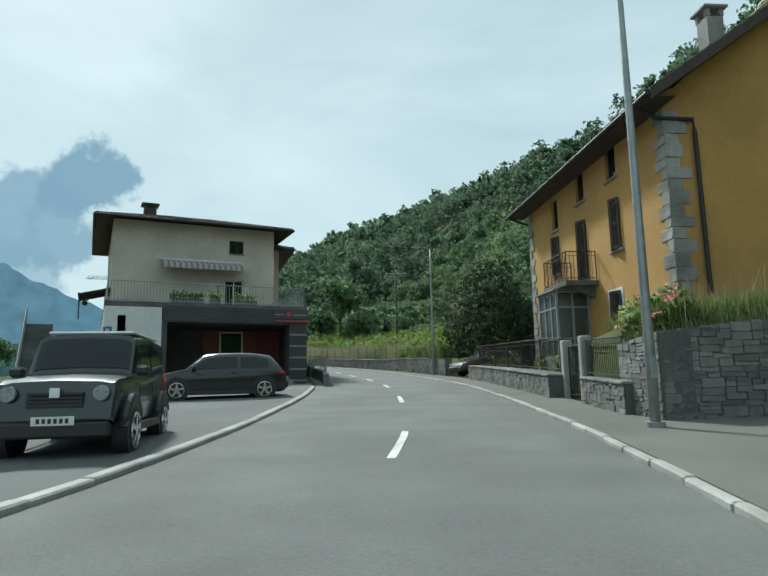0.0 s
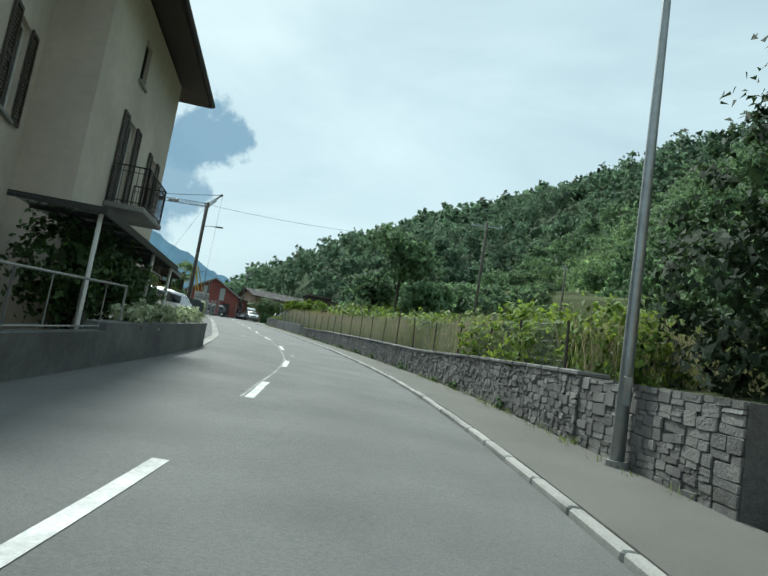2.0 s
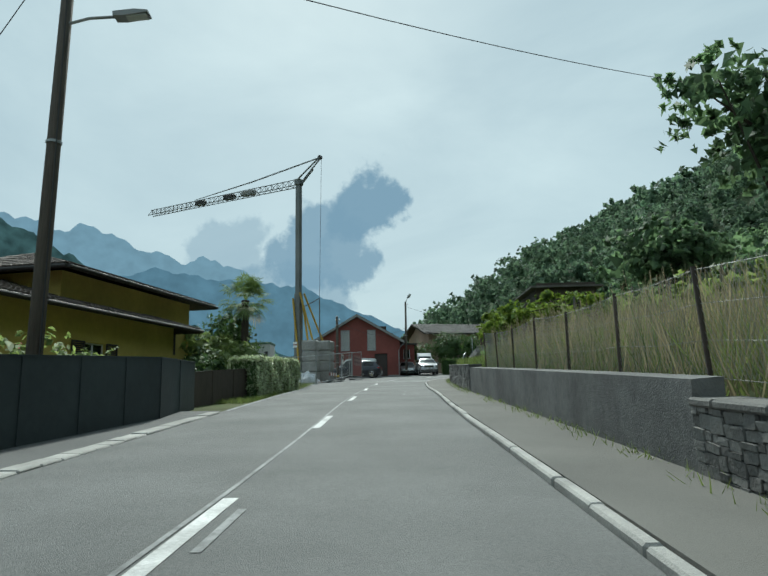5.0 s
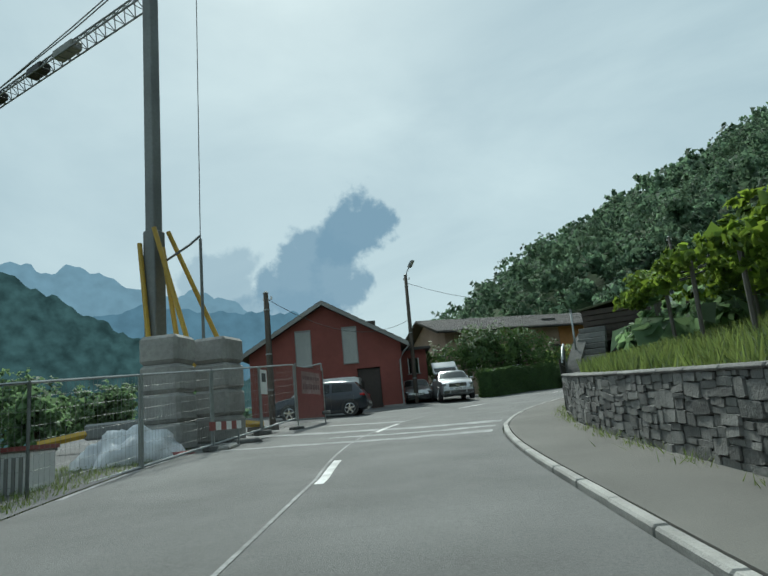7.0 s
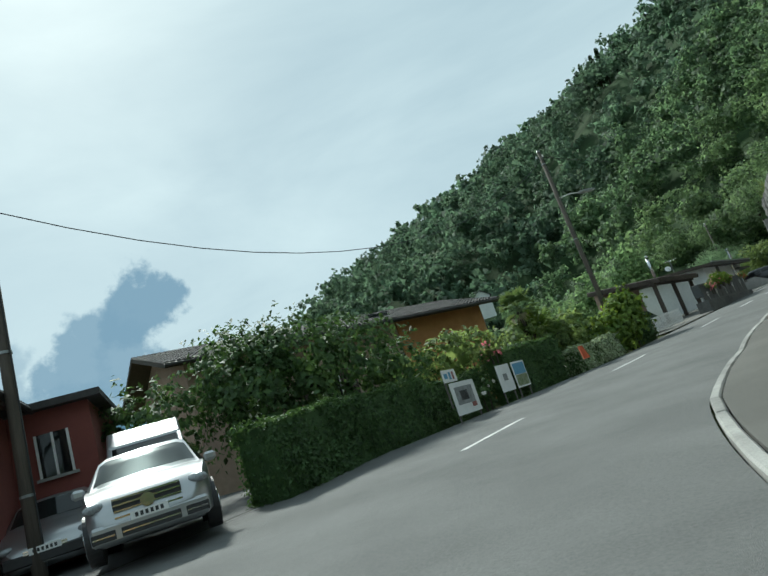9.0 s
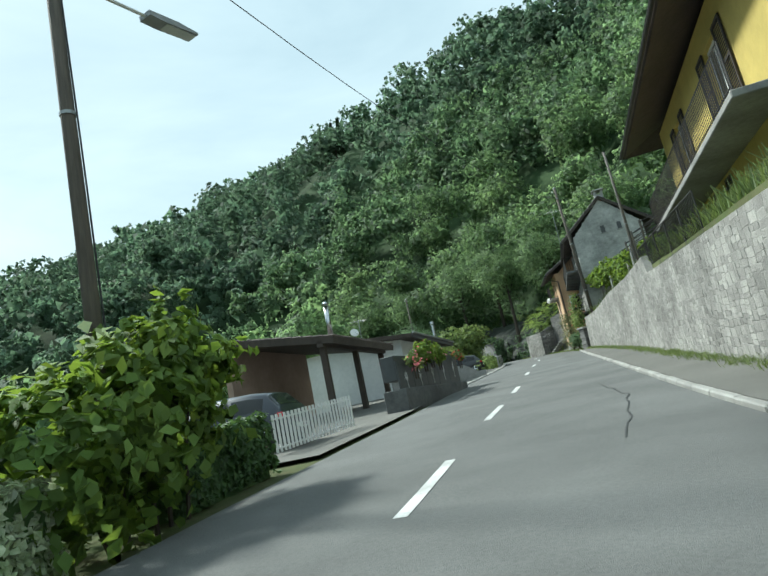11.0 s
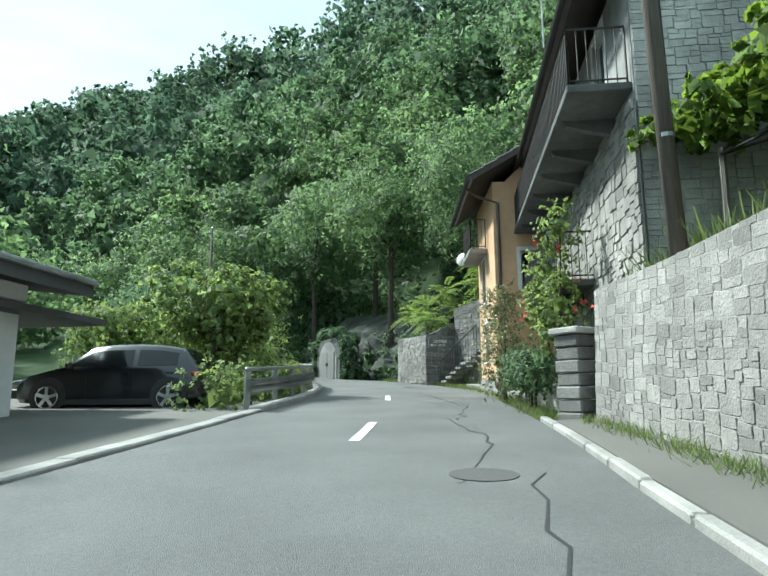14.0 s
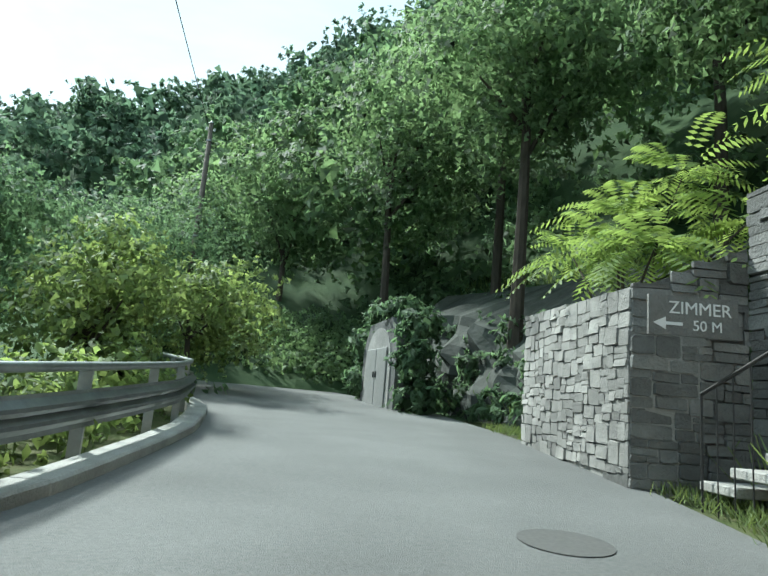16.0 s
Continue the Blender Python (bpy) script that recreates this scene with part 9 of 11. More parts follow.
def white_container():
    t = thing("site_cabin", frame_at(-35.6, 104.2, 3.55, 0.898, 0.44), "white ribbed site cabin with a green rim behind a fence", "site cabin")
    part("body", boxed(0, 1.5, 0, 1.7, -0.4, 2.95, bevel=0.03), WHITE, t)
    part("roof", boxed(-0.05, 1.55, -0.05, 1.75, 2.95, 3.07, bevel=0.02), material("green_rim_sheet", (0.14, 0.24, 0.19), rough=0.5), t, "dull green rim")
    part("panel_joint", boxed(0.48, 0.5, -0.015, -0.001, 0.1, 2.9), GREYPAINT, t)
    for k in range(9):
        part("rib", boxed(0.56 + k * 0.1, 0.61 + k * 0.1, -0.025, -0.001, 0.0, 1.85), WHITEPAINT, t)
    part("vent", boxed(1.15, 1.35, -0.02, -0.002, 2.2, 2.5), CHARCOAL, t)
    sk = thing("skip", frame_at(-34.0, 105.0, 3.5, 0.898, 0.44), "ribbed grey-white skip beside the site cabin", "skip")
    part("body", boxed(0, 1.3, 0, 0.9, -0.3, 1.15, bevel=0.03), WHITEPAINT, sk)
    for k in range(11):
        part("rib", boxed(0.04 + k * 0.115, 0.09 + k * 0.115, -0.03, -0.001, 0.0, 1.05), GREYPAINT, sk)
    part("rim", boxed(-0.04, 1.34, -0.05, 0.95, 1.15, 1.22), REDPANEL, sk, "rust red rim")


white_container()


# ---- palms and broad planting on the left ----
def palm(x, y, z, top, label, heads=((0, 0),), seed=1, R=1.5, trunk=0.19):
    """A fan palm: fibrous trunk, fans of narrow leaflets on stalks, hanging dry ones below."""
    g = np.random.default_rng(seed)
    t = thing("palm_tree", (x, y, z), label, "palm tree", "palm trees")
    for hx, hy in heads:
        h = top - z - R * 0.75 + (0 if (hx, hy) == heads[0] else g.uniform(-1.2, -0.4))
        bm = bmesh.new()
        n = 14
        pts = [(hx * min(1, k / n * 1.6), hy * min(1, k / n * 1.6), -0.3 + (h + 0.3) * k / n) for k in range(n + 1)]
        for a, b in zip(pts, pts[1:]):
            tube(bm, (a, b), trunk * g.uniform(0.85, 1.0), 9, trunk * g.uniform(1.05, 1.2), cap=False)
        part("trunk", bm, BARK, t)
        crown = V3(hx, hy, h)
        vs, fs, dv, df = [], [], [], []
        for k in range(46):
            a = g.uniform(0, math.tau)
            e = g.uniform(-0.9, 1.35)
            u = V3(math.cos(a) * math.cos(e), math.sin(a) * math.cos(e), math.sin(e))
            c = crown + u * R * g.uniform(0.42, 0.62)
            sd = u.cross(V3(0, 0, 1)).normalized()
            up = sd.cross(u)
            dead = e < -0.75
            tv, tf = (dv, df) if dead else (vs, fs)
            b0 = len(tv)
            w = 0.012
            tv += [crown - sd * w, crown + sd * w, c + sd * w, c - sd * w]
            tf.append((b0, b0 + 1, b0 + 2, b0 + 3))
            for q in np.linspace(-1.9, 1.9, 17):
                dr = u * math.cos(q) + sd * math.sin(q)
                ln = R * g.uniform(0.38, 0.52) * (1.0 - 0.12 * abs(q))
                tip = c + dr * ln + up * 0.03 - V3(0, 0, ln * g.uniform(0.1, 0.45))
                mid = c + dr * ln * 0.55
                sw = dr.cross(up) * 0.028
                b0 = len(tv)
                tv += [c, mid + sw, tip, mid - sw]
                tf.append((b0, b0 + 1, b0 + 2, b0 + 3))
        raw("fronds", vs, fs, LEAF_P, t)
        if dv:
            raw("dry_fronds", dv, df, DRYGRASS, t, "hanging straw-coloured dead fronds")
    return t


palm(-27.84, 77.69, 2.2, 9.8, "two-headed fan palm with shaggy trunks behind a screen", ((0, 0), (-1.6, -0.9)), 5, R=1.55)
palm(-25.9, 147.8, 5.9, 9.85, "small fan palm among garden shrubs", ((0, 0),), 8, R=1.05, trunk=0.13)
palm(-32.8, 100.5, 3.4, 9.73, "single fan palm with dry hanging fronds", ((0, 0),), 6, R=1.7)


def hedge(name, label, s0, s1, lat, width, h, mat, leaf, seed, count=700):
    """A clipped hedge along the road: a dense skin of small leaves over a dark block, its faces slightly bulging."""
    g = np.random.default_rng(seed)
    t = thing(name, tuple(at((s0 + s1) / 2, lat)), label, "hedge")
    o = np.array(t.matrix_world.translation)
    n = int(count * (s1 - s0) * (2 * h + width))
    q = g.uniform(0, 2 * h + width, n)
    ss = g.uniform(s0, s1, n)
    bulge = 0.05 * np.sin(ss * 2.1 + q * 3) + 0.04 * np.sin(ss * 5.3) + g.normal(0, 0.035, n)
    side = np.where(q < h, 1.0, np.where(q < 2 * h, -1.0, 0.0))
    up = np.where(q < h, q, np.where(q < 2 * h, q - h, h + bulge))
    off = np.where(side != 0, side * (width / 2 + bulge - 0.06 * (up / h) ** 3), q - 2 * h - width / 2)
    ends = g.random(n) < 0.06
    ss = np.where(ends, np.where(g.random(n) < 0.5, s0, s1) + bulge, ss)
    off = np.where(ends, g.uniform(-0.5, 0.5, n) * width, off)
    p = at(ss, lat + off, up)
    _, nn = road_at(ss)
    nrm = nn * side[:, None] + np.array([0, 0, 1.0]) * (0.35 + (side == 0))[:, None]
    v, f = leaves(p - o, nrm, leaf, 0.55, 1.5, g=g)
    raw("leaves", v, f, mat, t)
    a = np.linspace(s0 + 0.08, s1 - 0.08, 12)
    k = width / 2 - 0.07
    v = np.stack([at(a, lat - k, -0.1), at(a, lat - k, h - 0.07), at(a, lat + k, h - 0.07), at(a, lat + k, -0.1)], 1) - o
    i = np.arange(48).reshape(-1, 4)
    f = np.concatenate([np.stack([i[:-1, m], i[1:, m], i[1:, (m + 1) % 4], i[:-1, (m + 1) % 4]], -1) for m in range(4)] + [i[:1], i[-1:, ::-1]])
    raw("heart", v.reshape(-1, 3), f, LEAF_H, t, "dense dark heart of twigs")
    return t


hedge("hedge", "silvery variegated hedge beside the verge", 99.0, 107.2, -5.45, 1.1, 1.4, LEAF_VAR, 0.075, 101)
hedge("hedge", "dark green clipped hedge along the bend", 137.0, 142.8, -6.4, 1.0, 1.5, LEAF_H, 0.06, 102)
hedge("hedge", "low dark green hedge behind posters along the bend", 142.9, 146.2, -6.3, 0.8, 1.25, LEAF_H, 0.06, 105)
hedge("hedge", "dark green clipped hedge along the bend", 146.3, 150.0, -5.6, 0.9, 1.65, LEAF_H, 0.06, 103)
hedge("hedge", "dark rounded hedge beside a driveway gate", 156.3, 159.0, -5.4, 0.9, 0.9, LEAF_H, 0.07, 106)
hedge("hedge", "silvery variegated hedge beside the road", 150.3, 154.0, -5.0, 0.8, 0.9, LEAF_VAR, 0.07, 104)

rb = lambda rows: road_balls(rows)
bush("shrub", "big dark shrub with upright shoots above a hedge", rb([(138.3, -10.6, 2.2, 1.2, 1.2), (139.8, -8.8, 2.4, 1.3, 1.4), (141, -8.3, 2.8, 1.4, 1.4), (142.6, -7.8, 2.6, 1.3, 1.3), (144, -7.4, 1.9, 1.1, 1.1), (140.4, -9.8, 3.1, 1.3, 1.3)]), 15000, 0.1, LEAF_H, 110)
bush("shrub", "mixed green garden shrubs behind the hedge", rb([(146, -7.0, 2.0, 1.0, 0.9), (148, -7.5, 2.0, 1.1, 0.9), (150.5, -7.0, 1.8, 1.0, 1.0), (145, -8.0, 1.7, 0.9, 0.9)]), 3600, 0.12, LEAF_B, 111)
bush("shrub", "yellow-green climbing bush at the foot of a pole", [(-22.4, 149.2, 6.9, 0.8, 0.9), (-21.5, 150.0, 7.3, 0.85, 1.0), (-21.2, 150.6, 8.0, 0.6, 0.7), (-20.8, 151.0, 7.9, 0.65, 0.4)], 5200, 0.12, LEAF_V, 112)
bush("shrub", "yellow and green garden shrubs behind a clipped hedge", [(-24.6, 148.5, 7.3, 0.8, 0.8), (-23.8, 149.4, 7.5, 0.8, 0.9), (-25.1, 149.7, 7.6, 0.9, 0.9), (-26.6, 146.6, 7.2, 0.7, 0.7)], 4200, 0.12, LEAF_B, 115)
bush("shrub", "dark bushes along the driveway", rb([(155.6, -7.2, 1.0, 0.8, 0.8), (157.0, -8.0, 0.8, 0.8, 0.7), (157, -9.0, 1.5, 1.0, 1.0)]), 2700, 0.12, LEAF_H, 113)
bush("shrub", "green oleander bush behind the site fence", [(-32.0, 98.8, 4.6, 1.2, 1.3), (-33.6, 99.6, 5.0, 1.4, 1.4), (-32.6, 97.4, 4.4, 1.1, 1.1), (-35.0, 101.0, 4.8, 1.4, 1.3), (-34.0, 98.0, 5.6, 1.2, 1.1)], 5000, 0.17, LEAF_B, 114, aspect=2.6, blooms=(FLOWER_W, 160, 0.09))
bush("shrub", "large dark green shrubs beside the site cabin", [(-33.2, 101.4, 4.9, 1.0, 1.1), (-34.6, 102.0, 6.0, 1.2, 1.4), (-33.9, 100.9, 7.0, 0.9, 1.0), (-35.8, 102.6, 5.4, 1.2, 1.5), (-36.6, 103.4, 7.0, 1.1, 1.2)], 9000, 0.11, LEAF_H, 119)
bush("shrub", "dark shrub with pale tips behind a wall", [(-31.2, 95.0, 4.0, 1.0, 1.1), (-30.2, 93.4, 3.8, 0.9, 1.0), (-31.8, 96.2, 4.6, 1.0, 1.0)], 2400, 0.14, LEAF_H, 115)
bush("rose_bush", "pink flowering bush over the dark screen", [(-21.9, 73.4, 3.5, 0.75, 0.6), (-22.6, 75.0, 3.55, 0.75, 0.6), (-22.9, 76.4, 3.5, 0.7, 0.55), (-23.9, 78.6, 3.6, 0.65, 0.55)], 2200, 0.1, LEAF_B, 116, blooms=(FLOWER_P, 330, 0.12))
bush("shrub", "green shrubs behind the dark screen", [(-24.6, 80.0, 3.7, 0.8, 0.8), (-25.2, 82.0, 3.9, 0.9, 0.9), (-26.2, 84.2, 4.0, 0.9, 0.9), (-26.8, 86.0, 3.9, 0.8, 0.8)], 2400, 0.12, LEAF_B, 117, blooms=(FLOWER_P, 60, 0.1))

# broad spiky yucca above the hedge
t = thing("palm_bush", (-25.5, 148.3, 6.6), "round spiky palm bush above the hedge", "palm bush")
g = np.random.default_rng(7)
vs, fs = [], []
for k in range(420):
    a, e = g.uniform(0, math.tau), g.uniform(-0.2, 1.5)
    u = V3(math.cos(a) * math.cos(e), math.sin(a) * math.cos(e), math.sin(e))
    w = u.cross(V3(0, 0, 1)).normalized() * 0.035
    c, m_, p = V3(0, 0, 1.2) + u * 0.2, V3(0, 0, 1.2) + u * 0.8, V3(0, 0, 1.2) + u * 1.5 - V3(0, 0, 0.25)
    b0 = len(vs)
    vs += [c - w * 0.4, m_ - w, p, m_ + w]
    fs.append((b0, b0 + 1, b0 + 2, b0 + 3))
raw("leaves", vs, fs, LEAF_V, t)
part("trunk", tubed(((0, 0, -0.4), (0, 0, 1.3)), 0.16, 8), BARK, t)


# ---- screens, walls and gardens on the left ----
def panel_screen(points, h, label, mat, name="screen_fence", step=1.6, post=0.05):
    """Solid dark panels between posts along a line."""
    t = thing(name, points[0], label, "fence")
    o = t.matrix_world.translation
    for a, b in zip(points, points[1:]):
        a, b = V3(*a) - o, V3(*b) - o
        n = max(1, round((b - a).length / step))
        for k in range(n):
            p, q = a.lerp(b, k / n), a.lerp(b, (k + 1) / n)
            d = (q - p)
            m = Matrix.Translation(p) @ Matrix.Rotation(math.atan2(d.y, d.x), 4, "Z")
            ln = d.to_2d().length
            sl = d.z
            bm = prismed([(0.0, -0.3), (ln - 0.015, -0.3 + sl), (ln - 0.015, h + sl), (0.0, h)], -0.02, 0.02)
            part("panel", bm, mat, t).matrix_local = m
            part("post", boxed(-post / 2, post / 2, -0.04, 0.04, -0.3, h + 0.02), mat, t).matrix_local = m
            part("cap_rail", prismed([(0, h), (ln, h + sl), (ln, h + sl + 0.03), (0, h + 0.03)], -0.035, 0.035), mat, t).matrix_local = m
    return t


panel_screen([(-16.5, 67.8, 2.05), (-17.6, 72.4, 2.25), (-20.6, 78.6, 2.55), (-22.6, 84.3, 2.85), (-24.6, 87.6, 2.95)], 1.4, "dark green-grey fabric screen fence along the road", material("dark_screen_fabric", (0.03, 0.042, 0.045), (0.04, 0.052, 0.055), scale=6, rough=0.9, stain=0.25, bump=0.2))
panel_screen([(-25.2, 88.0, 3.0), (-27.2, 94.6, 3.4)], 1.1, "dark timber fence beside the verge", WOOD_D)
strip("wall_15", 70.9, 73.6, -7.5, -7.2, 0.95, 0.95, CONCRETE_D, "low dark garden wall beside the garage drive", "garden wall", drop=0.7)
strip("ramp", 61.0, 68.0, -7.2, -5.0, 0.45, 0.02, LOT, "sloping concrete ramp beside the garage", "ramp", drop=0.3)
urn = thing("stone_urn", Matrix.Translation(at(69.5, -6.7)) @ Matrix.Scale(0.62, 4), "weathered stone garden urn on a plinth", "garden urn")
part("plinth", boxed(-0.22, 0.22, -0.22, 0.22, -0.05, 0.35, bevel=0.03), CONCRETE_D, urn)
bm = bmesh.new()
prof = [(0.1, 0.35), (0.08, 0.45), (0.2, 0.6), (0.27, 0.75), (0.24, 0.82), (0.3, 0.86), (0.26, 0.86), (0.2, 0.7)]
rings = [[bm.verts.new((r * math.cos(a), r * math.sin(a), z)) for a in np.linspace(0, math.tau, 14, endpoint=False)] for r, z in prof]
for u, v in zip(rings, rings[1:]):
    for k in range(14):
        bm.faces.new((u[k], u[(k + 1) % 14], v[(k + 1) % 14], v[k]))
part("bowl", bm, CONCRETE, urn, smooth=True)
bush("potted_plant", "small green plant growing in an urn", [(*(at(69.5, -6.7, 0.6)), 0.16, 0.14)], 120, 0.06, LEAF_B, 120)

# low wall and rail beside the beige house, then the dark planter wall
strip("wall_16", 27.5, 41.0, lambda s: -3.75 - 0.022 * (s - 27) - 0.22, lambda s: -3.75 - 0.022 * (s - 27), 0.55, 0.55, CONCRETE_D, "low weathered concrete wall below the house", "garden wall", drop=0.7)
strip("wall_17", 41.0, 50.1, lambda s: -4.4 + 0.017 * (s - 41), lambda s: -4.06 + 0.017 * (s - 41), 0.68, 0.68, CONCRETE_D, "dark concrete planter wall beside the road", "garden wall", drop=1.0)
t = thing("pipe_railing", tuple(at(28, -3.9, 0.55)), "grey pipe railing on a low wall", "railing")
o = np.array(t.matrix_world.translation)
for a in np.arange(28, 40.5, 2.0):
    p, q = at(a, -3.87 - 0.022 * (a - 27), 0.55) - o, at(a + 2, -3.87 - 0.022 * (a - 25), 0.55) - o
    rail(t, p, q, 0.75, GREYPAINT, spacing=2.1, post_r=0.02)
for k, (s, up, r) in enumerate(((43.2, 0.78, 0.3), (45.0, 0.8, 0.3), (46.8, 0.8, 0.32), (48.3, 0.8, 0.32), (49.3, 0.78, 0.28))):
    bush("flowering_plant", "silvery plant with white blossom spilling over a wall", rb([(s, -4.3, up, r, r * 0.8), (s + 0.6, -4.35, up + 0.05, r, r * 0.8), (s - 0.6, -4.4, up, r, r * 0.8)]), 900, 0.05, LEAF_VAR, 130 + k, "plant", blooms=(FLOWER_W, 130, 0.045))
bush("shrub", "broad dark green shrub behind a planter wall", rb([(46.0, -5.5, 1.2, 0.75, 0.8), (44.4, -5.7, 1.5, 0.85, 0.9), (47.3, -5.5, 1.0, 0.6, 0.6), (42.8, -5.7, 1.5, 0.8, 0.9), (45.2, -6.2, 1.7, 0.8, 0.8)]), 9000, 0.075, LEAF_H, 137)
t = thing("glass_screen", tuple(at(46.5, -5.6, 0.8)), "glass wind screen on steel posts behind planters", "glass screen")
o = np.array(t.matrix_world.translation)
for a in (44.0, 46.0, 48.0):
    p, q = V3(*(at(a, -5.5, 0.4) - o)), V3(*(at(a + 1.9, -5.5, 0.4) - o))
    m = Matrix.Translation(p) @ Matrix.Rotation(math.atan2((q - p).y, (q - p).x), 4, "Z")
    part("pane", boxed(0.03, 1.88, -0.006, 0.006, 0.2, 1.5), GLASS, t).matrix_local = m
    part("post", boxed(-0.03, 0.03, -0.03, 0.03, -0.4, 1.55), GALV, t).matrix_local = m
    part("top_rail", boxed(0, 1.9, -0.02, 0.02, 1.5, 1.54), GALV, t).matrix_local = m

# ---- the ochre house's garden ----
for k, a in enumerate(np.arange(17.1, 30.2, 2.46)):
    p, q = at(a, float(WALL(a)) + 0.2, 0.72), at(min(a + 2.4, 30.3), float(WALL(min(a + 2.4, 30.3))) + 0.2, 0.74)
    t = thing("iron_railing", tuple(p), "dark iron railing panel on a stone wall", "railing", "garden railing panels")
    rail(t, (0, 0, 0), V3(*q) - V3(*p), 0.95, IRON, spacing=0.13, scroll=True)
t = thing("iron_railing", tuple(at(12.6, 3.4, 0.7)), "dark iron railing panel on a stone wall", "railing", "garden railing panels")
rail(t, (0, 0, 0), V3(*at(15.2, 3.4, 0.7)) - V3(*at(12.6, 3.4, 0.7)), 0.85, IRON, spacing=0.13, scroll=True)
gp = block_mesh("gate_post", 0.26, 0.26, 1.7, GRANITE, bevel=0.03)
for x, y in ((4.88, 16.75), (4.85, 15.1)):
    b = new("gate_post", gp)
    b.location = (x, y, -0.66 + 0.85)
    tagged(b, "square rough granite gate post", "gate post", "garden gate posts")
t = thing("iron_gate", (4.85, 15.25, -0.55), "narrow dark iron garden gate, closed", "gate")
rail(t, (0, 0, 0.05), (0.02, 0.66, 0.05), 1.35, IRON, spacing=0.1, scroll=True, name="leaf")
rail(t, (0.02, 0.68, 0.05), (0.04, 1.34, 0.05), 1.35, IRON, spacing=0.1, scroll=True, name="leaf")
part("latch", boxed(-0.02, 0.05, 0.62, 0.72, 0.9, 1.0), IRON, t)
bush("rose_bush", "bush with red and pink blossom on the bank", [(5.3, 12.8, 0.9, 0.45, 0.5), (5.6, 13.4, 1.3, 0.45, 0.5), (6.0, 13.0, 1.5, 0.45, 0.4), (5.7, 13.9, 0.8, 0.45, 0.5), (6.4, 13.6, 1.3, 0.5, 0.5)], 4200, 0.06, LEAF_B, 140, blooms=(FLOWER_P, 420, 0.07))
bush("rose_bush", "small bush with orange-red leaves by the house", [(5.9, 14.9, 0.4, 0.4, 0.6), (6.4, 15.3, 0.7, 0.45, 0.6)], 900, 0.09, LEAF_H, 141, blooms=(FLOWER_R, 160, 0.07))
bush("shrub", "low green plants in the front garden", rb([(19.5, 4.0, 0.8, 0.35, 0.4), (22, 4.1, 0.8, 0.4, 0.4), (26.5, 4.2, 0.85, 0.4, 0.45), (29, 4.2, 0.8, 0.45, 0.4)]), 1400, 0.08, LEAF_B, 142)

# ---- meadow fence ----
t = thing("wire_fence", tuple(at(42, 3.4, 0.9)), "sagging wire-mesh fence on thin grey posts along a meadow", "fence")
o = np.array(t.matrix_world.translation)
g = np.random.default_rng(9)
ss = np.arange(41.5, 97.5, 2.4)
tops = []
for s in ss:
    b = at(s, float(WALL(s)) + 0.35, 0.6) - o
    q = at(s, float(WALL(s)) + 0.35 + g.normal(0, 0.05), 1.95 + g.normal(0, 0.06)) - o
    part("post", tubed((b, q), 0.026, 6), WOOD_D, t)
    tops.append((V3(*b) + V3(0, 0, 0.3), V3(*q)))
bm = bmesh.new()
for (a0, a1), (b0, b1) in zip(tops, tops[1:]):
    for z in (0.0, 0.33, 0.66, 0.97):
        p, q = a0.lerp(a1, z), b0.lerp(b1, z)
        tube(bm, (p, p.lerp(q, 0.5) - V3(0, 0, 0.03), q), 0.003, 4, cap=False)
part("line_wire", bm, GREYPAINT, t)
bm = bmesh.new()
for (a0, a1), (b0, b1) in zip(tops, tops[1:]):
    n = 34
    for k in range(n):
        for sgn in (1, -1):
            x0, x1 = k / n, (k + 9.0 * sgn) / n
            lo, hi = 0.0, 0.97
            if x1 > 1:
                hi *= (1 - x0) / (x1 - x0)
                x1 = 1.0
            if x1 < 0:
                hi *= x0 / (x0 - x1)
                x1 = 0.0
            p = a0.lerp(b0, x0)
            q = (a0.lerp(b0, x1)).lerp(a1.lerp(b1, x1), hi)
            tube(bm, (p, q), 0.002, 3, cap=False)
part("chain_mesh", bm, GREYPAINT, t)

# aerial and dish on the roof of the low white house
an = thing("roof_aerial", (-9.96, 174.02, 10.9), "grey television aerial with a small white dish on a roof", "aerial")
part("mast", tubed(((0, 0, -0.2), (0.02, 0, 1.25)), 0.022, 6), GALV, an)
part("boom", tubed(((-0.45, -0.1, 1.12), (0.5, 0.1, 1.2)), 0.013, 5), GALV, an)
for k in range(7):
    x = -0.4 + 0.14 * k
    part("element", tubed(((x + 0.06, x * 0.2 - 0.28, 1.16), (x - 0.06, x * 0.2 + 0.28, 1.16)), 0.006, 4), GALV, an)
bm = bmesh.new()
bmesh.ops.create_uvsphere(bm, u_segments=18, v_segments=12, radius=0.5)
bmesh.ops.delete(bm, geom=[v for v in bm.verts if v.co.z > -0.36], context="VERTS")
bmesh.ops.solidify(bm, geom=bm.faces[:], thickness=0.012)
part("dish", bm, WHITEPAINT, an, "small white dish", smooth=True).matrix_local = Matrix.Translation((-0.32, -0.35, 0.75)) @ Matrix.Rotation(radians(65), 4, "X")
part("dish_arm", tubed(((0, 0, 0.4), (-0.2, -0.1, 0.45), (-0.3, 0.02, 0.6)), 0.016, 5), GALV, an)

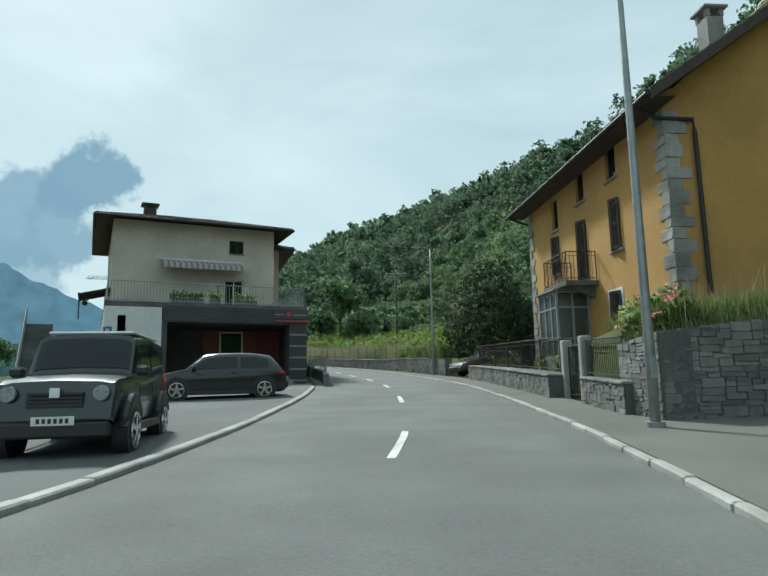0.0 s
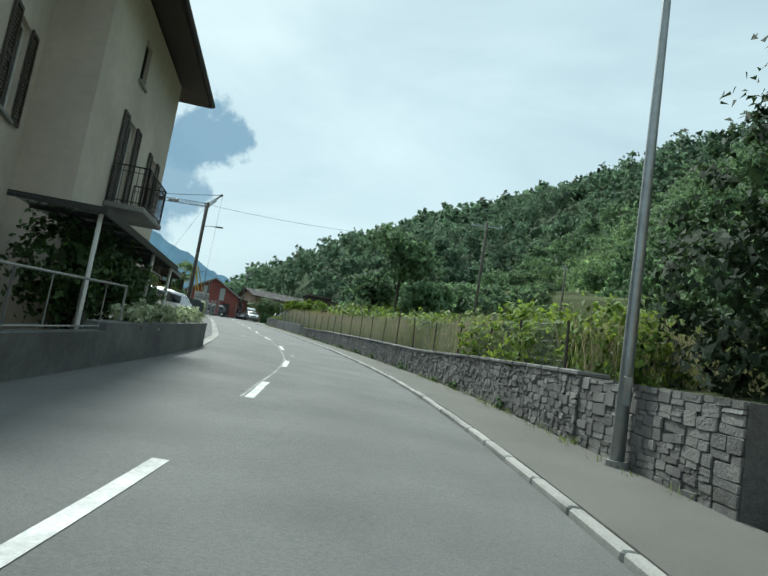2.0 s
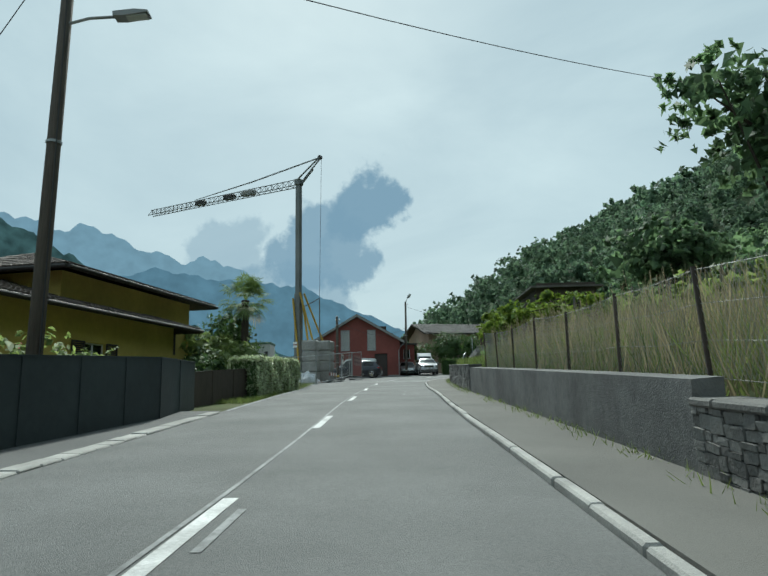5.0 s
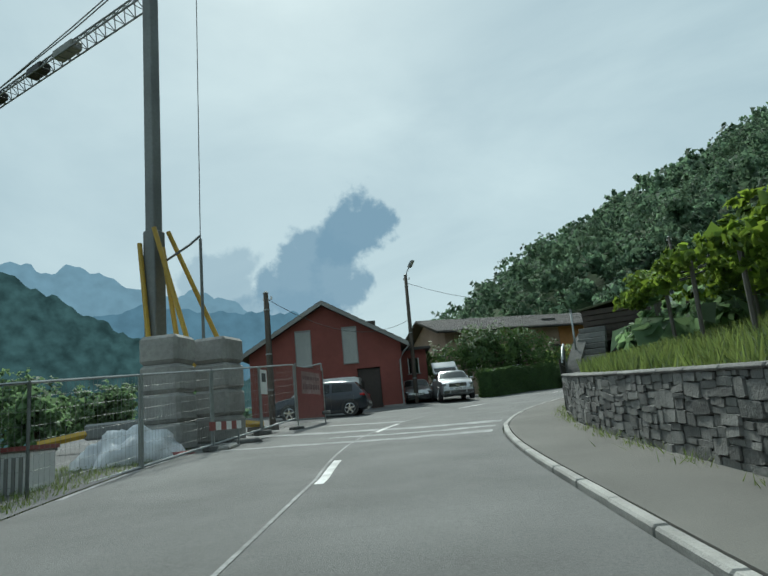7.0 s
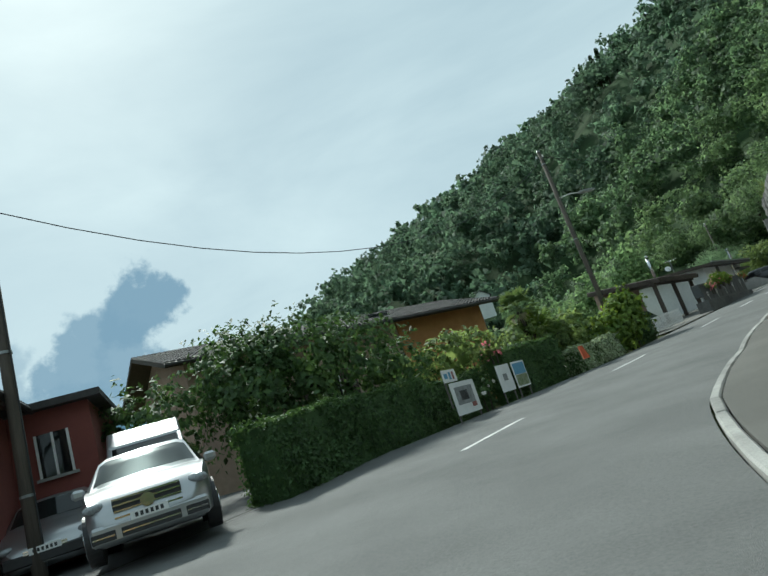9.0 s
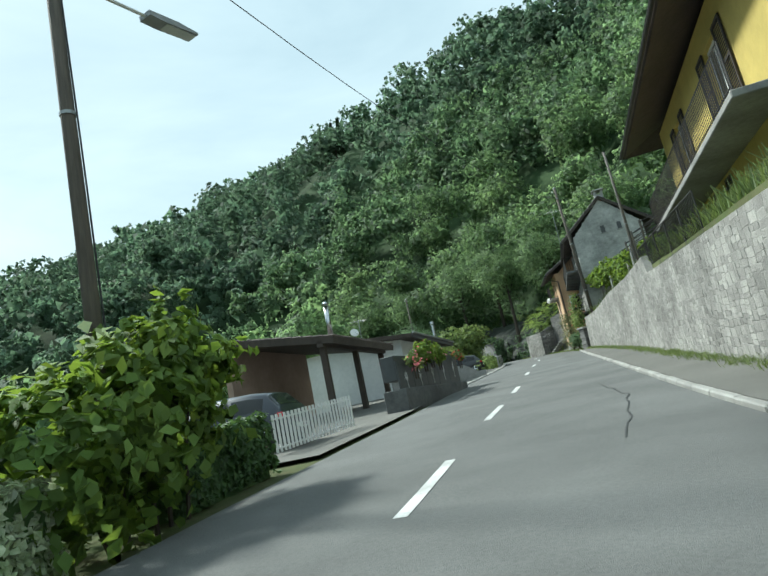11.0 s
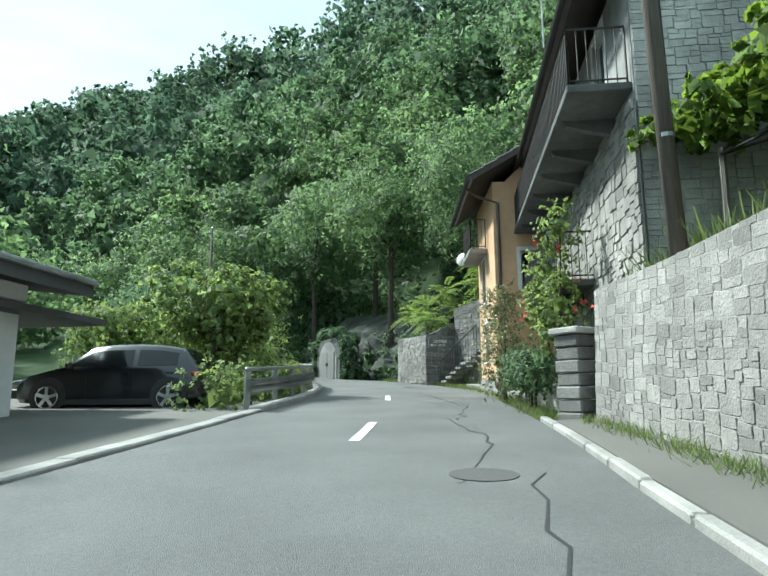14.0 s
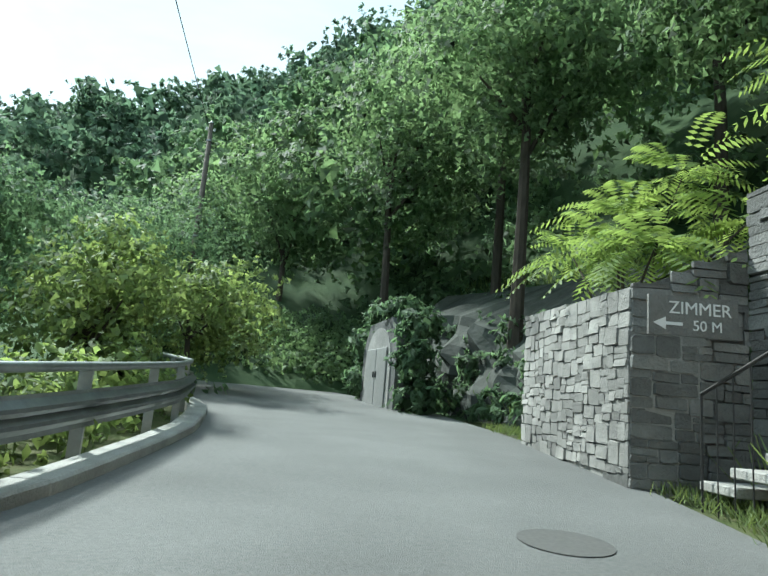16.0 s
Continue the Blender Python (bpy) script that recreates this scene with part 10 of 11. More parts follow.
# ---- garden steps and shed in the bend ----
st = thing("stone_stair", tuple(at(122.9, 3.3, 0.1)), "steep stone garden stair behind a rough wall", "stair")
o = np.array(st.matrix_world.translation)
for k in range(13):
    a, b = at(122.9 + 0.3 * k, 3.25, 0.0 + 0.19 * k) - o, at(123.2 + 0.3 * k, 3.25, 0.0 + 0.19 * k) - o
    d = V3(*b) - V3(*a)
    m = Matrix.Translation(a) @ Matrix.Rotation(math.atan2(d.y, d.x), 4, "Z")
    part("tread", boxed(-0.02, 0.34, -0.42, 0.45, 0.0, 0.17, bevel=0.015), STONE_D, st).matrix_local = m
    part("riser", boxed(0.02, 0.32, -0.4, 0.42, -0.35, 0.0), STONE_D, st).matrix_local = m
t = thing("lattice_gate", tuple(at(121.1, 2.55, 0.12)), "black metal lattice garden gate at the foot of steps", "gate")
d = V3(*at(122.95, 2.55, 0.12)) - V3(*at(121.1, 2.55, 0.12))
for k in range(14):
    part("bar", tubed((d * (k / 13), d * (k / 13) + V3(0, 0, 1.2)), 0.014, 5), IRON, t)
for z in (0.04, 0.34, 0.64, 0.92, 1.18):
    part("rail", boxed(0, d.length, -0.014, 0.014, z - 0.02, z + 0.02), IRON, t).matrix_local = Matrix.Rotation(math.atan2(d.y, d.x), 4, "Z")
for q in (V3(0, 0, 0), d):
    part("frame_post", tubed((q + V3(0, 0, -0.1), q + V3(0, 0, 1.3)), 0.03, 6), IRON, t)
t = thing("handrail", tuple(at(123.0, 2.6, 0.1)), "pale steel handrail and panel rising beside a wall", "handrail")
o = np.array(t.matrix_world.translation)
hr = [V3(*(at(s, l, u) - o)) for s, l, u in ((122.7, 2.5, 1.0), (123.75, 2.5, 1.78), (124.3, 2.5, 1.9))]
part("rail", tubed(hr, 0.04, 8), GALV, t, smooth=True)
v = [at(s, 2.52, u) - o for s, u in ((122.75, 0.1), (124.2, 1.15), (124.2, 1.85), (123.72, 1.74), (122.75, 0.98))]
raw("side_panel", v, [(0, 1, 2, 3, 4)], CHARCOAL, t)
for q, lo, hi in ((122.7, 0.0, 1.0), (123.75, 0.75, 1.78), (124.3, 1.1, 1.9)):
    part("stanchion", tubed((V3(*(at(q, 2.5, lo) - o)), V3(*(at(q, 2.5, hi) - o))), 0.022, 6), GALV, t)
pw = thing("service_pole", tuple(at(125.3, 2.75, 1.4)), "pale steel pole rising from the wall top", "pole")
part("tube", tubed(((0, 0, -0.3), (0.03, 0, 1.6)), 0.032, 8), GALV, pw, smooth=True)
part("cap", tubed(((0.03, 0, 1.6), (0.03, 0, 1.66)), 0.042, 8), GALV, pw)
sd = thing("garden_shed", frame_at(*at(109.3, 6.6, 1.9)[:3], *(at(105.3, 6.8) - at(109.3, 6.6))[:2]), "dark weathered timber garden shed above the wall", "shed")
for k in range(10):
    part("plank", boxed(0, 3.6, -0.02 - 0.006 * (k % 2), 0.02, 0.24 * k, 0.24 * k + 0.23), WOOD_D, sd)
part("side_wall", boxed(3.57, 3.62, 0.02, 2.8, 0, 2.7), WOOD_D, sd)
part("side_wall", boxed(-0.02, 0.03, 0.02, 2.8, 0, 2.7), WOOD_D, sd)
part("back_wall", boxed(0, 3.6, 2.75, 2.8, 0, 2.7), WOOD_D, sd)
part("roof", prismed([(-0.35, 0.0), (0.0, 0.0), (0.0, 0.06), (-0.35, 0.06)], 0, 1), WOOD_G, sd).matrix_local = Matrix.Translation((3.9, -0.3, 2.45)) @ Matrix.Diagonal((12, 3.4, 1, 1))
for k in range(9):
    part("batten", boxed(-0.3 + k * 0.5, -0.24 + k * 0.5, -0.34, 3.1, 2.52, 2.56), WOOD_G, sd)

# dark timber store on the wall at the head of the stair, with a slatted canopy
ts = thing("timber_store", frame_at(*at(127.0, 2.95, 1.9), *(at(130.2, 2.95) - at(127.0, 2.95))[:2]), "dark weathered timber store with a mossy roof on a wall", "shed")
for k in range(6):
    z = 0.05 + 0.19 * k
    part("board", boxed(-0.03 - 0.03 * (k % 2), 0.0, -2.4, 0.0, z, z + 0.165), WOOD_D, ts)
    part("board", boxed(0.0, 3.0, 0.0 + 0.01 * (k % 2), 0.03 + 0.01 * (k % 2), z, z + 0.165), WOOD_D, ts)
for x, y in ((0.02, -0.08), (2.9, -0.08), (0.02, -2.36), (2.9, -2.36)):
    part("post", boxed(x, x + 0.08, y, y + 0.08, -0.4, 1.2), WOOD_D, ts)
part("back_wall", boxed(0, 3.0, -2.44, -2.4, 0, 1.5), WOOD_D, ts)
part("end_wall", boxed(3.0, 3.04, -2.4, 0, 0, 1.2), WOOD_D, ts)
bm = boxed(-0.15, 3.1, -2.55, 0.12, 0, 0.07, bevel=0.01)
for v in bm.verts:
    v.co.z += 1.18 - 0.14 * v.co.y
part("roof", bm, material("mossy_boards", (0.1, 0.115, 0.06), (0.06, 0.06, 0.045), scale=5, rough=0.95, bump=0.6, bscale=20), ts, "mossy board roof")
for k in range(7):
    part("canopy_slat", boxed(2.55, 3.75, 0.4 - 0.22 * k, 0.47 - 0.22 * k, 1.42 + 0.03 * k, 1.46 + 0.03 * k), WOOD_G, ts)
for x in (2.65, 3.6):
    bb = boxed(x, x + 0.07, -1.0, 0.45, 0, 0.06)
    for v in bb.verts:
        v.co.z += 1.36 - 0.1 * (v.co.y - 0.4)
    part("canopy_bearer", bb, WOOD_D, ts)
    part("canopy_post", boxed(x, x + 0.07, -0.1, -0.03, 0.0, 1.42), WOOD_D, ts)

# terrace steps of dark timber up the slope above the stair
tm = thing("timber_terrace", tuple(at(129, 6.2, 2.4)), "stepped dark timber terraces above the garden stair", "terrace")
o = np.array(tm.matrix_world.translation)
for k in range(6):
    a, b = V3(*(at(127.2, 5.4 + 0.9 * k, 2.3 + 0.5 * k) - o)), V3(*(at(133, 5.6 + 0.9 * k, 2.3 + 0.5 * k) - o))
    d = b - a
    part("timber", boxed(0, d.length, -0.06, 0.06, -0.4, 0.14, bevel=0.02), WOOD_D, tm).matrix_local = Matrix.Translation(a) @ Matrix.Rotation(math.atan2(d.y, d.x), 4, "Z")

# ---- signs on the hedge, driveway things ----
def poster(name, label, x0, y0, x1, y1, z0, z1, marks, frame_mat=WHITE):
    t = thing(name, frame_at(x0, y0, z0, x1 - x0, y1 - y0), label, "poster")
    w, h = math.hypot(x1 - x0, y1 - y0), z1 - z0
    part("sheet", boxed(0, w, -0.02, 0.0, 0, h), frame_mat, t)
    for a, b, c, e, mt, nm in marks:
        part(nm, boxed(a * w, b * w, -0.0245, -0.0205, c * h, e * h), mt, t)
    for x in (0.06, w - 0.1):
        part("stake", boxed(x, x + 0.04, 0.002, 0.04, -0.7, h), WOOD_G, t)
    return t


BLUEP = material("blue_print", (0.1, 0.25, 0.4), (0.15, 0.32, 0.45), scale=6, rough=0.7)
MIDGREY = material("grey_print", (0.16, 0.17, 0.17), (0.3, 0.31, 0.31), scale=7, rough=0.7)
poster("poster", "white poster with a dark grey picture before a hedge", -29.45, 138.6, -28.8, 139.9, 5.6, 6.5, ((0.12, 0.85, 0.3, 0.85, MIDGREY, "picture"), (0.3, 0.62, 0.42, 0.72, CHARCOAL, "dark_shape"), (0.66, 0.86, 0.16, 0.3, REDPANEL, "red_mark")))
poster("flag_sheet", "small white sheet with blue and red strokes", -29.55, 138.65, -29.2, 139.35, 6.55, 6.9, ((0.1, 0.35, 0.3, 0.7, BLUEP, "blue_mark"), (0.45, 0.6, 0.2, 0.8, BLUEP, "blue_mark"), (0.7, 0.82, 0.2, 0.8, REDPANEL, "red_mark")))
poster("poster", "white poster with a round grey mark", -28.0, 141.25, -27.55, 141.95, 5.85, 6.7, ((0.35, 0.65, 0.4, 0.65, MIDGREY, "grey_mark"),))
poster("poster", "pale blue and green poster beside the hedge", -27.45, 142.1, -26.98, 142.85, 5.85, 6.7, ((0.06, 0.94, 0.5, 0.94, BLUEP, "blue_field"), (0.06, 0.94, 0.06, 0.48, LEAF_VAR, "green_field")))
bush("flower_pot_plant", "pink flowers above a hedge", [(-28.0, 142.0, 7.3, 0.3, 0.25), (-27.7, 142.3, 7.3, 0.25, 0.2)], 240, 0.08, LEAF_B, 150, "plant", blooms=(FLOWER_P, 120, 0.08))
bush("plant_cluster", "pots with small white and red flowers on the kerb", [(-28.7, 140.9, 6.0, 0.3, 0.35), (-28.4, 141.2, 6.2, 0.25, 0.3)], 260, 0.08, LEAF_H, 151, "plant", blooms=(FLOWER_W, 60, 0.09))
t = thing("cloth_sheet", frame_at(-24.9, 143.4, 6.1, 0.5, 0.55), "orange-red cloth hung on the hedge", "cloth")
bm = bmesh.new()
bmesh.ops.create_grid(bm, x_segments=8, y_segments=8, size=0.5)
for v in bm.verts:
    v.co = V3(v.co.x * (0.32 - 0.2 * v.co.y), 0.05 * math.sin(v.co.x * 14) + 0.1 * v.co.y, (v.co.y + 0.5) * 0.45)
bmesh.ops.solidify(bm, geom=bm.faces[:], thickness=0.01)
part("cloth", bm, material("orange_red_cloth", (0.5, 0.12, 0.05), (0.42, 0.09, 0.04), scale=5, rough=0.9), t)
t = thing("slatted_gate", tuple(at(161.2, -6.0, 0.05)), "low white slatted metal driveway gate", "gate")
d = V3(*at(164.6, -5.5, 0.05)) - V3(*at(161.2, -6.0, 0.05))
for k in range(24):
    part("slat", boxed(-0.035, 0.035, -0.012, 0.012, 0.06, 0.85), WHITEPAINT, t).matrix_local = Matrix.Translation(d * (k / 23)) @ Matrix.Rotation(math.atan2(d.y, d.x), 4, "Z")
for z in (0.15, 0.75):
    part("rail", tubed((V3(0, 0, z), d + V3(0, 0, z)), 0.02, 6), WHITEPAINT, t)
t = thing("flue_pipe", (-13.1, 169.3, 11.2), "bright steel flue with a cap on a flat roof", "flue")
part("pipe", tubed(((0, 0, -0.5), (0, 0, 1.0)), 0.12, 14), STEEL, t, smooth=True)
part("cap", tubed(((0, 0, 1.08), (0, 0, 1.22)), 0.19, 14, 0.05), STEEL, t, smooth=True)
part("cap_stay", tubed(((0.1, 0, 0.95), (0.1, 0, 1.1)), 0.012, 5), STEEL, t)

# ---- forecourt of the white cabin ----
PLANTER = material("dark_grey_planter_sheet", (0.075, 0.08, 0.082), (0.06, 0.064, 0.066), scale=5, rough=0.55, stain=0.15)
pa, pb = V3(-9.6, 164.5, 7.38), V3(-14.2, 159.7, 7.05)
t = thing("planter_screen", pa, "tall dark grey metal planter screen with pale flower cut-outs", "planter")
d = pb - pa
n = 5
for k in range(n):
    m = Matrix.Translation(d * (k / n)) @ Matrix.Rotation(math.atan2(d.y, d.x), 4, "Z")
    ln = d.to_2d().length / n
    rise = 0.06 if k == 3 else 0.0
    pn = part("panel", boxed(0.01, ln - 0.01, -0.025, 0.025, 0.02, 1.16 + rise, bevel=0.01), PLANTER, t)
    pn.matrix_local = m
    g = np.random.default_rng(k)
    for q in range(9):
        a = q * math.tau / 9 + g.uniform(-0.2, 0.2)
        r = g.uniform(0.12, 0.22)
        part("cutout", tubed(((ln * 0.5 + 0.05 * math.cos(a), 0.028, 0.68 + 0.05 * math.sin(a)), (ln * 0.5 + r * math.cos(a), 0.028, 0.68 + r * math.sin(a))), 0.014, 4, 0.005), WHITEPAINT, pn)
    part("cutout", tubed(((ln * 0.5 - 0.04, 0.028, 0.25), (ln * 0.5, 0.028, 0.62)), 0.008, 4), WHITEPAINT, pn)
turn = Matrix.Rotation(math.atan2(d.y, d.x), 4, "Z")
part("trough", boxed(0, d.to_2d().length, -0.5, -0.03, 0.3, 1.08, bevel=0.02), PLANTER, t).matrix_local = turn
part("plinth", boxed(-0.15, d.to_2d().length + 0.1, -0.55, 0.22, -0.85, 0.02, bevel=0.02), CONCRETE_D, t, "low weathered concrete plinth").matrix_local = turn
side = V3(d.y, -d.x, 0).normalized() * 0.3
for k, (q, up, r, m_, leaf_) in enumerate(((0.1, 1.12, 0.2, FLOWER_R, LEAF_B), (0.5, 1.3, 0.28, FLOWER_P, LEAF_V), (0.62, 1.45, 0.32, FLOWER_P, LEAF_V), (0.74, 1.35, 0.3, FLOWER_P, LEAF_V), (0.9, 1.15, 0.24, FLOWER_P, LEAF_B))):
    c = pa + d * q - side + V3(0, 0, up)
    bush("flowering_plant", "pale oleander with pink blossom in a planter" if leaf_ is LEAF_V else "red geraniums in a metal planter", [(c.x, c.y, c.z, r, r), (c.x + 0.25, c.y + 0.2, c.z - 0.15, r * 0.8, r * 0.8)], 520, 0.055, leaf_, 160 + k, "plant", aspect=3.2 if leaf_ is LEAF_V else 1.4, core=0.4, blooms=(m_, 60 if leaf_ is LEAF_V else 150, 0.06))
t = thing("wall_18", frame_at(-9.4, 172.3, 7.5, 5.05, -1.0), "pale concrete parapet with a sloped end before the house", "parapet", kind="structure")
part("block", prismed([(0, -0.5), (5.15, -0.3), (5.15, 0.52), (4.75, 0.52), (4.0, 0.98), (0, 0.95)], 0, 0.24), CONCRETE, t)
part("joint", boxed(2.1, 2.112, -0.003, 0.0, -0.3, 0.95), CONCRETE_D, t)
tree("tree", "small bright green garden tree beside parked cars", 2.3, 184.5, 8.6, 4.0, 1.8, 0.11, 8000, LEAF_B, 170, trunk=0.1)


def guardrail():
    t = thing("guardrail", tuple(at(193, -4.4)), "galvanised steel guardrail with a tube above it", "guardrail")
    o = np.array(t.matrix_world.translation)
    s = np.arange(193.0, 218.01, 0.5)
    lat = LEFT(s) - 0.3
    prof = [(0.0, 0.31), (0.0, 0.35), (0.06, 0.4), (0.06, 0.43), (0.0, 0.47), (0.06, 0.51), (0.06, 0.54), (0.0, 0.59), (0.0, 0.62)]
    rows = np.stack([at(s, lat + a, b) for a, b in prof], 1) - o
    i = np.arange(rows.shape[0] * rows.shape[1]).reshape(rows.shape[:2])
    f = np.stack([i[:-1, :-1], i[1:, :-1], i[1:, 1:], i[:-1, 1:]], -1).reshape(-1, 4)
    bm = bmesh.new()
    vs = [bm.verts.new(q) for q in rows.reshape(-1, 3)]
    for q in f:
        bm.faces.new([vs[k] for k in q])
    bmesh.ops.solidify(bm, geom=bm.faces[:], thickness=0.012)
    part("beam", bm, GALV, t)
    part("top_tube", tubed([at(q, float(LEFT(q)) - 0.36, 0.8) - o for q in s], 0.04, 8), GALV, t, smooth=True)
    for q in np.arange(193.2, 218, 2.0):
        b = V3(*(at(q, float(LEFT(q)) - 0.4, 0.0) - o))
        part("post", boxed(b.x - 0.05, b.x + 0.05, b.y - 0.05, b.y + 0.05, b.z - 0.3, b.z + 0.79), GALV, t)
    kerb_run(193, 217, lambda s: LEFT(s) - 0.15, 0.1, "weathered kerb under the guardrail", width=0.3)


guardrail()
for k, (s, lat, h, R, m) in enumerate(((201, -6.0, 3.0, 1.5, LEAF_B), (204, -5.6, 3.3, 1.6, LEAF_B), (208, -7.5, 4.4, 2.1, LEAF_F), (211, -5.2, 3.6, 1.7, LEAF_B), (199, -8.5, 3.6, 1.8, LEAF_B), (214, -8.5, 5.5, 2.6, LEAF_F), (219, -6.0, 5.5, 2.6, LEAF_F), (224, -4.0, 7.0, 3.0, LEAF_F), (217, -3.6, 4.2, 2.0, LEAF_B))):
    p = at(s, lat, -0.6)
    tree("tree", "light green young tree behind the guardrail", p[0], p[1], p[2], h, R, 0.075, int(1400 * R * R) + 4000, m, 180 + k, trunk=0.1)
bush("bramble", "green brambles growing under the guardrail", rb([(s, float(LEFT(s)) - 1.3, 0.25 + 0.1 * math.sin(s), 0.75, 0.65) for s in np.arange(193.5, 214, 1.1)]), 14000, 0.07, LEAF_B, 190)

# ---- the right side under the woods ----
for a in np.arange(162.6, 170.2, 1.7):
    p, q = at(a, float(WALL(a)) + 0.35, 2.45), at(a + 1.65, float(WALL(a + 1.65)) + 0.35, 2.45)
    t = thing("iron_railing", tuple(p), "dark iron railing panel above the high wall", "railing", "railing panels on the high wall")
    rail(t, (0, 0, 0), V3(*q) - V3(*p), 0.95, IRON, spacing=0.13)
for s, up in ((173.4, 0.95), (175.0, 0.8), (177.8, 0.8), (180.3, 0.8)):
    p = at(s, float(WALL(s)) + 0.45, float(H_HIGH(s)))
    b = thing("granite_stake", tuple(p), "slim granite vine stake standing on the wall", "vine stake", "granite vine stakes")
    part("stake", boxed(-0.065, 0.065, -0.055, 0.055, -0.3, up, bevel=0.02), GRANITE, b).matrix_local = Matrix.Rotation(0.06, 4, "X")
    part("wire_tie", tubed(((0, 0, up - 0.12), (0, 0, up - 0.1)), 0.12, 6), IRON, b)
p = at(172.2, float(WALL(172.2)) + 0.4, float(H_HIGH(172.2)))
t = thing("service_pole", tuple(p), "tall slim grey pole standing on the high wall", "pole")
part("tube", tubed(((0, 0, -0.3), (0, 0, 2.0), (-0.05, 0, 4.4)), 0.055, 8, 0.045), WOOD_G, t, smooth=True)
part("band", tubed(((0, 0, 1.6), (0, 0, 1.64)), 0.062, 8), GALV, t)
bush("rose_bush", "tangled reddish rose bush before the old house", [(7.0, 178.1, 9.3, 0.55, 0.7), (7.5, 178.7, 10.1, 0.5, 0.7), (7.9, 179.3, 10.7, 0.45, 0.5), (7.3, 178.3, 10.8, 0.4, 0.4), (7.9, 179.2, 9.4, 0.5, 0.6)], 5200, 0.04, LEAF_ROSE, 195, core=0.35, blooms=(FLOWER_W, 70, 0.06))
bush("shrub", "low round green shrub above a stone ledge", [(5.9, 176.1, 9.0, 0.45, 0.42), (6.4, 176.7, 9.1, 0.5, 0.45), (6.9, 177.4, 9.0, 0.45, 0.42), (5.5, 175.5, 8.95, 0.4, 0.4)], 4200, 0.05, LEAF_F, 197, core=0.55)
bush("shrub", "tall yellow-green shrub with red flowers by the wall", [(5.8, 175.2, 10.2, 0.45, 0.5), (6.1, 175.7, 10.9, 0.45, 0.5), (5.7, 175.0, 11.5, 0.4, 0.45), (6.4, 176.2, 10.2, 0.45, 0.5), (5.9, 175.4, 9.6, 0.4, 0.4)], 3400, 0.055, LEAF_B, 196, core=0.4, blooms=(FLOWER_R, 60, 0.06))
t = thing("stone_pillar", (5.1, 174.25, 8.1), "rough dark stone pillar at the end of the wall", "stone pillar")
for k in range(7):
    part("stone", boxed(-0.24 + 0.02 * (k % 2), 0.24 - 0.015 * (k % 3), -0.24, 0.24 - 0.02 * (k % 2), 0.2 * k, 0.2 * k + 0.19, bevel=0.02), STONE_D, t)
part("cap", boxed(-0.3, 0.3, -0.3, 0.3, 1.4, 1.5, bevel=0.02), STONE_L, t)
strip("wall_20", 195.7, 203.0, lambda s: KERB(s) + 0.35, lambda s: KERB(s) + 0.75, 0.14, 0.16, CONCRETE, "low pale stone ledge beside the peach house", "stone ledge", drop=0.3)
# stone stair beyond the peach house
st = thing("stone_stair", frame_at(12.55, 188.0, 9.0, -0.7, -3.8), "stone slab stair climbing along a dark wall", "stair")
for k in range(9):
    part("tread", boxed(0.42 * k, 0.42 * k + 0.5, -0.12, 0.75, 0.16 * k + 0.08, 0.16 * k + 0.17, bevel=0.012), STONE_L, st)
    part("riser", boxed(0.42 * k + 0.06, 0.42 * k + 0.46, 0.38, 0.73, -0.4, 0.16 * k + 0.08), STONE_D, st)
t = thing("direction_sign", frame_at(12.05, 188.08, 10.5, 0.55, -0.16), "small hand-painted direction sign on a stone wall", "sign")
text("lettering", "ZIMMER", 0.17, Matrix.Translation((0.33, -0.1, 0.24)) @ Matrix.Rotation(radians(90), 4, "X"), WHITEPAINT, t)
text("lettering", "50 M", 0.14, Matrix.Translation((0.4, -0.1, 0.08)) @ Matrix.Rotation(radians(90), 4, "X"), WHITEPAINT, t)
part("arrow", prismed([(-0.12, 0.09), (0.0, 0.15), (0.0, 0.105), (0.16, 0.105), (0.16, 0.075), (0.0, 0.075), (0.0, 0.03)], -0.104, -0.096), WHITEPAINT, t)
part("board", boxed(-0.16, 0.7, -0.095, -0.06, -0.02, 0.36), STONE_D, t)
t = thing("thin_handrail", (12.35, 187.9, 9.0), "thin steel handrail beside the stone stair", "handrail")
part("rail", tubed(((0, 0, 0.95), (-0.55, -3.0, 2.1)), 0.018, 6), IRON, t)
for q in np.linspace(0, 1, 15):
    part("stanchion", tubed((V3(-0.55 * q, -3.0 * q, -0.2 + 1.1 * q), V3(-0.55 * q, -3.0 * q, 0.95 + 1.15 * q)), 0.012 if q in (0.0, 1.0) else 0.007, 5), IRON, t)
# arched cellar door in the rock
t = thing("cellar_door", frame_at(12.55, 197.4, 9.5, -0.0, 2.9) @ Matrix.Rotation(radians(180), 4, "Z") @ Matrix.Translation((-2.9, 0, 0)), "arched cellar front with grey double doors in the rock", "cellar door")
ar = [(0.35, -0.3), (0.35, 1.1)] + [(1.45 - 1.1 * math.cos(a), 1.1 + 0.95 * math.sin(a)) for a in np.linspace(0, math.pi, 14)] + [(2.55, 1.1), (2.55, -0.3)]
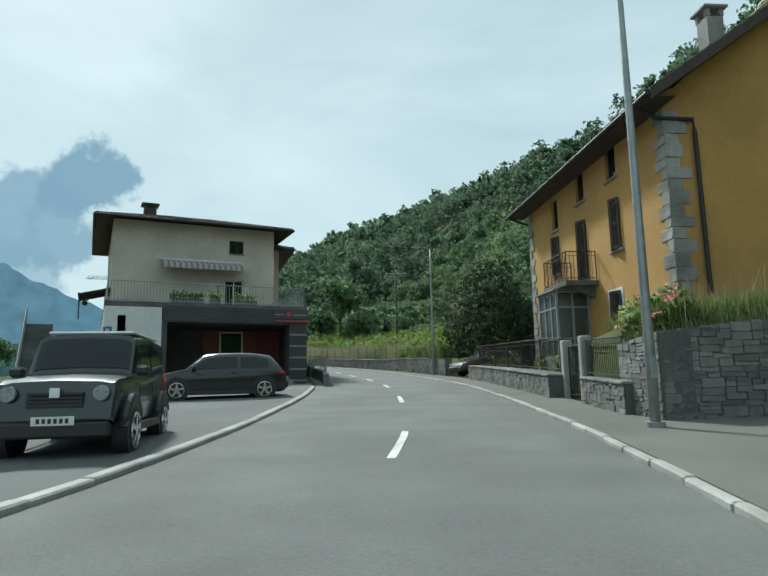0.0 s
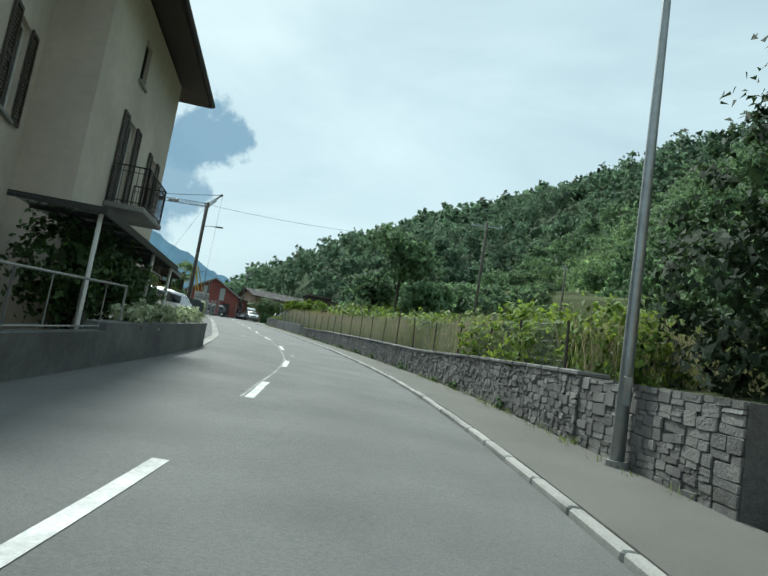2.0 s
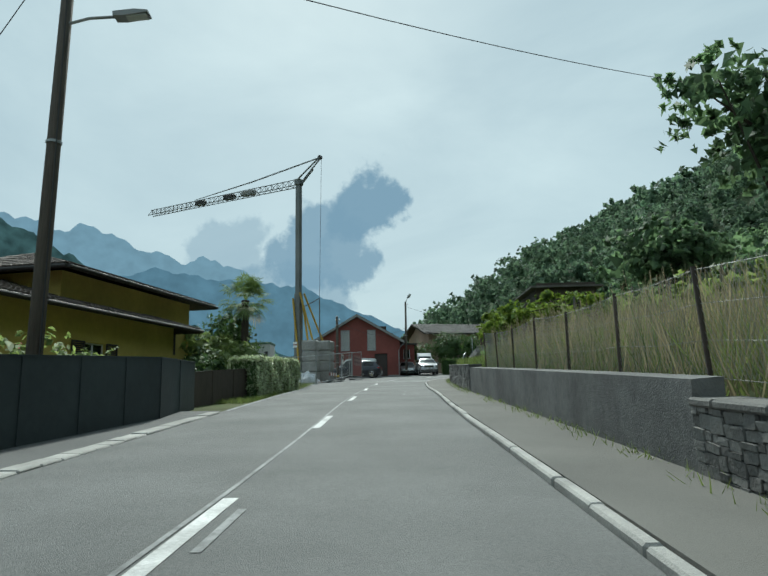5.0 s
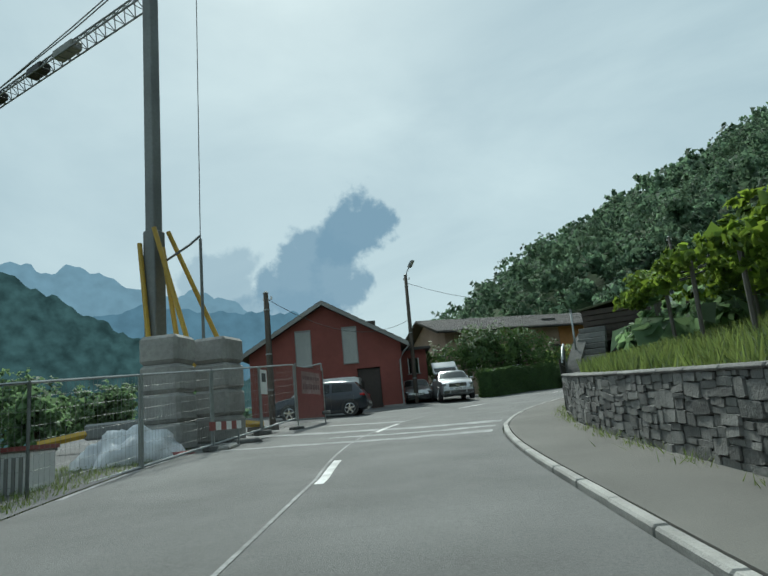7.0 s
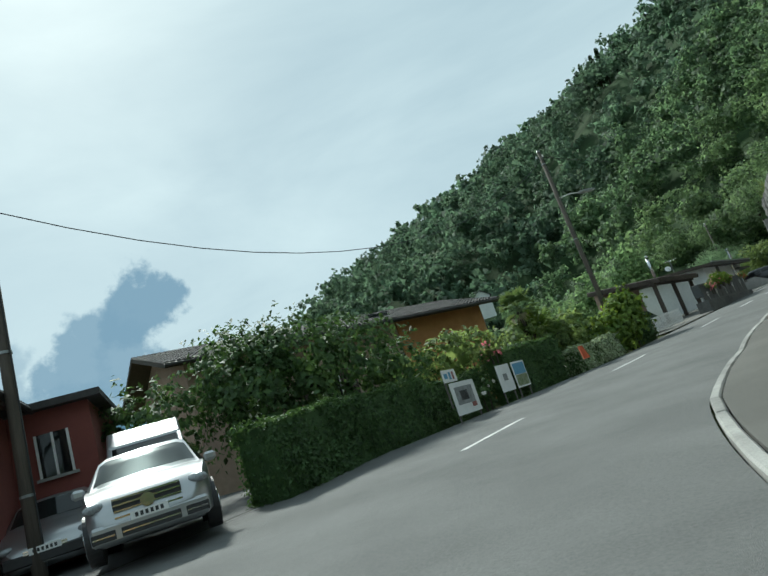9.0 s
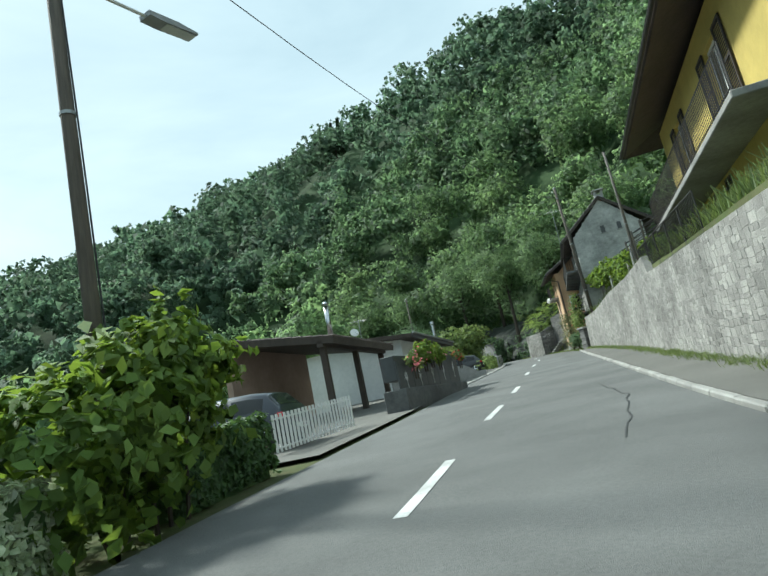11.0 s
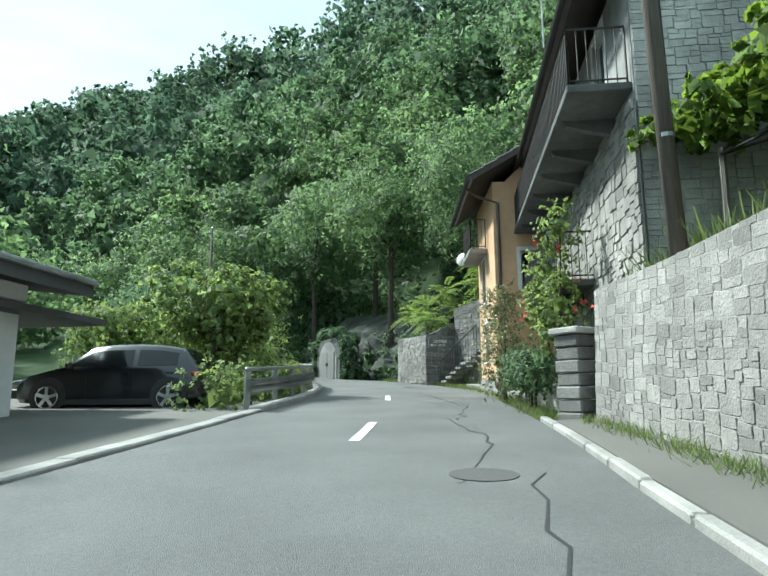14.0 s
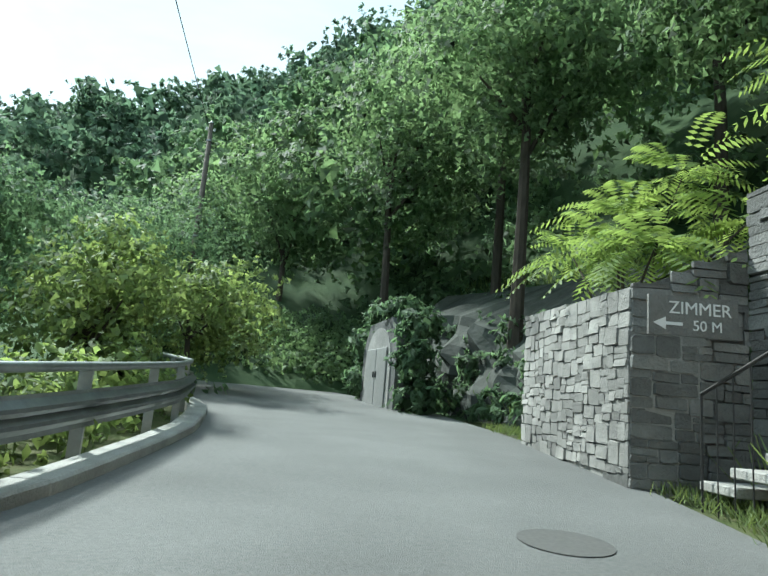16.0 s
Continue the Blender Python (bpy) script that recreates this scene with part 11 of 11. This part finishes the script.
# Dull grey concrete here has the trees' shade put into the colour.
part("front", prismed([(0.0, -0.4), (0.0, 1.5), (0.5, 2.2), (2.4, 2.25), (2.9, 1.5), (2.9, -0.4)], 0.0, 0.6), CONCRETE_D, t)
part("arch_panel", prismed(ar, -0.03, -0.002), CONCRETE, t)
for x0, x1 in ((0.6, 1.43), (1.47, 2.3)):
    dr = part("door_leaf", boxed(x0, x1, -0.07, -0.032, 0.0, 1.5, bevel=0.01), GREYPAINT, t)
    part("door_handle", boxed(x1 - 0.1 if x0 < 1 else x0 + 0.05, x1 - 0.06 if x0 < 1 else x0 + 0.09, -0.1, -0.071, 0.75, 0.9), IRON, dr)


def rock_face():
    """A rough shaded rock bank along the outside of the bend, from the buttress on."""
    g = np.random.default_rng(77)
    s = np.concatenate([np.arange(209.5, 222.1, 0.35)])
    pp, nn = road_at(np.minimum(s, 221.9))
    hh = np.linspace(0, 1, 12)
    v = []
    for k, q in enumerate(hh):
        up = q * (2.6 + 0.5 * np.sin(s * 0.7))
        lat = KERB(np.minimum(s, 221)) + 0.85 + 0.9 * q ** 1.4 + 0.22 * np.sin(s * 2.3 + q * 5) + 0.14 * np.sin(s * 5.1 - q * 9) + g.normal(0, 0.07, len(s))
        v.append(at(s, lat, up - 0.3))
    v.append(at(s, KERB(np.minimum(s, 221)) + 5.0, 4.2))
    v = np.array(v)
    a, b = v.shape[:2]
    i = np.arange(a * b).reshape(a, b)
    f = np.stack([i[:-1, :-1], i[:-1, 1:], i[1:, 1:], i[1:, :-1]], -1).reshape(-1, 4)
    x, y = v[..., 0].reshape(-1)[f].mean(1), v[..., 1].reshape(-1)[f].mean(1)
    f = f[~((y > 197.2) & (y < 200.5) & (x < 13.6))]
    # The bank's shade is put into the rock's dark colour.
    tagged(raw("rock_face", v.reshape(-1, 3), f, material("shaded_rock", (0.085, 0.09, 0.08), (0.045, 0.055, 0.042), scale=2.5, rough=0.9, bump=1.0, bscale=9, stain=0.4, stain_scale=0.9)), "rough dark rock bank with ferns beside the road", "rock face", kind="structure")


rock_face()
g = np.random.default_rng(66)
# undergrowth over the rocky bank
rows = []
for s in np.arange(209, 222, 0.7):
    for k in range(5):
        rows.append((min(s + g.uniform(-0.4, 0.4), 221.8), 4.2 + 0.9 * k + g.uniform(-0.3, 0.3), 0.6 + 0.75 * k + g.uniform(-0.2, 0.3), g.uniform(0.6, 1.0), g.uniform(0.5, 0.9)))
bush("undergrowth", "ferns and shrubs hanging over a rocky bank", [r for r in rb(rows) if not (9.5 < r[0] < 13.0 and 197.3 < r[1] < 200.4)], 26000, 0.11, LEAF_F, 200, "undergrowth")
bush("ferns", "ferns hanging down a shaded rock bank", rb([(min(210.5 + 0.5 * k, 221.8), float(KERB(min(210.5 + 0.5 * k, 221))) + 0.95 + 0.5 * (k % 3), 0.3 + 0.9 * (k % 3), 0.5, 0.5) for k in range(23)]), 8000, 0.085, LEAF_F, 204, "ferns", core=0.5, aspect=3.0)
def frond_bush(label, crowns, seed, per=26, length=0.95):
    """A shrub of long arching fronds, each with pairs of drooping leaflets."""
    g = np.random.default_rng(seed)
    x0, y0, z0 = crowns[0][:3]
    t = thing("tree_of_heaven", (x0, y0, z0 - 1.2), label, "shrub")
    o = V3(x0, y0, z0 - 1.2)
    vs, fs, stems = [], [], bmesh.new()
    for cx, cy, cz, r in crowns:
        c = V3(cx, cy, cz) - o
        tube(stems, (V3(c.x * 0.3, c.y * 0.3, -0.3), c * 0.6, c), 0.03, 5, 0.012)
        for k in range(per):
            a, e = g.uniform(0, math.tau), g.uniform(-0.25, 1.1)
            u = V3(math.cos(a) * math.cos(e), math.sin(a) * math.cos(e), math.sin(e))
            ln = length * g.uniform(0.7, 1.25)
            base = c + u * r * g.uniform(0.1, 0.7)
            pts = [base + u * ln * q - V3(0, 0, 0.55 * ln * q * q) for q in np.linspace(0, 1, 12)]
            for i in range(1, 12):
                tn = (pts[i] - pts[i - 1]).normalized()
                sd = tn.cross(V3(0, 0, 1)).normalized()
                w = 0.24 * math.sin(math.pi * (0.15 + 0.8 * i / 12)) * g.uniform(0.8, 1.1)
                for sg in (1, -1):
                    tip = pts[i] + sd * sg * w + tn * w * 0.35 - V3(0, 0, w * 0.35)
                    mid = pts[i].lerp(tip, 0.45)
                    b = len(vs)
                    vs += [pts[i], mid + tn * 0.028, tip, mid - tn * 0.028]
                    fs.append((b, b + 1, b + 2, b + 3) if sg < 0 else (b, b + 3, b + 2, b + 1))
    part("stems", stems, BARK, t)
    raw("fronds", vs, fs, material("pinnate_leaves", (0.13, 0.2, 0.06), (0.19, 0.26, 0.08), scale=1.5, rough=0.6, island=0.3, translucent=0.5), t)
    return t


frond_bush("bright drooping shrub of long pinnate fronds over a buttress", [(13.3, 190.3, 11.9, 0.55), (13.9, 190.9, 12.6, 0.6), (13.2, 189.5, 11.8, 0.45), (14.3, 190.2, 13.2, 0.6), (13.6, 191.8, 12.2, 0.5), (14.6, 189.3, 12.4, 0.5)], 201)
frond_bush("leafy ash-like shrub on the slope above a stair", [(14.6, 187.6, 13.4, 0.7), (15.2, 188.4, 14.4, 0.7), (14.9, 186.6, 14.2, 0.7), (15.6, 187.0, 15.4, 0.8)], 202, 30, 1.1)

bush("ferns", "ferns crowding round the arched cellar front", [(12.95, 196.95, 9.7, 0.5, 0.55), (12.85, 196.9, 10.6, 0.45, 0.5), (13.0, 197.0, 11.4, 0.5, 0.5), (12.95, 198.3, 12.0, 0.5, 0.35), (12.95, 199.6, 12.0, 0.5, 0.35), (12.8, 200.7, 10.3, 0.5, 0.6), (12.85, 200.7, 11.3, 0.5, 0.5)], 5200, 0.08, LEAF_F, 206, "ferns", core=0.6, aspect=3.0)
rows = []
for y in np.arange(204.9, 210.5, 0.75):
    for x in np.arange(6.5, 15.2, 0.85):
        rows.append((x + g.uniform(-0.3, 0.3), y + g.uniform(-0.3, 0.3), 10.25 + 0.42 * (y - 204.2) + g.uniform(-0.1, 0.25), g.uniform(0.45, 0.8), g.uniform(0.45, 0.75)))
bush("undergrowth", "shrubs and brambles on the bank round the bend", rows, 26000, 0.09, LEAF_N, 207, "undergrowth")


def slope_undergrowth(name, label, x0, x1, y0, y1, n, seed, leaf, per, mat):
    """Low shrubs and ferns that cover a slope."""
    g = np.random.default_rng(seed)
    x, y = g.uniform(x0, x1, n), g.uniform(y0, y1, n)
    line, _ = road_at(np.arange(150, 221.9, 1.0))
    keep = np.min(np.hypot(x[:, None] - line[None, :, 0], y[:, None] - line[None, :, 1]), axis=1) > 3.9
    x, y = x[keep], y[keep]
    d = foot_distance(x, y)
    z = np.where(d > 0, hill(x, y), np.interp(x, [-60, -20, 5, 12], [3.0, 6.0, 8.6, 9.6]))
    r = g.uniform(0.5, 1.2, len(x))
    balls = np.stack([x, y, z + r * 0.35, r, r * g.uniform(0.6, 1.0, len(x))], 1)
    return tagged(foliage(name, balls, len(x) * per, leaf, mat, g=g, core=0.7, three=True), label, "undergrowth", kind="stuff")


slope_undergrowth("undergrowth", "shrubs and ferns covering the steep slope", 9, 24, 187.5, 228, 520, 301, 0.17, 60, LEAF_F)
slope_undergrowth("undergrowth", "brambles and saplings below the road", -16, 9, 196, 232, 520, 302, 0.19, 50, LEAF_F)
for k, (x, y, z, h, R, leaf, count) in enumerate(((16.5, 190, 11, 10, 3.4, 0.1, 17000), (15.5, 197, 11.5, 11, 3.8, 0.11, 17000), (14.5, 205, 11.5, 11, 3.8, 0.12, 14000), (11.5, 213, 11, 11, 3.8, 0.13, 12000), (18.5, 184, 12, 12, 3.8, 0.15, 9000), (20.0, 195, 14, 12, 4.2, 0.17, 8000),
                                                   (18.0, 203, 14, 13, 4.2, 0.17, 8000), (8.0, 220, 11, 11, 3.8, 0.15, 9000), (3.5, 226, 10.5, 11, 4.0, 0.15, 9000))):
    tree("tree", "leafy slope tree leaning over the road", x, y, z, h, R, leaf, count, LEAF_N, 210 + k, trunk=0.2)

# ---- small far things ----
t = thing("hill_house", frame_at(-22.5, 240.0, 23.0, 3.2, 0.6), "small white house high in the wooded slope", "house")
part("wall", prismed([(0, -2), (3.4, -2), (3.4, 2.4), (1.7, 3.6), (0, 2.4)], 0, 4.5), WHITE, t)
for sx in (-1, 1):
    part("roof", prismed([(1.7, 3.75), (1.7 + sx * 2.1, 2.25), (1.7 + sx * 2.1, 2.12), (1.7, 3.6)], -0.3, 4.8), TILE_D, t)
w = part("window", boxed(1.3, 2.1, -0.03, 0.02, 1.2, 2.1), CHARCOAL, t)
part("frame", boxed(1.24, 2.16, -0.05, -0.031, 1.1, 1.18), WHITEPAINT, w)
part("terrace", boxed(-3.4, 0, -0.5, 3, -0.4, 0.0), CONCRETE, t)
part("terrace_post", tubed(((-3.2, -0.3, -3.5), (-3.2, -0.3, 0)), 0.12, 6), CONCRETE, t)
t = thing("roof_antenna", (6.6, 176.0, 17.0), "bare metal television antenna on a mast", "antenna")
part("mast", tubed(((0, 0, -1.2), (0, 0, 1.3)), 0.02, 6), GALV, t)
part("boom", tubed(((-0.6, -0.1, 1.1), (0.7, 0.1, 1.1)), 0.012, 5), GALV, t)
bm = bmesh.new()
for x in np.linspace(-0.55, 0.65, 9):
    tube(bm, ((x, -0.28, 1.1 + x / 8), (x, 0.28, 1.1 + x / 8)), 0.006, 4)
part("element", bm, GALV, t)
# parking bays
def lot_line(x0, y0, x1, y1, w, mat, label):
    p0, p1 = V3(x0, y0, 0), V3(x1, y1, 0)
    s_ = V3(-(p1 - p0).y, (p1 - p0).x, 0).normalized() * (w / 2)
    z = lambda y: float(road_at(y)[0][2]) + 0.012
    tagged(raw("bay_line", [(*(p0 - s_)[:2], z(y0)), (*(p0 + s_)[:2], z(y0)), (*(p1 + s_)[:2], z(y1)), (*(p1 - s_)[:2], z(y1))], [(0, 3, 2, 1)], mat), label, "road marking", "parking bay lines", "structure")


for y in (12.6, 15.4, 18.2, 21.0):
    lot_line(-4.3, y, -9.5, y + 0.9, 0.1, PAINT, "white painted parking bay line, worn")
lot_line(-4.1, 9.0, -4.3, 12.4, 0.14, YPAINT, "yellow painted kerb line, worn")
lot_line(-4.3, 12.4, -7.0, 12.9, 0.14, YPAINT, "yellow painted bay line, worn")

# broad trees on the low ground behind the building site
for k, (x, y, z, h, R) in enumerate(((-70, 124, 2.2, 7.5, 3.4), (-66, 130, 2.8, 6.5, 3.0), (-72, 131, 1.85, 9.0, 3.8), (-67, 137, 2.65, 7.0, 3.2), (-62, 141, 3.2, 6.0, 2.8), (-76, 122, 1.0, 10.5, 4.0), (-58, 118, 3.2, 4.5, 2.0), (-73, 139, 1.45, 8.5, 3.4))):
    tree("tree", "broad dark tree on low ground behind the site", x, y, z, h, R, 0.3, 2600, LEAF_F, 320 + k, trunk=0.2)

# clumps of weeds at the foot of the rubble wall
g = np.random.default_rng(77)
for s in (43.5, 47.2, 49.0, 52.6, 53.4, 57.8, 60.5, 61.3, 65.0, 70.2, 74.5):
    w = float(WALL(s)) - 0.08
    rows = [(s + 0.22 * k, w + 0.04 - g.uniform(0, 0.04), 0.1 + g.uniform(0.0, 0.12), g.uniform(0.05, 0.11), g.uniform(0.08, 0.18)) for k in range(int(g.integers(2, 5)))]
    bush("weed_clump", "green weeds rooted at the foot of a stone wall", rb(rows), 220, 0.03, LEAF_F, 400 + int(s), "weeds", core=0.4, aspect=2.4)
# ---- distant mountains, far enough not to shift, haze painted into their glow ----
def range_backdrop(name, label, dist, profile, colour, seed, rough, scale=0.012, spread=0.1):
    """A mountain range at dist metres: its skyline as (degrees left of +y, degrees up)."""
    g = np.random.default_rng(seed)
    a = np.array(sorted(profile))
    az = np.linspace(a[0, 0], a[-1, 0], 260)
    el = np.interp(az, a[:, 0], a[:, 1])
    for k, amp in ((0.9, 0.16), (2.3, 0.1), (6.0, 0.05)):
        el = el + rough * amp * np.sin(az * k * 2.1 + g.uniform(0, 6)) + rough * amp * 0.5 * g.normal(0, 0.5, len(az))
    t = np.radians(az)
    cx, cy = -15.0, 80.0
    top = np.stack([cx - np.sin(t) * dist, cy + np.cos(t) * dist, 3 + np.tan(np.radians(el)) * dist], 1)
    mid = top * 1.0
    mid[:, 2] = top[:, 2] * 0.5
    mid[:, 0] += np.sin(t) * dist * 0.05
    mid[:, 1] -= np.cos(t) * dist * 0.05
    low = mid * 1.0
    low[:, 2] = -120
    low[:, 0] += np.sin(t) * dist * 0.05
    low[:, 1] -= np.cos(t) * dist * 0.05
    v = np.stack([low, mid, top], 1)
    i = np.arange(len(az) * 3).reshape(-1, 3)
    f = np.concatenate([np.stack([i[:-1, k], i[:-1, k + 1], i[1:, k + 1], i[1:, k]], -1) for k in (0, 1)])
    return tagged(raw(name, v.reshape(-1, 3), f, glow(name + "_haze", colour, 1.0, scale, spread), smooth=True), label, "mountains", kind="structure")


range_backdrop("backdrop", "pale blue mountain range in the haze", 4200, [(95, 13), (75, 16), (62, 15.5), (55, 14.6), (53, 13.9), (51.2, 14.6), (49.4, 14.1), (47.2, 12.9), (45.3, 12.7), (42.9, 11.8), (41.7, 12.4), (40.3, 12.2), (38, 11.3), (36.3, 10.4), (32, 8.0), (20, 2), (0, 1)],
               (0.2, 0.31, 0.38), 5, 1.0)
range_backdrop("backdrop", "mountain slope in blue haze falling into the valley", 3200, [(95, 9), (60, 9), (48.5, 10.4), (45.5, 11.3), (41, 10.6), (35.6, 10.2), (32.4, 10.0), (29.8, 8.7), (26.6, 7.4), (22.2, 5.5), (15, 3), (0, 1)], (0.115, 0.205, 0.265), 6, 0.7, 0.012, 0.16)
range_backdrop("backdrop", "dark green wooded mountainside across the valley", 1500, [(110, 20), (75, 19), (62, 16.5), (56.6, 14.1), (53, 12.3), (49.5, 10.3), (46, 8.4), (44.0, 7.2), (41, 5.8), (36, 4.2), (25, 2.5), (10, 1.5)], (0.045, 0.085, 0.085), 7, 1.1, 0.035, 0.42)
